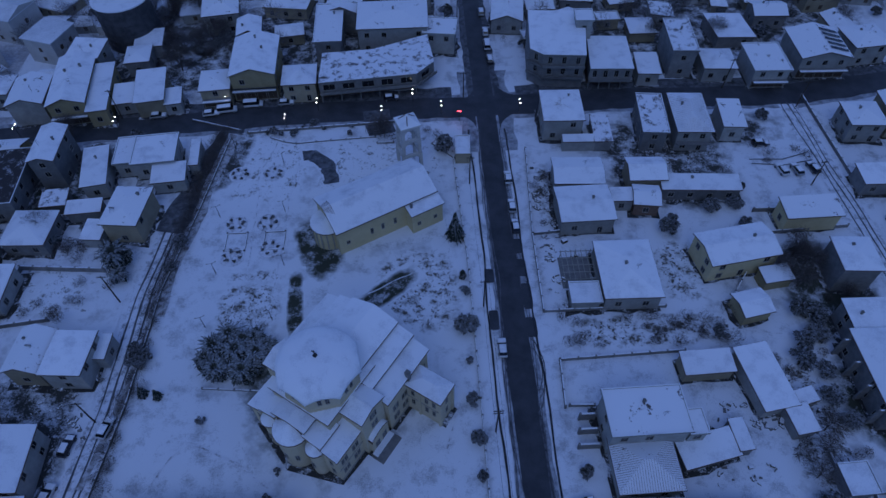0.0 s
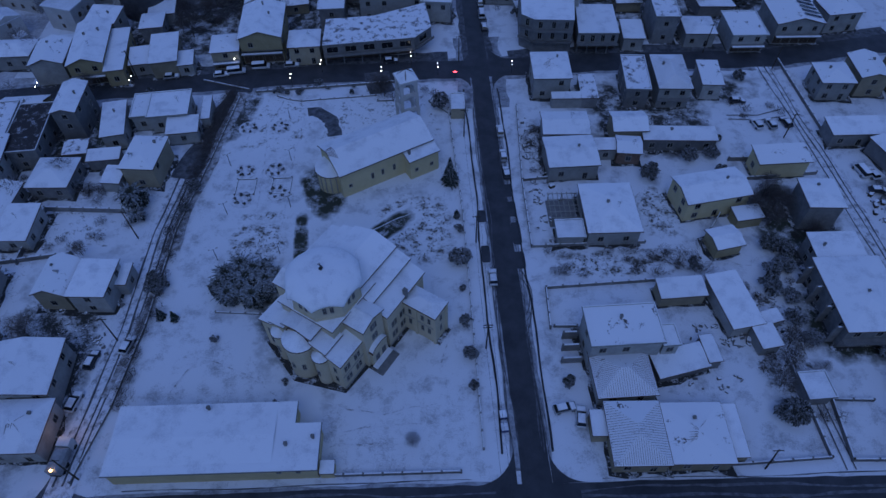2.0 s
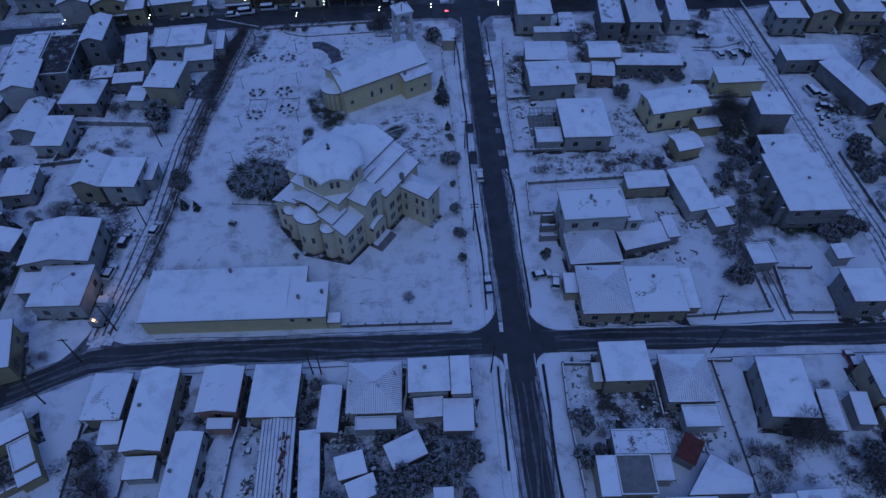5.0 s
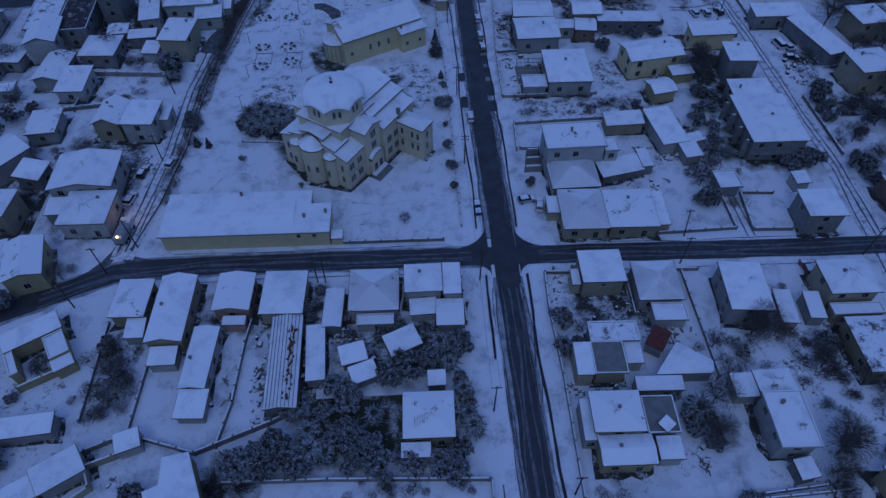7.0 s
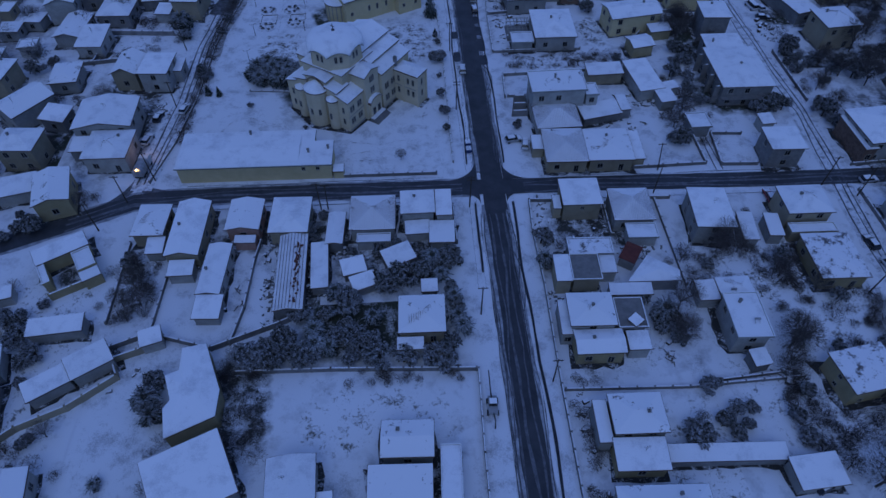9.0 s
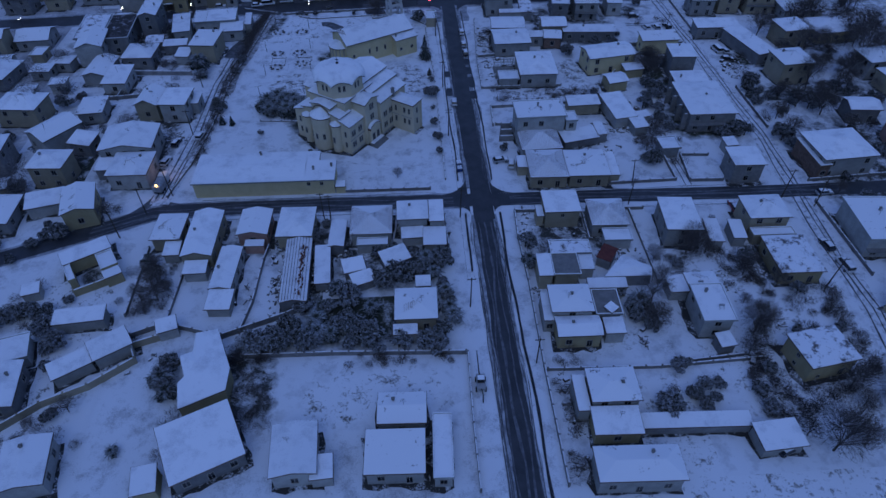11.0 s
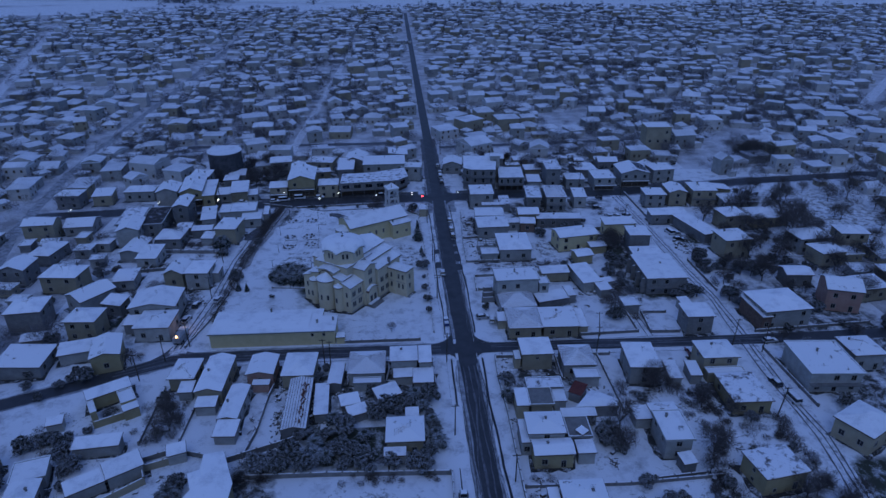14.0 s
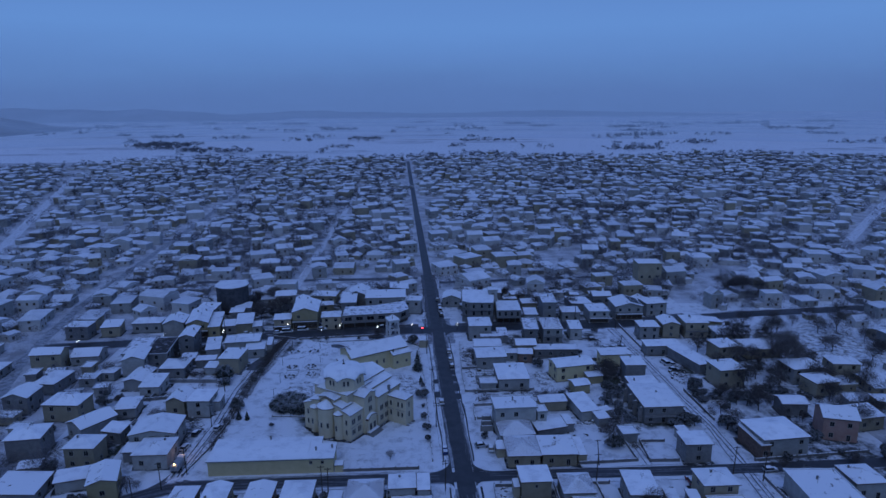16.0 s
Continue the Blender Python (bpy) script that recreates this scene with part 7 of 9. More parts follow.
PALM = [palm("palm_tree", 130, 2.7, 2.8, 46, "palm with drooping snow-laden fronds", "palm", "garden palms")]
BUSH = [evergreen("shrub", 140 + k, r, h, 0.20, M_LEAF, "small rounded evergreen shrub with snow on it", "shrub", "garden shrubs", 9, 55) for k, (r, h) in enumerate(((0.8, 1.1), (1.1, 1.5)))]
CONE = [conifer("conifer", 160 + k, r, h, lab, "yard conifers") for k, (r, h, lab) in enumerate(((1.9, 6.2, "tall dark conifer with snow on its boughs"), (0.95, 2.6, "small clipped conifer dusted with snow")))]
BARE = [bare_tree("bare_tree", 180 + k, h, "leafless tree with fine snow-dusted twigs", "tree", "bare trees") for k, h in enumerate((6.5, 4.8))]
THICK = []
SHRUBS = []
USED = set()


def plant(kind, x, y, s=1.0, seed=None):
    """Sets a copy of one of a kind's prototypes; the first takes the prototype itself."""
    if kind is THICK:
        SHRUBS.append((x, y, s))
        return None
    rg = random.Random(seed if seed is not None else int(x * 97 + y * 57))
    proto = rg.choice(kind)
    at, size = pose(x, y, 0, 0, 0, rg.uniform(0, 360)), Vector((s * rg.uniform(0.9, 1.1), s * rg.uniform(0.9, 1.1), s * rg.uniform(0.88, 1.12)))
    m = at @ Matrix.Diagonal((*size, 1))
    for p in kind:
        if p.name not in USED:
            USED.add(p.name)
            p.matrix_basis = m
            return p
    old = proto.matrix_basis.to_scale()
    return copy_thing(proto, at @ Matrix.Diagonal((size.x / old.x, size.y / old.y, size.z / old.z, 1)))


# the big bush by the church
for x_, y_, s_ in ((-57.0, 50.8, 1.15), (-52.8, 50.0, 1.2), (-48.9, 49.5, 1.1), (-56.2, 46.6, 1.0), (-51.0, 45.8, 1.05), (-54.5, 53.6, 1.0), (-50.0, 53.0, 0.95), (-55.0, 49.0, 1.0), (-51.6, 52.2, 0.95), (-53.6, 47.6, 0.95), (-49.4, 47.2, 0.9), (-58.2, 48.6, 0.9), (-47.2, 51.0, 0.85)):
    plant(FROND, x_, y_, s_)
low_wall([(-58.5, 43.6), (-46.5, 42.4)], 0.4, label="low edging wall under the big bush")
# church yard
plant(CONE[:1], -9.9, 77.3, 1.3)
plant(EVER, -8.9, 54.0, 0.95)
for x_, y_, s_ in ((-8.7, 46.7, 0.8), (-8.6, 38.5, 1.0), (-8.3, 31.2, 1.1), (-8.5, 24.6, 1.15), (-8.9, 62.5, 0.8), (-9.0, 66.5, 0.7), (-57.6, 37.3, 0.6)):
    plant(EVER, x_, y_, s_ * 0.52)
plant(BARE, -19.6, 14.6, 0.5)
for x_, y_, s_ in ((-66.4, 42.4, 1.1), (-69.2, 43.0, 1.2), (-9.0, 66.5, 0.9)):
    plant(CONE[1:], x_, y_, s_)
plant(BUSH, -42.8, 27.4, 0.9)
plant(BUSH, -44.0, 23.2, 0.8)
for k_ in range(72):
    y_ = 24 + k_ * 1.28
    x_ = -71.6 + 5.5 * max(0, (y_ - 66) / 48) + 0.9 * math.sin(k_ * 1.7)
    plant(THICK, x_ - (1.0 if y_ < 42 else 0), y_, 0.7 + 0.6 * (k_ % 5 == 1) + 0.3 * (y_ > 60))
for x_, y_, s_ in ((-71.9, 51.5, 0.95), (-70.6, 50.2, 0.7), (-72.3, 49.0, 0.6), (-70.6, 71.6, 0.8), (-69.8, 78.0, 0.7)):
    plant(EVER, x_, y_, s_)
for k_ in range(10):
    plant(THICK, -70.5 + 0.6 * math.sin(k_ * 2.1) + k_ * 0.45, 92 + k_ * 2.3, 1.0)
# flower beds of the little park
for bx_, by_ in ((-59.9, 99.3), (-51.9, 99.2), (-58.5, 83.6), (-51.3, 83.7), (-57.8, 74.4), (-50.0, 76.3)):
    bm = bmesh.new()
    prism(bm, ring(14, 2.6), 0.0, 0.16)
    bed = link("flower_bed", bm, M_YARD)
    bed.location = (bx_, by_, 0)
    tagged(bed, "round raised flower bed under snow", "flower bed", "park flower beds")
    for k_ in range(6):
        plant(BUSH, bx_ + 1.7 * math.cos(k_ * 1.05 + bx_), by_ + 1.5 * math.sin(k_ * 1.05 + bx_), 0.55)
for x0_, y0_ in ((-59.9, 76), (-51.6, 76)):
    low_wall([(x0_, y0_), (x0_ + 4.4, y0_), (x0_ + 4.4, y0_ + 5), (x0_, y0_ + 5), (x0_, y0_)], 0.22, 0.2, label="low stone edging of a park bed")
for x_, y_ in ((-55, 113.5), (-48, 114), (-41, 114.5), (-34, 115), (-28, 113)):
    plant(BUSH, x_, y_, 0.9)
for x_, y_, s_ in ((-26, 111, 1.0), (-23.5, 109.5, 0.9), (-29, 112.5, 0.8), (-12.5, 110, 0.7), (-15, 112, 0.6)):
    plant(THICK, x_, y_, s_ * 1.3)
plant(EVER, -11.0, 105.2, 0.95)
plant(BARE, -25.6, 110.3, 1.25)
plant(BARE, -26.6, 112.4, 1.0)
for x_, y_, s_ in ((-34.3, 112.2, 0.42), (-43.3, 115.6, 0.5), (-48.1, 112.4, 0.4), (-51.6, 112.6, 0.42), (-53.4, 113.6, 0.46), (-46.0, 115.0, 0.36)):
    plant(EVER, x_, y_, s_)
# orchard round the white house
ro = random.Random(5)
orch = [(-39.5, -29.5), (-37, -33), (-41, -35), (-45, -36.5), (-34, -29), (-33.5, -36), (-30, -27.5), (-30, -32), (-29.5, -38), (-26, -30), (-26, -35.5), (-24.8, -39), (-37.5, -38.5), (-33.5, -24.5), (-22.6, -22.5), (-19, -21.2), (-15.5, -20.2), (-12, -21.5), (-10, -17.5), (-9.6, -24.5), (-9.8, -28.5), (-9.2, -33), (-10.2, -37.5), (-14, -39.8), (-20.5, -40), (-13.5, -17), (-42.5, -38.8), (-48, -37.6), (-28, -35), (-36.6, -35.8), (-32, -34)]
for k_, (x_, y_) in enumerate(orch):
    plant(FROND if k_ % 4 == 1 else EVER, x_ + ro.uniform(-0.6, 0.6), y_ + ro.uniform(-0.6, 0.6), ro.uniform(0.7, 0.95) if k_ % 4 == 1 else ro.uniform(0.8, 1.2))
for x_, y_, s_ in ((-24.5, -13.6, 0.7), (-21.3, -12.8, 0.6), (-18.2, -13.4, 0.7), (-38.8, -6, 0.6), (-38.5, -9, 0.7), (-38.6, -12.5, 0.55), (-30.3, -13.5, 0.6), (-36.5, -3.0, 0.5)):
    plant(EVER, x_, y_, s_)
# hedges and trees of the eastern gardens
east = [(36.5, 76.5, 0.9), (38, 79, 0.7), (47.5, 82, 0.8), (58.5, 66, 0.7), (56.5, 54, 0.9), (60, 51.5, 0.8), (57.5, 48.5, 0.9), (54, 47, 0.8), (52.5, 43, 0.8), (56.5, 41, 0.7), (55.5, 36, 0.8), (57, 31.5, 0.7), (73.5, 27, 0.9), (76, 29, 0.7), (71, 25, 0.7), (47, 16.5, 1.0), (86.5, 50, 0.8), (88, 46, 0.7), (86.8, 43, 0.6), (9.4, 24.5, 0.7), (40, 50, 0.6), (26, -29.8, 0.9), (28.8, -31.8, 0.9), (27.8, -35.5, 0.7), (9.2, -13, 0.8), (9.6, -20, 0.7), (34.5, -47.8, 0.7), (28.2, -57.0, 0.9), (12, -17.5, 0.5)]
for x_, y_, s_ in east:
    plant(EVER, x_, y_, s_)
for k_ in range(9):
    plant(EVER, 85 + k_ * 4.6, 46 + 2.5 * math.sin(k_ * 1.3), 0.7)
    plant(EVER, 86 + k_ * 4.6, 42.5 + 2.0 * math.sin(k_ * 2.3), 0.65)
rb = random.Random(9)
for x0_, x1_, y0_, y1_, n_, kind_ in ((56, 73, 48, 72, 22, THICK), (45, 58, 15, 45, 26, THICK), (10, 44, 48.5, 55.5, 26, THICK), (85, 128, 58, 76, 26, THICK), (34, 60, -28, -16, 18, THICK), (48, 72, -62, -30, 30, THICK), (9, 13.5, 79, 100, 10, THICK), (-79, -69, -28, -14, 9, THICK), (-107, -85, 75, 81, 16, THICK), (-98, -70, 134, 172, 30, THICK), (9, 12, -70, -48, 8, THICK), (106, 150, 60, 118, 18, BARE), (-97, -72, 136, 170, 12, BARE), (64, 76, 96, 104, 5, THICK), (-120, -88, 88, 112, 12, THICK), (-100, -60, -66, -50, 12, THICK), (84, 128, -60, -20, 20, THICK), (10, 15, -47, -2, 10, THICK), (38, 58, 88, 106, 8, THICK), (-52, -44, -58, -36, 12, THICK)):
    for k_ in range(n_):
        plant(kind_, rb.uniform(x0_, x1_), rb.uniform(y0_, y1_), rb.uniform(0.6, 1.15))
for x_, y_, s_ in ((-73.5, -14, 0.8), (-72.5, -20, 0.9), (-74, -24, 0.8), (-62.5, -48, 0.8), (-64, -44.5, 0.7), (30, -34.5, 0.9), (33, -36, 0.8), (46, -17, 0.8), (54, -8, 0.5), (69, -58, 1.0), (66, -66, 1.0), (52, -33, 0.7), (118, 84, 1.3), (126, 92, 1.4), (132, 80, 1.3), (60, -66, 0.9), (46, -52, 0.5), (30, -54, 0.5)):
    plant(BARE, x_, y_, s_)
for x0_, x1_, y0_, y1_, n_, kind_ in ((85, 128, -60, 40, 34, EVER), (84, 130, -60, 40, 22, BARE), (-120, -8, 142, 174, 30, EVER), (10, 122, 145, 175, 26, EVER), (-124, -86, 86, 114, 14, EVER), (56, 76, 24, 72, 26, EVER), (-130, -98, -40, 70, 26, EVER), (40, 76, -66, -18, 18, EVER), (9, 34, -46, -10, 14, EVER), (108, 150, 62, 118, 14, EVER), (34, 76, 76, 118, 14, EVER), (-100, -80, -58, -20, 12, EVER), (-34, -10, -24, -12, 8, EVER)):
    for k_ in range(n_):
        x_, y_ = rb.uniform(x0_, x1_), rb.uniform(y0_, y1_)
        if all(abs(x_ - a) > 6.2 or abs(y_ - b) > 6.2 for a, b in TAKEN):
            plant(kind_, x_, y_, rb.uniform(0.5, 0.95))
plant(EVER, -63.5, -41.5, 0.8)
plant(EVER, -64.2, -45.5, 0.75)
plant(EVER, -87.5, -40.0, 0.7)
plant(EVER, -91.5, -31.0, 0.6)
for x_, y_, s_ in ((-81.4, 73.6, 1.3), (-80.2, 69.6, 0.75), (-64.0, -45.4, 0.95), (-62.6, -48.4, 0.8), (9.0, -18.6, 0.7), (29.4, -33.0, 0.95)):
    plant(PALM, x_, y_, s_)
for x_, y_, s_ in ((-97.4, 80.6, 0.62), (-107, 80.8, 0.5), (-103, 80.4, 0.45), (-69.5, -59.2, 0.5), (-10.0, -26.4, 0.7), (-9.5, -31.0, 0.7)):
    plant(FROND, x_, y_, s_)
for x_, y_, s_ in ((-91, 84, 0.6), (-117, 56, 0.9), (30.8, -35.4, 1.1), (28.6, -34.4, 1.0), (33.4, -48.2, 0.6), (27.9, -57.2, 0.95), (33.8, -54.6, 0.7), (35.6, -56.6, 0.75), (36.2, -52.2, 0.6), (39.3, -52.2, 0.7), (37.6, -55.4, 0.5), (-74.8, -13.2, 0.95), (-100.9, -27.7, 1.2), (-98.0, -26.0, 1.0), (-95.8, -26.6, 0.9), (-93.0, -26.9, 0.8), (-88.3, -35.9, 0.95), (-86.8, -34.4, 0.8), (-89.4, -23.1, 0.6), (-82.8, -51.4, 0.6), (46.5, 16.4, 1.1), (73.0, 28.0, 1.1), (76.4, 27.0, 0.8), (85.6, 24.0, 1.0), (86.8, 20.8, 0.8), (86.4, 17.0, 0.7), (87.4, 13.6, 0.7), (86.6, 50.6, 1.2), (88.6, 53.2, 1.1)):
    plant(EVER, x_, y_, s_)
# fuzzy bare trees of the gardens
for x_, y_, s_ in ((54.2, -66.6, 1.55), (57.8, -64.4, 1.2), (51.0, -63.6, 0.95), (47.6, -46.0, 1.15), (49.4, -44.0, 0.9), (44.9, -17.4, 1.0), (-72.3, -27.6, 0.8), (-70.6, -24.0, 0.85), (-68.9, -21.6, 0.75), (-71.2, -19.0, 0.7), (-107.6, 25.6, 1.0), (-103.0, 24.0, 0.9), (-89.0, 3.6, 0.75), (-87.0, 5.0, 0.6), (-80.0, -50.2, 0.7), (-123, 50, 1.1), (56, 64, 1.25), (59.5, 66.5, 1.3), (62, 70, 1.2), (59, 60.5, 1.1), (55, 69, 1.0), (64, 66, 1.0), (50, 26, 0.85), (47.5, 22, 0.8), (52, 30, 0.9), (69, -60, 1.3), (64, -58.5, 0.9), (73, -56, 1.0), (50.7, -41.0, 1.35), (52.6, -38.6, 1.1), (46.2, -16.6, 1.25), (49.0, -18.0, 1.05), (63.4, -54.6, 1.5), (66.5, -53.4, 1.25), (55.0, -25.0, 1.0), (57.5, -21.5, 0.9), (60.5, -29.0, 0.8), (36.5, -20.0, 0.8), (127.9, 62.7, 2.3), (132.1, 51.8, 2.0), (122.5, 58.0, 1.8), (33.0, -31.0, 1.2), (31.5, -38.0, 1.0)):
    plant(BARE, x_, y_, s_)
rk = random.Random(44)
for x0_, x1_, y0_, y1_, n_, s0_, s1_ in ((102, 150, 46, 100, 26, 1.1, 1.6), (86, 126, 18, 50, 12, 0.8, 1.3), (84, 126, -60, 14, 16, 0.8, 1.3), (155, 175, 155, 175, 7, 1.5, 2.0), (126, 190, 60, 124, 26, 1.0, 1.7), (126, 175, 20, 60, 14, 0.9, 1.5), (56, 75, 54, 72, 7, 0.9, 1.3), (-95, -72, 136, 172, 10, 1.0, 1.5), (-116, -82, 8, 84, 20, 0.6, 1.1), (14, 120, 146, 176, 12, 0.8, 1.3), (-128, -100, 78, 120, 8, 0.8, 1.2)):
    for _ in range(n_):
        x_, y_ = rk.uniform(x0_, x1_), rk.uniform(y0_, y1_)
        if all(abs(x_ - a) > 5.4 or abs(y_ - b) > 5.4 for a, b in TAKEN):
            plant(BARE, x_, y_, rk.uniform(s0_, s1_))
for x0_, x1_, y0_, y1_, n_, s0_, s1_ in ((37, 62, -29, -15, 26, 0.5, 1.0), (50, 70, -42, -30, 16, 0.4, 0.8), (-116, -82, 60, 84, 20, 0.5, 0.9), (46, 52, -62, -44, 34, 0.5, 1.1), (63, 72, -56, -40, 26, 0.6, 1.1), (68, 72, -40, -29, 14, 0.6, 1.0), (52, 66, -60, -54, 18, 0.6, 1.0), (-55, -46, -57, -36, 20, 0.6, 1.1), (-104, -92, -30, -16, 14, 0.6, 1.0), (-76, -68, -30, -14, 16, 0.6, 1.0), (84, 92, 8, 40, 22, 0.5, 1.0), (60, 66, -20, -14, 6, 0.4, 0.7), (49, 58, -28, -18, 14, 0.5, 0.9), (-92, -84, -56, -50, 8, 0.4, 0.8), (-30, -9, -44, -41, 16, 0.4, 0.8), (10, 13, -60, -50, 10, 0.5, 0.8)):
    for _ in range(n_):
        plant(THICK, rk.uniform(x0_, x1_), rk.uniform(y0_, y1_), rk.uniform(s0_, s1_))


# ---- leafless brushwood, one thicket for each stretch of garden ----
def thicket(places, seed):
    rg = random.Random(seed)
    verts, faces = [], []
    for x, y, s in places:
        for k in range(230):
            a, q = rg.uniform(0, math.tau), math.sqrt(rg.random())
            lean = Vector((math.cos(a) * q, math.sin(a) * q, 0))
            if k < 16:
                p, out, L, w = Vector((x, y, -0.05)) + lean * 0.35 * s, lean * 0.7 + Vector((0, 0, 1)), 1.9 * s * rg.uniform(0.7, 1.2), 0.035
            else:
                p = Vector((x, y, 0)) + lean * 1.45 * s + Vector((0, 0, s * rg.uniform(0.2, 1.9) * (1.15 - 0.5 * q)))
                out = (lean * 0.8 + Vector((rg.gauss(0, 0.45), rg.gauss(0, 0.45), rg.gauss(0.45, 0.4)))).normalized()
                L, w = s * rg.uniform(0.35, 0.85), rg.uniform(0.018, 0.036)
            side = out.cross(Vector((rg.gauss(0, 1), rg.gauss(0, 1), rg.gauss(0, 1)))).normalized() * w
            n = len(verts)
            verts += [(p - side)[:], (p + side)[:], (p + out * L)[:]]
            faces.append((n, n + 1, n + 2))
    tagged(new("thicket", mesh_of("thicket", verts, faces, M_TWIG)), "leafless brown brushwood with a little snow on it", "thicket", "garden thickets", "stuff")


stretch = {}
for x, y, s in SHRUBS:
    stretch.setdefault((int(x // 45), int(y // 45)), []).append((x, y, s))
for k_, key_ in enumerate(sorted(stretch)):
    thicket(stretch[key_], 500 + k_)


# ---- far woods, hedges and garden trees ----
def far_growth(name, places, seed, label, material, twigs=40, wide=0.05):
    rg = random.Random(seed)
    verts, faces = [], []
    for x, y, r, h in places:
        for _ in range(twigs):
            d = Vector((rg.gauss(0, 1), rg.gauss(0, 1), rg.gauss(0.3, 0.8))).normalized()
            p = Vector((x, y, h * 0.55)) + Vector((d.x * r, d.y * r, d.z * h * 0.45)) * (rg.random() ** 0.5) * 0.9
            out = (d + Vector((rg.gauss(0, 0.4), rg.gauss(0, 0.4), rg.gauss(0.2, 0.4)))).normalized()
            sliver(verts, faces, p, out, r * rg.uniform(0.25, 0.6), r * wide * rg.uniform(0.6, 1.2), rg)
    return tagged(new(name, mesh_of(name, verts, faces, material)), label, "trees", "", "stuff")


rw = random.Random(21)
wood, hedge = [], []
for x, y, big in spots:
    for _ in range(6):
        if rw.random() < 0.55 + 0.5 * math.sin(x * 0.023 + 2.0 * math.sin(y * 0.011)) * math.sin(y * 0.019):
            px_, py_ = x + rw.uniform(-9.5, 9.5), y + rw.choice((-1, 1)) * rw.uniform(0.9, 1.5) * big
            if abs(px_) > 7:
                r_ = rw.uniform(1.4, 4.4) * rw.uniform(0.7, 1.0)
                wood.append((px_, py_, r_, r_ * rw.uniform(1.5, 2.6)))
for gx, gy, n_, rad in ((164, 166, 26, 7), (215, 240, 30, 14), (260, 215, 30, 14), (72, 195, 14, 9), (-80, 150, 16, 10), (160, 150, 24, 16), (190, 95, 30, 22), (330, 260, 40, 30), (420, 320, 40, 30), (-170, 330, 24, 20), (-330, 420, 30, 26), (230, 420, 30, 26), (-80, 520, 20, 20), (140, 600, 26, 24), (420, 620, 40, 40), (-420, 640, 34, 40), (-250, 860, 34, 40), (10, 985, 50, 60), (300, 980, 40, 60), (-150, 960, 40, 60), (560, 840, 40, 60)):
    for _ in range(n_):
        r_ = rw.uniform(1.8, 3.4)
        wood.append((gx + rw.gauss(0, rad * 0.6), gy + rw.gauss(0, rad * 0.6), r_, r_ * rw.uniform(1.4, 2.2)))
for _ in range(150):
    gy = 160 + 840 * rw.random() ** 1.2
    gx = rw.uniform(-1, 1) * (140 + 0.8 * gy)
    if abs(gx) < 16 or gy > town_edge(gx):
        continue
    for _ in range(rw.choice((4, 7, 12, 20))):
        r_ = rw.uniform(2.2, 4.2)
        wood.append((gx + rw.gauss(0, 9), gy + rw.gauss(0, 7), r_, r_ * rw.uniform(1.7, 2.4)))
for k_ in range(520):
    x = rw.uniform(-760, 980)
    r_ = rw.uniform(2.0, 4.5)
    hedge.append((x, town_edge(x) + rw.gauss(4, 32), r_, r_ * rw.uniform(1.2, 2.6)))
for k_ in range(100):
    x, y = rw.uniform(-1500, 1800), 1130 + 1700 * rw.random() ** 1.4
    L_, a_ = rw.uniform(20, 150), rw.uniform(-0.15, 0.15)
    dense = rw.choice((0.35, 0.6, 1.0))
    deep = rw.uniform(6, 34)
    for j_ in range(int(L_ / 2.2)):
        if rw.random() < dense:
            r_ = rw.uniform(2.6, 7.0)
            hedge.append((x + j_ * 2.2 + rw.gauss(0, 3), y + j_ * 2.2 * a_ + rw.gauss(0, deep), r_, r_ * rw.uniform(1.0, 1.9)))
wood = [p for p in wood if p[1] > 148 or abs(p[0]) > 122 or (p[0] < -98 and p[1] < 86)]
far_growth("garden_trees", [p for p in wood if p[1] < 330], 31, "snow-dusted trees among the farther houses", M_FARLEAF, 210, 0.020)
far_growth("distant_trees", [p for p in wood if p[1] >= 330], 32, "grey-brown distant trees among the roofs", M_FARLEAF, 80, 0.045)
far_growth("field_hedges", hedge, 33, "dark hedges and thickets on the snowy plain", M_HEDGE, 50, 0.10)


# ---- street furniture ----
def utility_pole(x, y, h=8.5, lean=(0.0, 0.0), arms=1, label="leaning dark wooden utility pole with a crossarm"):
    ob = empty("utility_pole", x, y)
    bm = bmesh.new()
    top = (lean[0] * h, lean[1] * h, h)
    tube(bm, (0, 0, -0.2), top, 0.16, 0.10, 8)
    part("post", bm, M_DARKWOOD, ob)
    for k in range(arms):
        bm = bmesh.new()
        z = h - 0.4 - 0.8 * k
        cx, cy = lean[0] * z, lean[1] * z
        box(bm, cx - 0.9, cx + 0.9, cy - 0.06, cy + 0.06, z - 0.06, z + 0.06)
        for s in (-0.75, -0.3, 0.3, 0.75):
            tube(bm, (cx + s, cy, z + 0.05), (cx + s, cy, z + 0.25), 0.04, 0.03, 5)
        part("crossarm", bm, M_DARKWOOD, ob)
    return tagged(ob, label, "utility pole", "utility poles")


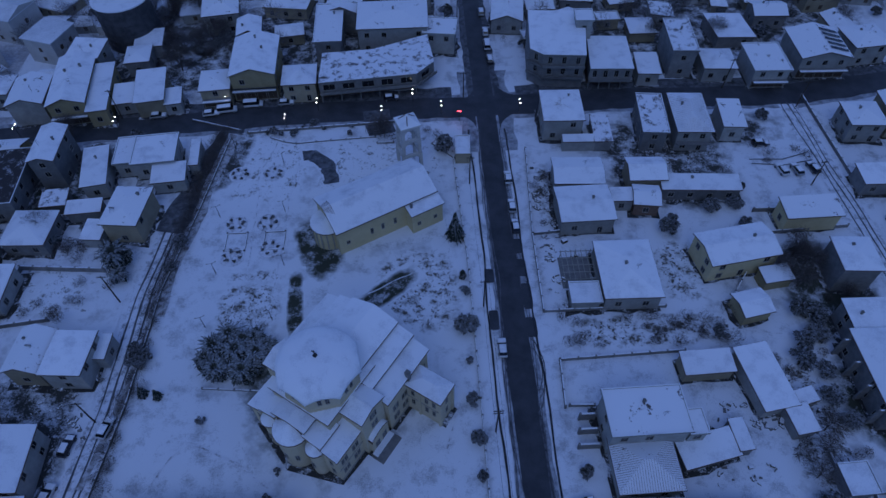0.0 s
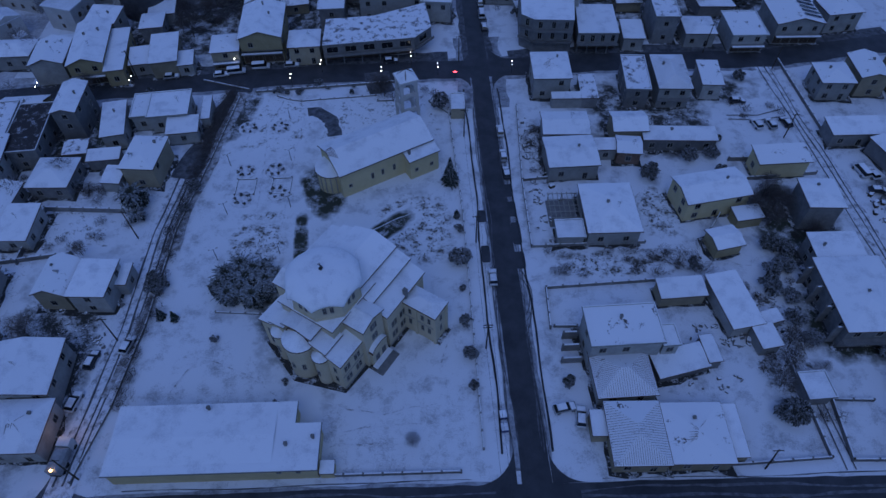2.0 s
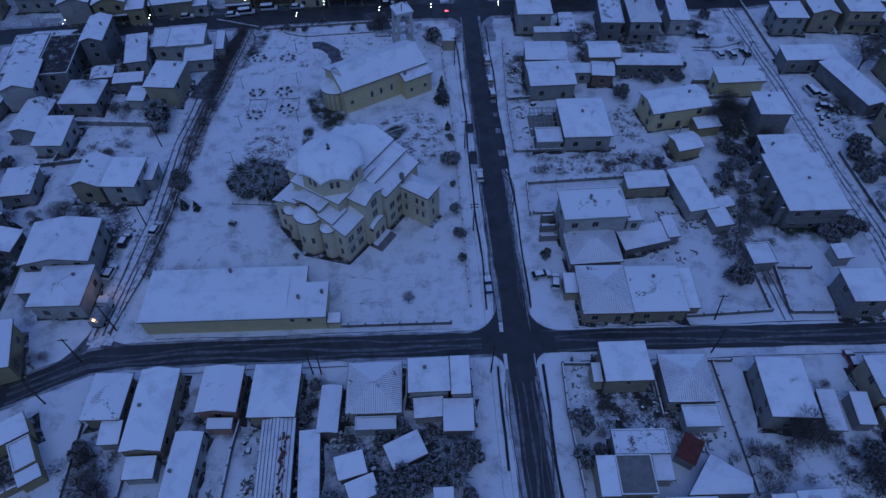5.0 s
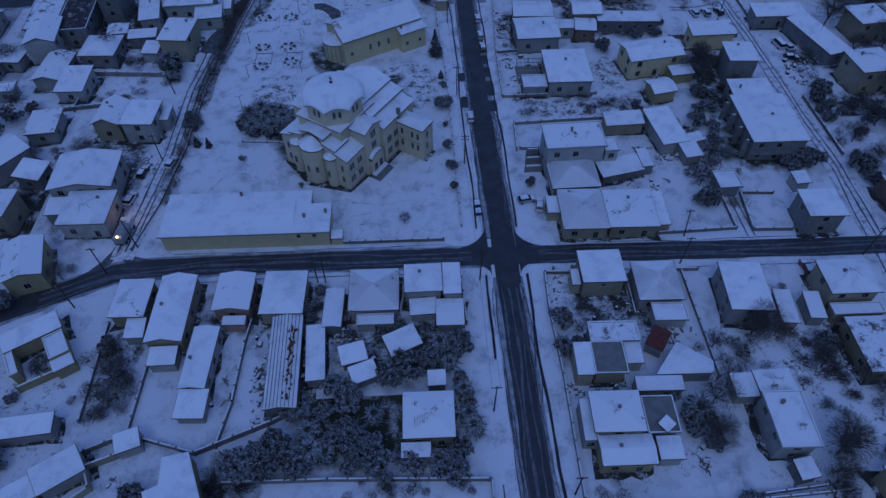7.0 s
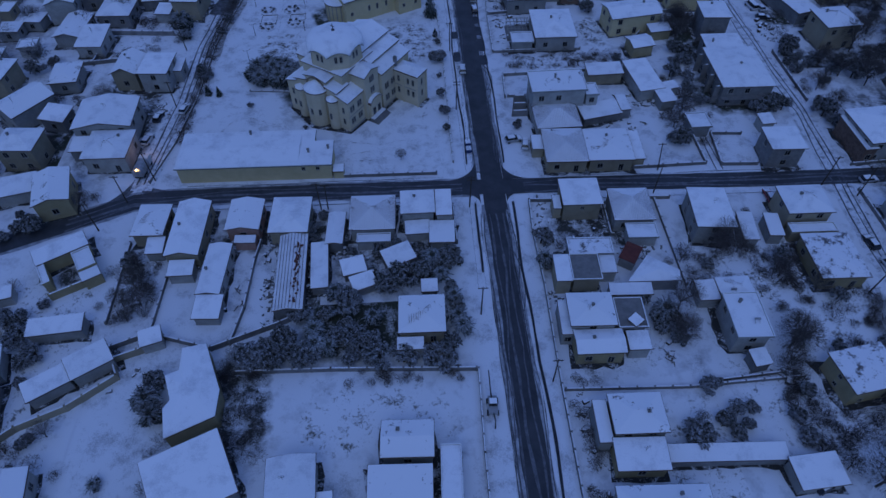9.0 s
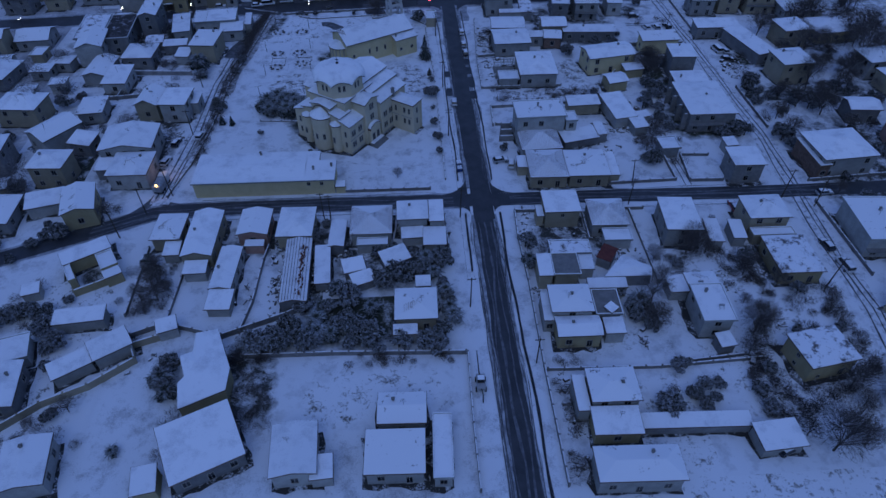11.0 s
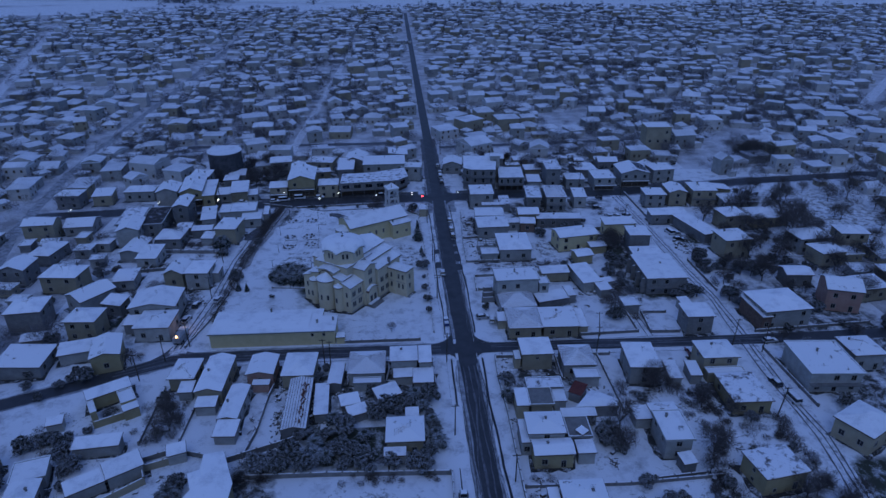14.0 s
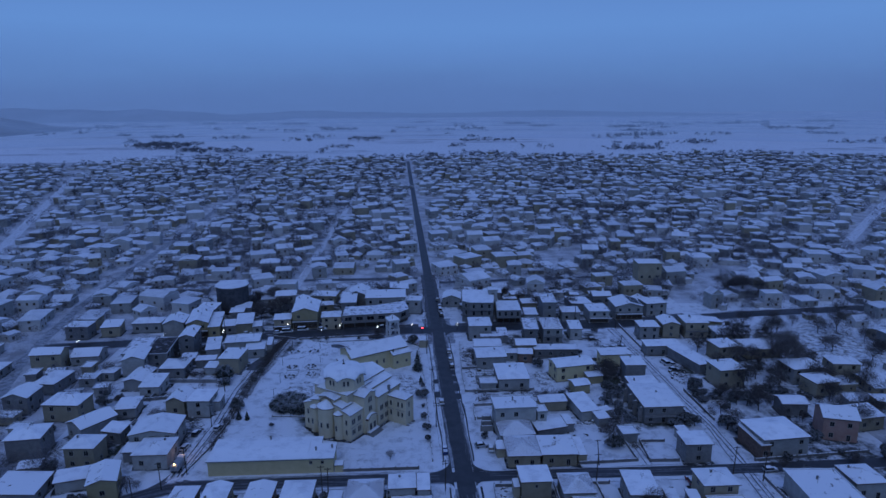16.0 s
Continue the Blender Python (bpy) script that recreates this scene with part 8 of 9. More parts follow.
POLES = ((-5.3, 32.7, 8.5, (0.01, 0.02), 2), (-5.2, 59.0, 8.5, (-0.01, 0.03), 1), (-5.6, 93.3, 8.5, (0.0, 0.02), 1), (-4.8, -1.6, 9.0, (0.02, 0.03), 2), (39.6, 7.4, 8.0, (-0.10, 0.02), 1), (36.6, 0.2, 8.0, (0.03, 0.02), 1), (75.0, 0.2, 8.5, (0.05, 0.0), 1), (81.4, -3.7, 8.5, (0.06, 0.02), 1), (71.4, -29.6, 8.5, (0.12, 0.02), 1), (73.4, 88.4, 7.5, (0.02, 0.02), 1), (-37.3, -0.3, 8.0, (-0.02, 0.02), 1), (-35.8, -0.4, 7.4, (0.02, 0.02), 1), (-75.8, 11.1, 8.5, (-0.05, 0.02), 1), (-79.0, 64.0, 8.5, (-0.06, 0.04), 1), (-5.0, -30.0, 8.5, (0.01, 0.02), 1), (-80.5, 4.5, 8.0, (-0.02, 0.02), 1), (-84.5, -3.6, 8.0, (-0.05, 0.05), 1), (80.5, 116.0, 8.0, (0.05, 0.02), 1), (64.0, 124.8, 9.0, (0.06, 0.02), 1), (-93.5, 121.7, 9.0, (-0.03, 0.02), 1), (-76.5, 38.0, 8.0, (0.0, 0.0), 1), (6.4, -45.0, 7.5, (0.0, 0.0), 1), (-5.0, 125.0, 8.0, (0, 0), 1), (-4.6, 160.0, 8.0, (0, 0), 1), (5.6, 185.0, 8.0, (0, 0), 1))
for x_, y_, h_, l_, a_ in POLES:
    utility_pole(x_, y_, h_, l_, a_)


def cable(a, b, sag=0.8):
    a, b = Vector(a), Vector(b)
    cu = bpy.data.curves.new("cable", "CURVE")
    cu.dimensions, cu.bevel_depth, cu.bevel_resolution = "3D", 0.02, 0
    sp = cu.splines.new("POLY")
    sp.points.add(10)
    for k in range(11):
        p = a.lerp(b, k / 10) - Vector((0, 0, sag * 4 * (k / 10) * (1 - k / 10)))
        sp.points[k].co = (*p, 1)
    cu.materials.append(M_METAL)
    tagged(new("cable", cu), "thin black overhead cable between poles", "cable", "overhead cables")


for (ax_, ay_), (bx_, by_) in (((-5.3, 32.7), (-5.2, 59.0)), ((-5.2, 59.0), (-5.6, 93.3)), ((-4.8, -1.6), (-5.3, 32.7)), ((-4.8, -1.6), (-5.0, -30.0))):
    for dx_ in (-0.7, 0.7):
        cable((ax_ + dx_, ay_, 8.3), (bx_ + dx_, by_, 8.3))


def street_lamp(x, y, h=7.0, lit=True, heads=2, rot=0.0):
    ob = empty("street_lamp", x, y, 0, rot)
    bm = bmesh.new()
    tube(bm, (0, 0, -0.1), (0, 0, h), 0.09, 0.05, 8)
    part("post", bm, M_METAL, ob)
    for s in (-1, 1)[:heads]:
        bm = bmesh.new()
        tube(bm, (0, 0, h - 0.1), (s * 0.8, 0, h + 0.15), 0.04, 0.03, 6)
        part("arm", bm, M_METAL, ob)
        bm = bmesh.new()
        bmesh.ops.create_icosphere(bm, subdivisions=2, radius=0.14)
        for v in bm.verts:
            v.co.z *= 0.75
        g = part("globe", bm, M_LAMP if lit else M_FRAME, ob, "glowing white lamp globe" if lit else "unlit milky lamp globe")
        g.location = (s * 0.85, 0, h + 0.2)
    return tagged(ob, "lit street lamp with two white globes on a dark post" if lit else "unlit park lamp with globes on a dark post", "street lamp", "street lamps" if lit else "park lamps")


for x_, y_ in ((-93.2, 117.4), (-66.6, 125.4), (-50.5, 115.9), (-42.9, 121.7), (-26.3, 117.6), (-18.3, 123.9), (-11.1, 118.5), (-117.5, 116.0), (9.0, 118.4), (-151.0, 110.0)):
    street_lamp(x_, y_, 3.3, True, 2, 90)
for x_, y_ in ((-262, 930), (-160, 560), (380, 1250), (120, 900), (470, 720), (-120, 330), (300, 560)):
    street_lamp(x_, y_, 9.0, True, 1, 0)
for x_, y_ in ((-62.2, 108.2), (-49.8, 102.5), (-62.4, 86.0), (-47.9, 86.9), (-60.6, 70.1), (-46.5, 71.6), (-47.4, 58.0), (-60.5, 57.0)):
    street_lamp(x_, y_, 3.6, False, 2, 20)

# red signal at the far crossing
sig = empty("traffic_signal", -6.6, 115.8)
bm = bmesh.new()
tube(bm, (0, 0, -0.1), (0, 0, 2.6), 0.07, 0.05, 8)
part("post", bm, M_METAL, sig)
bm = bmesh.new()
box(bm, -0.25, 0.25, -0.15, 0.15, 2.6, 3.5)
part("housing", bm, M_METAL, sig)
bm = bmesh.new()
box(bm, -0.45, 0.45, -0.22, -0.16, 3.0, 3.35)
part("red_light", bm, M_RED, sig, "glowing red light")
tagged(sig, "street-corner signal glowing red on a thin post", "signal")


# ---- vehicles ----
M_PAINT = [mat(n, c, tuple(v * 1.15 for v in c), 0.35, 1.0, 10.0, 0.0) for n, c in (("white_car_paint", (0.55, 0.56, 0.57)), ("dark_car_paint", (0.03, 0.032, 0.04)), ("silver_car_paint", (0.30, 0.31, 0.32)), ("red_car_paint", (0.22, 0.03, 0.03)))]


def car(paint, tone, van=False):
    """A parked car: lofted body, glazed cabin, wheels and a cap of snow."""
    ob = empty("van" if van else "car", 0, 0)
    L, W = (2.45, 0.95) if van else (2.1, 0.86)
    prof = ((-L, 0.45), (-L, 0.95), (-L * 0.62, 1.02), (L * 0.45, 0.98), (L * 0.92, 0.86), (L, 0.70), (L, 0.42)) if not van else ((-L, 0.45), (-L, 1.1), (L * 0.62, 1.1), (L * 0.95, 0.95), (L, 0.75), (L, 0.42))
    bm = bmesh.new()
    n = len(prof)
    rows = [[bm.verts.new((x, sy * W * (1 if 0.5 < z < 0.92 else 0.94), z)) for x, z in prof] for sy in (-1, 1)]
    bm.faces.new(rows[0])
    bm.faces.new(rows[1][::-1])
    for k in range(n):
        bm.faces.new((rows[0][k], rows[1][k], rows[1][(k + 1) % n], rows[0][(k + 1) % n]))
    bmesh.ops.recalc_face_normals(bm, faces=bm.faces[:])
    bmesh.ops.bevel(bm, geom=bm.edges[:], offset=0.05, segments=1, affect="EDGES")
    part("body", bm, M_PAINT[paint], ob)
    c0, c1, r0, r1, zt = (-L * 0.92, L * 0.42, -L * 0.72, L * 0.12, 1.45) if not van else (-L * 0.99, L * 0.66, -L * 0.97, L * 0.42, 1.95)
    zb = 0.98 if not van else 1.08
    bm = bmesh.new()
    hull(bm, [(c0, -W * 0.92, zb), (c1, -W * 0.92, zb), (c1, W * 0.92, zb), (c0, W * 0.92, zb), (r0, -W * 0.76, zt), (r1, -W * 0.76, zt), (r1, W * 0.76, zt), (r0, W * 0.76, zt)], ((3, 2, 1, 0), (4, 5, 6, 7), (0, 1, 5, 4), (1, 2, 6, 5), (2, 3, 7, 6), (3, 0, 4, 7)))
    part("cabin_glass", bm, M_GLASS, ob)
    bm = bmesh.new()
    box(bm, r0 - 0.02, r1 + 0.02, -W * 0.78, W * 0.78, zt, zt + 0.05)
    part("roof", bm, M_PAINT[paint], ob)
    bm = bmesh.new()
    hull(bm, [(r0, -W * 0.74, zt + 0.04), (r1, -W * 0.74, zt + 0.04), (r1, W * 0.74, zt + 0.04), (r0, W * 0.74, zt + 0.04), (r0 + 0.15, -W * 0.6, zt + 0.15), (r1 - 0.15, -W * 0.6, zt + 0.15), (r1 - 0.15, W * 0.6, zt + 0.15), (r0 + 0.15, W * 0.6, zt + 0.15)], ((3, 2, 1, 0), (4, 5, 6, 7), (0, 1, 5, 4), (1, 2, 6, 5), (2, 3, 7, 6), (3, 0, 4, 7)))
    part("roof_snow", bm, M_SNOW, ob, "snow on the roof")
    if not van:
        bm = bmesh.new()
        hull(bm, [(L * 0.46, -W * 0.85, 1.0), (L * 0.9, -W * 0.8, 0.88), (L * 0.9, W * 0.8, 0.88), (L * 0.46, W * 0.85, 1.0), (L * 0.5, -W * 0.7, 1.07), (L * 0.84, -W * 0.65, 0.97), (L * 0.84, W * 0.65, 0.97), (L * 0.5, W * 0.7, 1.07)], ((3, 2, 1, 0), (4, 5, 6, 7), (0, 1, 5, 4), (1, 2, 6, 5), (2, 3, 7, 6), (3, 0, 4, 7)))
        part("bonnet_snow", bm, M_SNOW, ob, "snow on the bonnet")
    for sx in (-0.62, 0.64):
        for sy in (-1, 1):
            bm = bmesh.new()
            tube(bm, (sx * L, sy * (W - 0.16), 0.32), (sx * L, sy * (W + 0.02), 0.32), 0.32, 0.32, 14)
            w = part("wheel", bm, M_TYRE, ob)
            bm = bmesh.new()
            tube(bm, (sx * L, sy * (W + 0.0), 0.32), (sx * L, sy * (W + 0.035), 0.32), 0.19, 0.17, 10)
            part("rim", bm, M_SHEET, w)
    return tagged(ob, f"{tone} parked {'van' if van else 'car'} with snow on its roof", "van" if van else "car", "parked vehicles")


PROTO = [car(0, "white"), car(1, "dark"), car(2, "silver"), car(0, "white", True), car(3, "dark red")]
FIRST = set()


def park_car(k, x, y, rot):
    m = pose(x, y, 0.1, 0, 0, rot)
    if k not in FIRST:
        FIRST.add(k)
        PROTO[k].matrix_basis = m
        return PROTO[k]
    return copy_thing(PROTO[k], m)


for k_, x_, y_, r_ in ((0, 68.1, 93.2, 100), (2, 71.6, 93.0, 98), (1, 75.6, 93.4, 102), (1, 66.2, 102.5, -4), (2, 2.9, 164.3, 90), (0, 3.3, 154.0, 90), (3, 3.2, 147.4, 90), (1, 3.4, 140.4, 90), (0, -74.0, 36.6, 76), (1, -79.9, 33.6, 80), (0, -80.6, 25.2, 78), (2, 85.9, 0.6, 5), (3, 78.2, -24.0, 96), (1, 77.4, -17.6, 98), (1, 43.4, -65.6, 20), (1, 46.2, -66.2, 20), (0, -70.5, 121.6, 8), (3, -60.0, 124.6, 4), (2, -84.0, 121.5, 6), (2, -51.5, 124.8, 3), (3, 86.6, 75.5, 100), (0, 88.8, 74.4, 100), (1, 87.7, 69.0, -6), (3, -66.5, 122.8, 8), (1, -24.0, 125.2, 2), (4, 61.5, -3.0, 90), (0, -2.5, 49.0, 90), (0, 3.5, 94.2, 90), (2, 3.4, 85.2, 90), (1, 3.5, 79.2, 91), (0, 10.2, 17.8, 80), (2, 7.6, 19.6, 10)):
    park_car(k_, x_, y_, r_)

# bare wet rectangles that parked cars have left along the street
for k_, (x_, y_, w_, d_) in enumerate(((-3.4, 66.4, 1.9, 3.6), (-3.4, 55.6, 1.9, 4.6), (3.5, 68.2, 2.1, 4.6), (3.8, 61.0, 2.0, 6.4), (3.7, 53.6, 2.2, 4.6), (3.4, 74.0, 1.8, 4.0))):
    bm = bmesh.new()
    prism(bm, [(w_ / 2 * math.copysign(abs(math.cos(a)) ** 0.35, math.cos(a)), d_ / 2 * math.copysign(abs(math.sin(a)) ** 0.35, math.sin(a))) for a in (q * math.tau / 20 for q in range(20))], 0.0, 0.004)
    gap = link("parking_gap", bm, M_ASPHALT)
    gap.location = (x_, y_, 0.136 + 0.002 * k_)
    tagged(gap, "bare wet asphalt left by a parked car", "road", "", "structure")
# blue bins at the kerb
for y_ in (18.8, 16.4):
    ob = empty("bin", -3.5, y_, 0.05, 4)
    bm = bmesh.new()
    prism(bm, [(-0.55, -0.65), (0.55, -0.65), (0.55, 0.65), (-0.55, 0.65)], 0.12, 1.15, 0, [(-0.65, -0.75), (0.65, -0.75), (0.65, 0.75), (-0.65, 0.75)])
    part("body", bm, M_BIN, ob)
    bm = bmesh.new()
    prism(bm, [(-0.62, -0.72), (0.62, -0.72), (0.62, 0.72), (-0.62, 0.72)], 1.15, 1.36, 0, [(-0.4, -0.6), (0.4, -0.6), (0.4, 0.6), (-0.4, 0.6)])
    part("lid_snow", bm, M_SNOW, ob)
    tagged(ob, "dark blue wheeled bin with snow on its lid", "bin", "kerb bins")

# gritting lorry with beacons in the west lane
lorry = empty("lorry", -79.1, 14.6, 0.1, 84)
bm = bmesh.new()
box(bm, -3.0, 1.2, -1.15, 1.15, 0.9, 2.4)
hull(bm, [(-3.0, -1.15, 2.4), (1.2, -1.15, 2.4), (1.2, 1.15, 2.4), (-3.0, 1.15, 2.4), (-2.6, -0.7, 2.9), (0.8, -0.7, 2.9), (0.8, 0.7, 2.9), (-2.6, 0.7, 2.9)], ((4, 5, 6, 7), (0, 1, 5, 4), (1, 2, 6, 5), (2, 3, 7, 6), (3, 0, 4, 7)))
part("hopper", bm, M_SHEET, lorry)
bm = bmesh.new()
box(bm, 1.4, 3.0, -1.1, 1.1, 0.7, 2.7)
part("cab", bm, M_PAINT[0], lorry)
bm = bmesh.new()
box(bm, -3.1, 3.1, -0.9, 0.9, 0.6, 0.9)
part("chassis", bm, M_METAL, lorry)
for sx in (-2.2, -1.0, 2.2):
    for sy in (-1, 1):
        bm = bmesh.new()
        tube(bm, (sx, sy * 0.8, 0.45), (sx, sy * 1.1, 0.45), 0.45, 0.45, 14)
        part("wheel", bm, M_TYRE, lorry)
for x_, y_ in ((-2.9, -0.2),):
    bm = bmesh.new()
    tube(bm, (x_, y_, 2.9), (x_, y_, 3.15), 0.24, 0.18, 10)
    part("beacon", bm, M_AMBER, lorry, "lit amber beacon")
tagged(lorry, "gritting lorry with a lit amber beacon in the lane", "lorry")
bl = new("beacon_light", bpy.data.lights.new("beacon_light", "POINT"))
bl.data.energy, bl.data.color, bl.data.shadow_soft_size = 45, (1.0, 0.55, 0.2), 0.3
bl.location = (-79.1, 18.6, 3.4)

# loader crane parked on the verge
crane = empty("loader", -4.9, -49.5, 0.02, 88)
bm = bmesh.new()
box(bm, -1.6, 1.6, -0.8, 0.8, 0.7, 1.5)
part("body", bm, M_PAINT[2], crane)
bm = bmesh.new()
box(bm, -0.4, 0.7, -0.7, 0.7, 1.5, 2.4)
part("cab", bm, M_GLASS, crane)
bm = bmesh.new()
tube(bm, (0.6, 0.2, 1.6), (5.4, 0.5, 3.6), 0.14, 0.09, 6)
part("boom", bm, M_METAL, crane)
bm = bmesh.new()
tube(bm, (-1.4, 0, 1.2), (-3.2, -0.2, 1.9), 0.12, 0.10, 6)
tube(bm, (-3.2, -0.2, 1.9), (-3.9, -0.2, 0.3), 0.10, 0.14, 6)
part("bucket_arm", bm, M_METAL, crane)
for sx in (-1.1, 1.1):
    for sy in (-1, 1):
        bm = bmesh.new()
        tube(bm, (sx, sy * 0.7, 0.5), (sx, sy * 1.0, 0.5), 0.5, 0.5, 14)
        part("wheel", bm, M_TYRE, crane)
bm = bmesh.new()
box(bm, -0.35, 0.65, -0.65, 0.65, 2.4, 2.52)
part("cab_snow", bm, M_SNOW, crane)
tagged(crane, "small wheeled loader with a raised boom on the verge", "loader")

# ---- garden structures ----
pergola = empty("pergola", 14.8, 66.4, 0, -1)
for sx in (-3.0, 0.0, 3.0):
    for sy in (-3.6, 3.6):
        bm = bmesh.new()
        box(bm, sx - 0.08, sx + 0.08, sy - 0.08, sy + 0.08, 0, 2.6)
        part("post", bm, M_FRAME, pergola)
for k_ in range(7):
    bm = bmesh.new()
    xx = -3.2 + k_ * 6.4 / 6
    box(bm, xx - 0.06, xx + 0.06, -3.9, 3.9, 2.72, 2.84)
    part("rafter", bm, M_FRAME, pergola)
for k_ in range(5):
    bm = bmesh.new()
    yy = -3.6 + k_ * 7.2 / 4
    box(bm, -3.4, 3.4, yy - 0.06, yy + 0.06, 2.58, 2.72)
    part("beam", bm, M_FRAME, pergola)
tagged(pergola, "open pale pergola lattice over a dark terrace", "pergola")
tr = sheet("terrace", 11.4, 18.2, 62.4, 70.4, 0.09, M_CONC, "bare dark terrace under the pergola", "terrace")

for k_ in range(3):
    for j_ in range(5):
        bm = bmesh.new()
        box(bm, -0.9, 0.9, -0.5, 0.5, 0, 0.05)
        pnl = part("solar_panel", bm, M_SOLAR, solar, "dark glossy solar panel")
        pnl.matrix_basis = pose(1.6 + k_ * 1.75, -4.6 + j_ * 2.1, 8.75 - 0.2647 * (1.6 + k_ * 1.75), 0, 14.8, 0)

# red sheeting and clutter
for x_, y_, w_, d_, h_, r_, m_, nm_, lab_ in ((-36.4, -16.0, 2.2, 2.6, 2.0, 2, M_RUST, "rusty_hutch", "rusty red sheet-metal hutch in a yard"), (26.2, -18.9, 3.0, 4.2, 2.6, -35, M_RUST, "red_lean_to", "lean-to roofed with bare red sheets")):
    ob = empty(nm_, x_, y_, 0, r_)
    bm = bmesh.new()
    box(bm, -w_ / 2, w_ / 2, -d_ / 2, d_ / 2, 0, h_)
    part("body", bm, M_GREY, ob)
    bm = bmesh.new()
    shed_shape(bm, w_ / 2 + 0.2, d_ / 2 + 0.2, h_, 0.4, 0.06)
    part("roof", bm, m_, ob, "bare rust-red sheet roof")
    tagged(ob, lab_, "shed", "outbuildings")
M_CREEPER = mat("dead_creeper", (0.10, 0.04, 0.03), (0.17, 0.08, 0.06), 0.9, 2.0, 9.0, 0.3)
bm = bmesh.new()
rj = random.Random(3)
for k_ in range(70):
    a_, b_ = -40.4 + rj.gauss(0, 0.42), rj.uniform(-27.5, -12.5)
    box(bm, a_ - rj.uniform(0.05, 0.2), a_ + rj.uniform(0.05, 0.2), b_ - rj.uniform(0.05, 0.3), b_ + rj.uniform(0.05, 0.3), 3.82, 4.0 + rj.uniform(0, 0.1))
cl = link("dead_creeper", bm, M_CREEPER)
tagged(cl, "dead red-brown creeper over the workshop roof snow", "creeper", "", "stuff")

# yard clutter: heaps, crates and barrels half under snow
rc = random.Random(17)
kinds = []
for k_ in range(90):
    x0_, x1_, y0_, y1_ = rc.choice(((-33, -9, -20, -12), (10, 24, -16, -9), (24, 34, -22, -14), (-60, -46, -34, -10), (9, 16, 60, 76), (38, 56, 88, 100), (-120, -90, 84, 112), (44, 58, 20, 46), (-48, -38, -30, -12), (30, 42, 22, 30), (46, 72, -60, -30), (85, 90, 4, 30), (10, 14, -68, -46), (26, 32, -44, -28), (84, 92, 58, 70)))
    kinds.append((rc.uniform(x0_, x1_), rc.uniform(y0_, y1_)))
for x_, y_ in kinds:
    k_ = rc.random()
    if k_ < 0.4:
        s_ = rc.uniform(0.3, 0.7)
        ob = empty("crate", x_, y_, 0, rc.uniform(0, 90))
        bm = bmesh.new()
        box(bm, -s_, s_, -s_ * 0.7, s_ * 0.7, 0, s_ * 1.1)
        part("box", bm, M_DARKWOOD, ob)
        bm = bmesh.new()
        box(bm, -s_ * 0.9, s_ * 0.95, -s_ * 0.6, s_ * 0.65, s_ * 1.1, s_ * 1.1 + 0.12)
        part("lying_snow", bm, M_SNOW, ob)
        tagged(ob, "dark wooden crate with snow on top in a yard", "crate", "yard clutter")
    elif k_ < 0.6:
        ob = empty("barrel", x_, y_)
        bm = bmesh.new()
        prism(bm, ring(10, 0.3), 0, 0.9)
        part("drum", bm, M_METAL, ob)
        bm = bmesh.new()
        prism(bm, ring(10, 0.27), 0.9, 1.0, 0, ring(10, 0.15))
        part("lying_snow", bm, M_SNOW, ob)
        tagged(ob, "dark metal barrel capped with snow", "barrel", "yard clutter")
    else:
        ob = empty("log_pile", x_, y_, 0.05)
        for _ in range(5):
            bm = bmesh.new()
            a_ = rc.uniform(0, math.tau)
            p_ = Vector((rc.uniform(-0.5, 0.5), rc.uniform(-0.5, 0.5), rc.uniform(0.05, 0.3)))
            L_ = rc.uniform(0.6, 1.5)
            tube(bm, p_, p_ + Vector((math.cos(a_) * L_, math.sin(a_) * L_, rc.uniform(-0.05, 0.2))), 0.09, 0.07, 5)
            part("log", bm, M_TWIG, ob)
        tagged(ob, "heap of dark logs and sticks dusted with snow", "log pile", "yard clutter")

# low heaps of rubble and timber behind the houses
def rubble(x0, x1, y0, y1, n, seed):
    rg = random.Random(seed)
    bm = bmesh.new()
    for _ in range(n):
        x, y = rg.uniform(x0, x1), rg.uniform(y0, y1)
        for _ in range(rg.choice((1, 3, 6))):
            px, py, a, L, w, h = x + rg.gauss(0, 0.5), y + rg.gauss(0, 0.5), rg.uniform(0, math.pi), rg.uniform(0.1, 0.55), rg.uniform(0.06, 0.24), rg.uniform(0.12, 0.4)
            ca, sa = math.cos(a), math.sin(a)
            ring_ = [(px + u * ca - v * sa, py + u * sa + v * ca) for u, v in ((-L, -w), (L, -w), (L, w), (-L, w))]
            prism(bm, ring_, 0.05, h, 0, [(p[0] * 0.85 + px * 0.15, p[1] * 0.85 + py * 0.15) for p in ring_])
            if rg.random() < 0.6:
                prism(bm, [(p[0] * 0.7 + px * 0.3, p[1] * 0.7 + py * 0.3) for p in ring_], h, h + 0.09, 1)
    tagged(link("rubble", bm, (M_STONE, M_SNOW)), "low heaps of dark timber and rubble under patchy snow", "rubble", "yard rubble", "stuff")


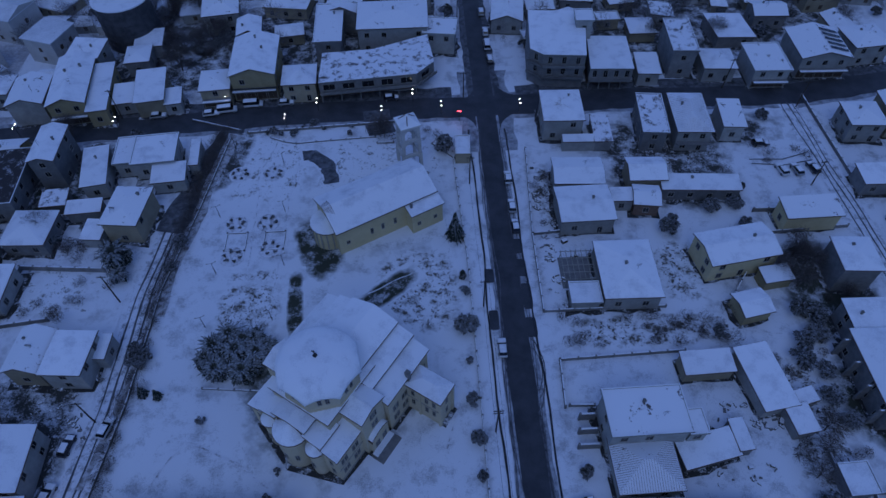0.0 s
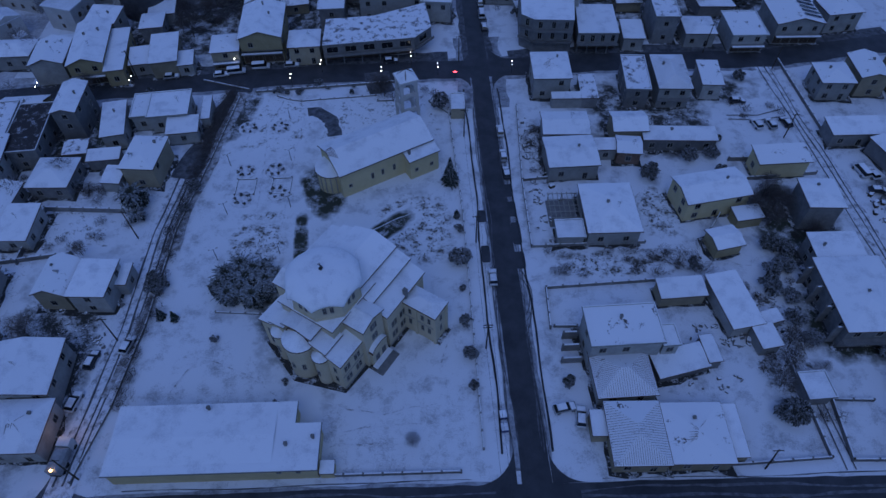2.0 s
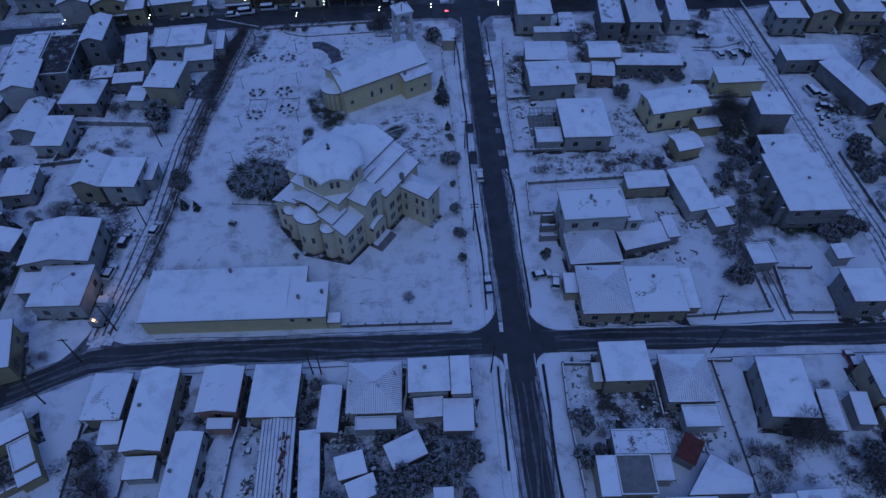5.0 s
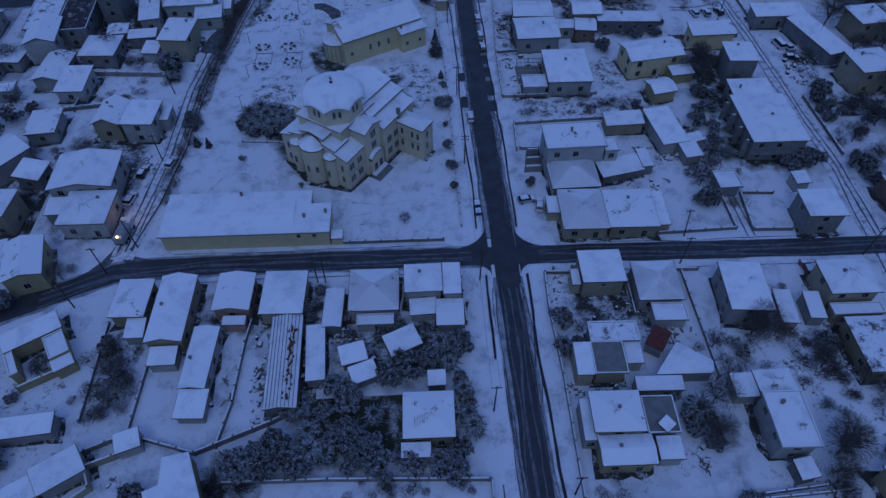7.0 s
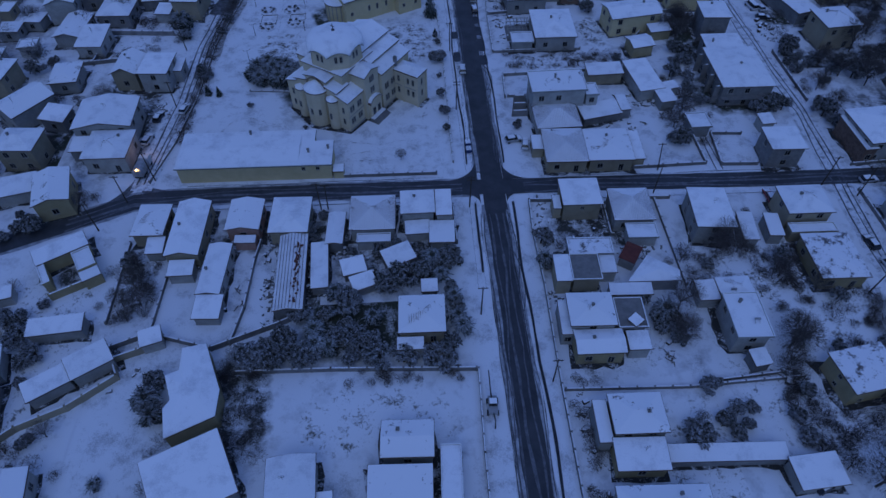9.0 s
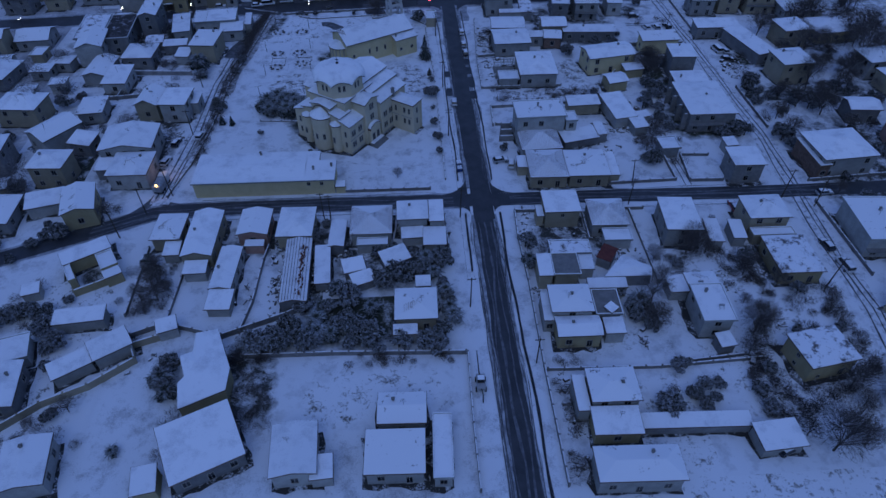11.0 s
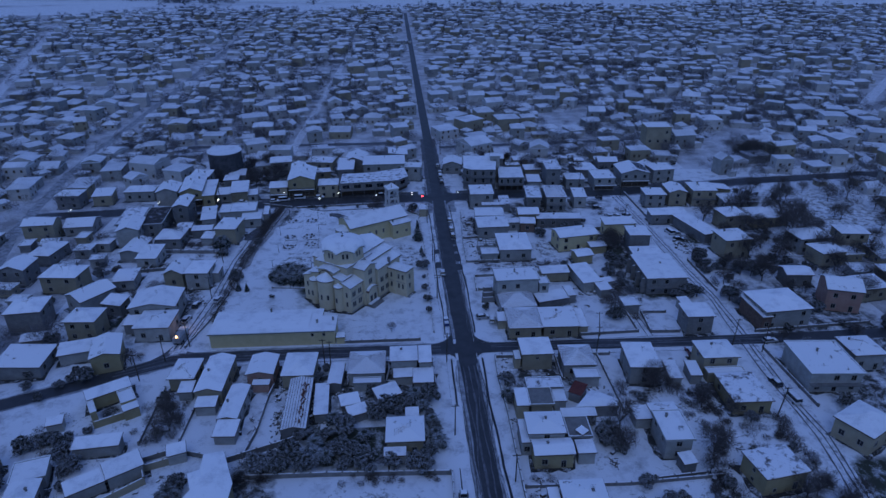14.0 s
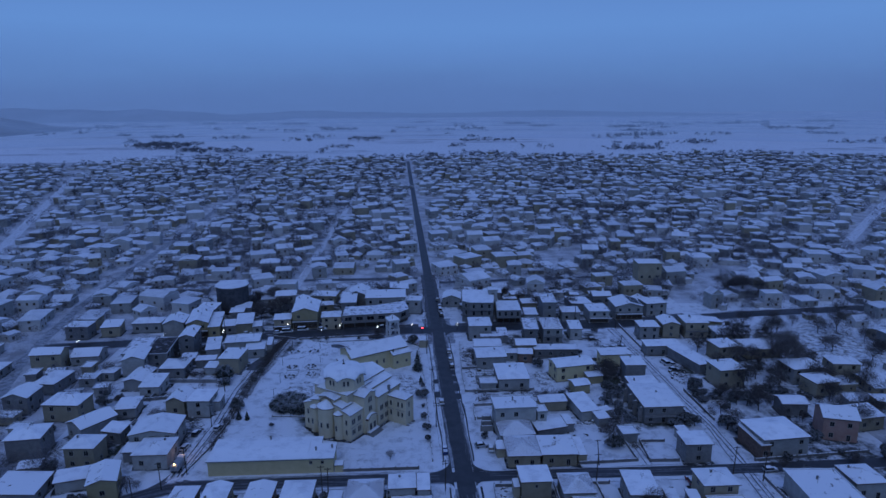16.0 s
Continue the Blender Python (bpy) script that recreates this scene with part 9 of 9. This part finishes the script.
for k_, yard_ in enumerate(((-34, -9, -15, -11.5, 26), (-48, -45.4, -30, -9, 22), (-38, -35, -27, -11, 16), (-60.5, -58.5, -24, -11, 10), (9, 13, -16, -2, 14), (20, 25, -17, -8, 12), (9, 26, -30.5, -26.5, 18), (24, 34, -18, -12, 16), (9, 12, -68, -47, 26), (30, 42, 22, 33, 18), (35, 52, 30, 46, 16), (9, 12, 58, 74, 12), (36, 46, 92, 102, 20), (9, 13, 79, 100, 16), (46, 52, -57, -44, 20), (-120, -84, 86, 114, 34), (-100, -78, 34, 47, 20), (85, 92, 56, 70, 16), (-80, -66, -44, -36, 8), (50, 62, -30, -18, 16))):
    rubble(*yard_, 900 + k_)

# foot trails in the snow
for k_, pts_ in enumerate(([(-66, 22), (-60, 34), (-52, 30), (-44, 25)], [(-16, 55), (-12, 66), (-11, 78), (-14, 92)], [(-30, 62), (-20, 68), (-11, 77)], [(-56, 58), (-54, 74), (-55, 100), (-52, 112)], [(-48, 58), (-47, 90), (-46, 112)], [(-35, 23), (-25, 20), (-15, 22)], [(-34, 14.6), (-22, 14.8)], [(-34, 17.5), (-18, 18.2)], [(-14, 30), (-12, 36)], [(34, 52), (52, 50)], [(11, 92), (13, 80)])):
    ribbon("foot_trail", pts_, 0.22, 0.012 + 0.001 * k_, M_YARD, "narrow foot trail trodden in the snow", "trail", 0.25, 200 + k_, step=1.0, edge=0.07)

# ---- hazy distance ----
# haze painted as a faint blue emission, fading out with height
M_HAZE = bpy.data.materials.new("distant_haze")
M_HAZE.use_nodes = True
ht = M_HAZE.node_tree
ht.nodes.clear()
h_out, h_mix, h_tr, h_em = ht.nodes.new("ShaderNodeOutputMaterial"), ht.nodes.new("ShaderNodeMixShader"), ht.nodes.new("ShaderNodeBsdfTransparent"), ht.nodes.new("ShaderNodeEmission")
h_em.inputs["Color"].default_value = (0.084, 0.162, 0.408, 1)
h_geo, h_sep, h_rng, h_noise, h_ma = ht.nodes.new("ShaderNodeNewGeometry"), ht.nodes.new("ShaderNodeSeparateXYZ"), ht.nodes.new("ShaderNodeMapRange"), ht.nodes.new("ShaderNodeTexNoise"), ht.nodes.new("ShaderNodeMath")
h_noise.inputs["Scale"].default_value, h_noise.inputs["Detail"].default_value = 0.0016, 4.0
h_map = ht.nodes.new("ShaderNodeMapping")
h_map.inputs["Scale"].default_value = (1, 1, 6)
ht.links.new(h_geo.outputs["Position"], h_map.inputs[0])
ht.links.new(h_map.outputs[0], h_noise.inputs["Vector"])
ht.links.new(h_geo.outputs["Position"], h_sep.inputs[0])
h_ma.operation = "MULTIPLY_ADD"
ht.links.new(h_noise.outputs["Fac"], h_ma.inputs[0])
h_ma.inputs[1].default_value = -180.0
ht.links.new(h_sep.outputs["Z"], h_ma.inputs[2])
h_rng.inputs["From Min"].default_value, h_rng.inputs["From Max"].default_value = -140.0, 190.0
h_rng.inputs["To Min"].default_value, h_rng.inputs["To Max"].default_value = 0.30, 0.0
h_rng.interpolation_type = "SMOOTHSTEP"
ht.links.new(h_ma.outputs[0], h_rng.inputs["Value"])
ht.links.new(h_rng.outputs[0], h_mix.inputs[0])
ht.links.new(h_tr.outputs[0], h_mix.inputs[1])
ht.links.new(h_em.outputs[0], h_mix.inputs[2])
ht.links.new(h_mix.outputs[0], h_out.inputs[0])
# nested see-through glowing shells, added to stand for air haze
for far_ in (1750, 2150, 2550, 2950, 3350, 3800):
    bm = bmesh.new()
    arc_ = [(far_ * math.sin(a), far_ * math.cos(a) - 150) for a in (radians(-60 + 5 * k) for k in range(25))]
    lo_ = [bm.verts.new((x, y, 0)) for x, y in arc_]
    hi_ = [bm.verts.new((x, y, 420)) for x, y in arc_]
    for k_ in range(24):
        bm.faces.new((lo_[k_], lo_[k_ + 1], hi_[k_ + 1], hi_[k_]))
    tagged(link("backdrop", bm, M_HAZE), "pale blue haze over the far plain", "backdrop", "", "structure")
# broad fields whose snow lies thinner
M_FIELD = mat("thin_field_snow", (0.34, 0.35, 0.37), (0.70, 0.72, 0.75), 0.9, 0.02, 0.3, 0.0, cut=(0.30, 0.62), fade=0.3)
rf_ = random.Random(61)
for k_ in range(34):
    x_, y_ = rf_.uniform(-1500, 1700), 1060 + 1900 * rf_.random() ** 1.3
    a_, b_ = rf_.uniform(60, 260), rf_.uniform(18, 80)
    plot(x_ - a_, x_ + a_, y_ - b_, y_ + b_, M_FIELD, "field under thin wind-swept snow", rot=rf_.uniform(-10, 10))
# low wooded rises in the haze
M_HILL = mat("hazy_wooded_hill", (0.13, 0.14, 0.15), (0.38, 0.40, 0.44), 0.9, 0.006, 0.05, 0.0, cut=(0.35, 0.75))
for x0_, y_, w_, d_, h_ in ((-1560, 2150, 380, 420, 62), (-1900, 3700, 1300, 500, 60), (-500, 4000, 900, 400, 34), (900, 4050, 1300, 400, 26)):
    bm = bmesh.new()
    rows_ = []
    for j_ in range(13):
        v_ = (j_ - 6) / 6
        rows_.append([bm.verts.new((x0_ + w_ * u_, y_ + d_ * v_, h_ * max(0.0, 1 - u_ * u_) ** 1.5 * max(0.0, 1 - v_ * v_) ** 1.5 * (1 + 0.12 * math.sin(u_ * 9 + x0_) + 0.08 * math.sin(u_ * 23 + v_ * 5)) - 0.3)) for u_ in ((k - 24) / 24 for k in range(49))])
    for ra_, rb_ in zip(rows_, rows_[1:]):
        for k_ in range(48):
            bm.faces.new((ra_[k_], ra_[k_ + 1], rb_[k_ + 1], rb_[k_]))
    tagged(link("backdrop_hill", bm, M_HILL), "low hazy wooded hill at the edge of the plain", "backdrop", "", "structure")
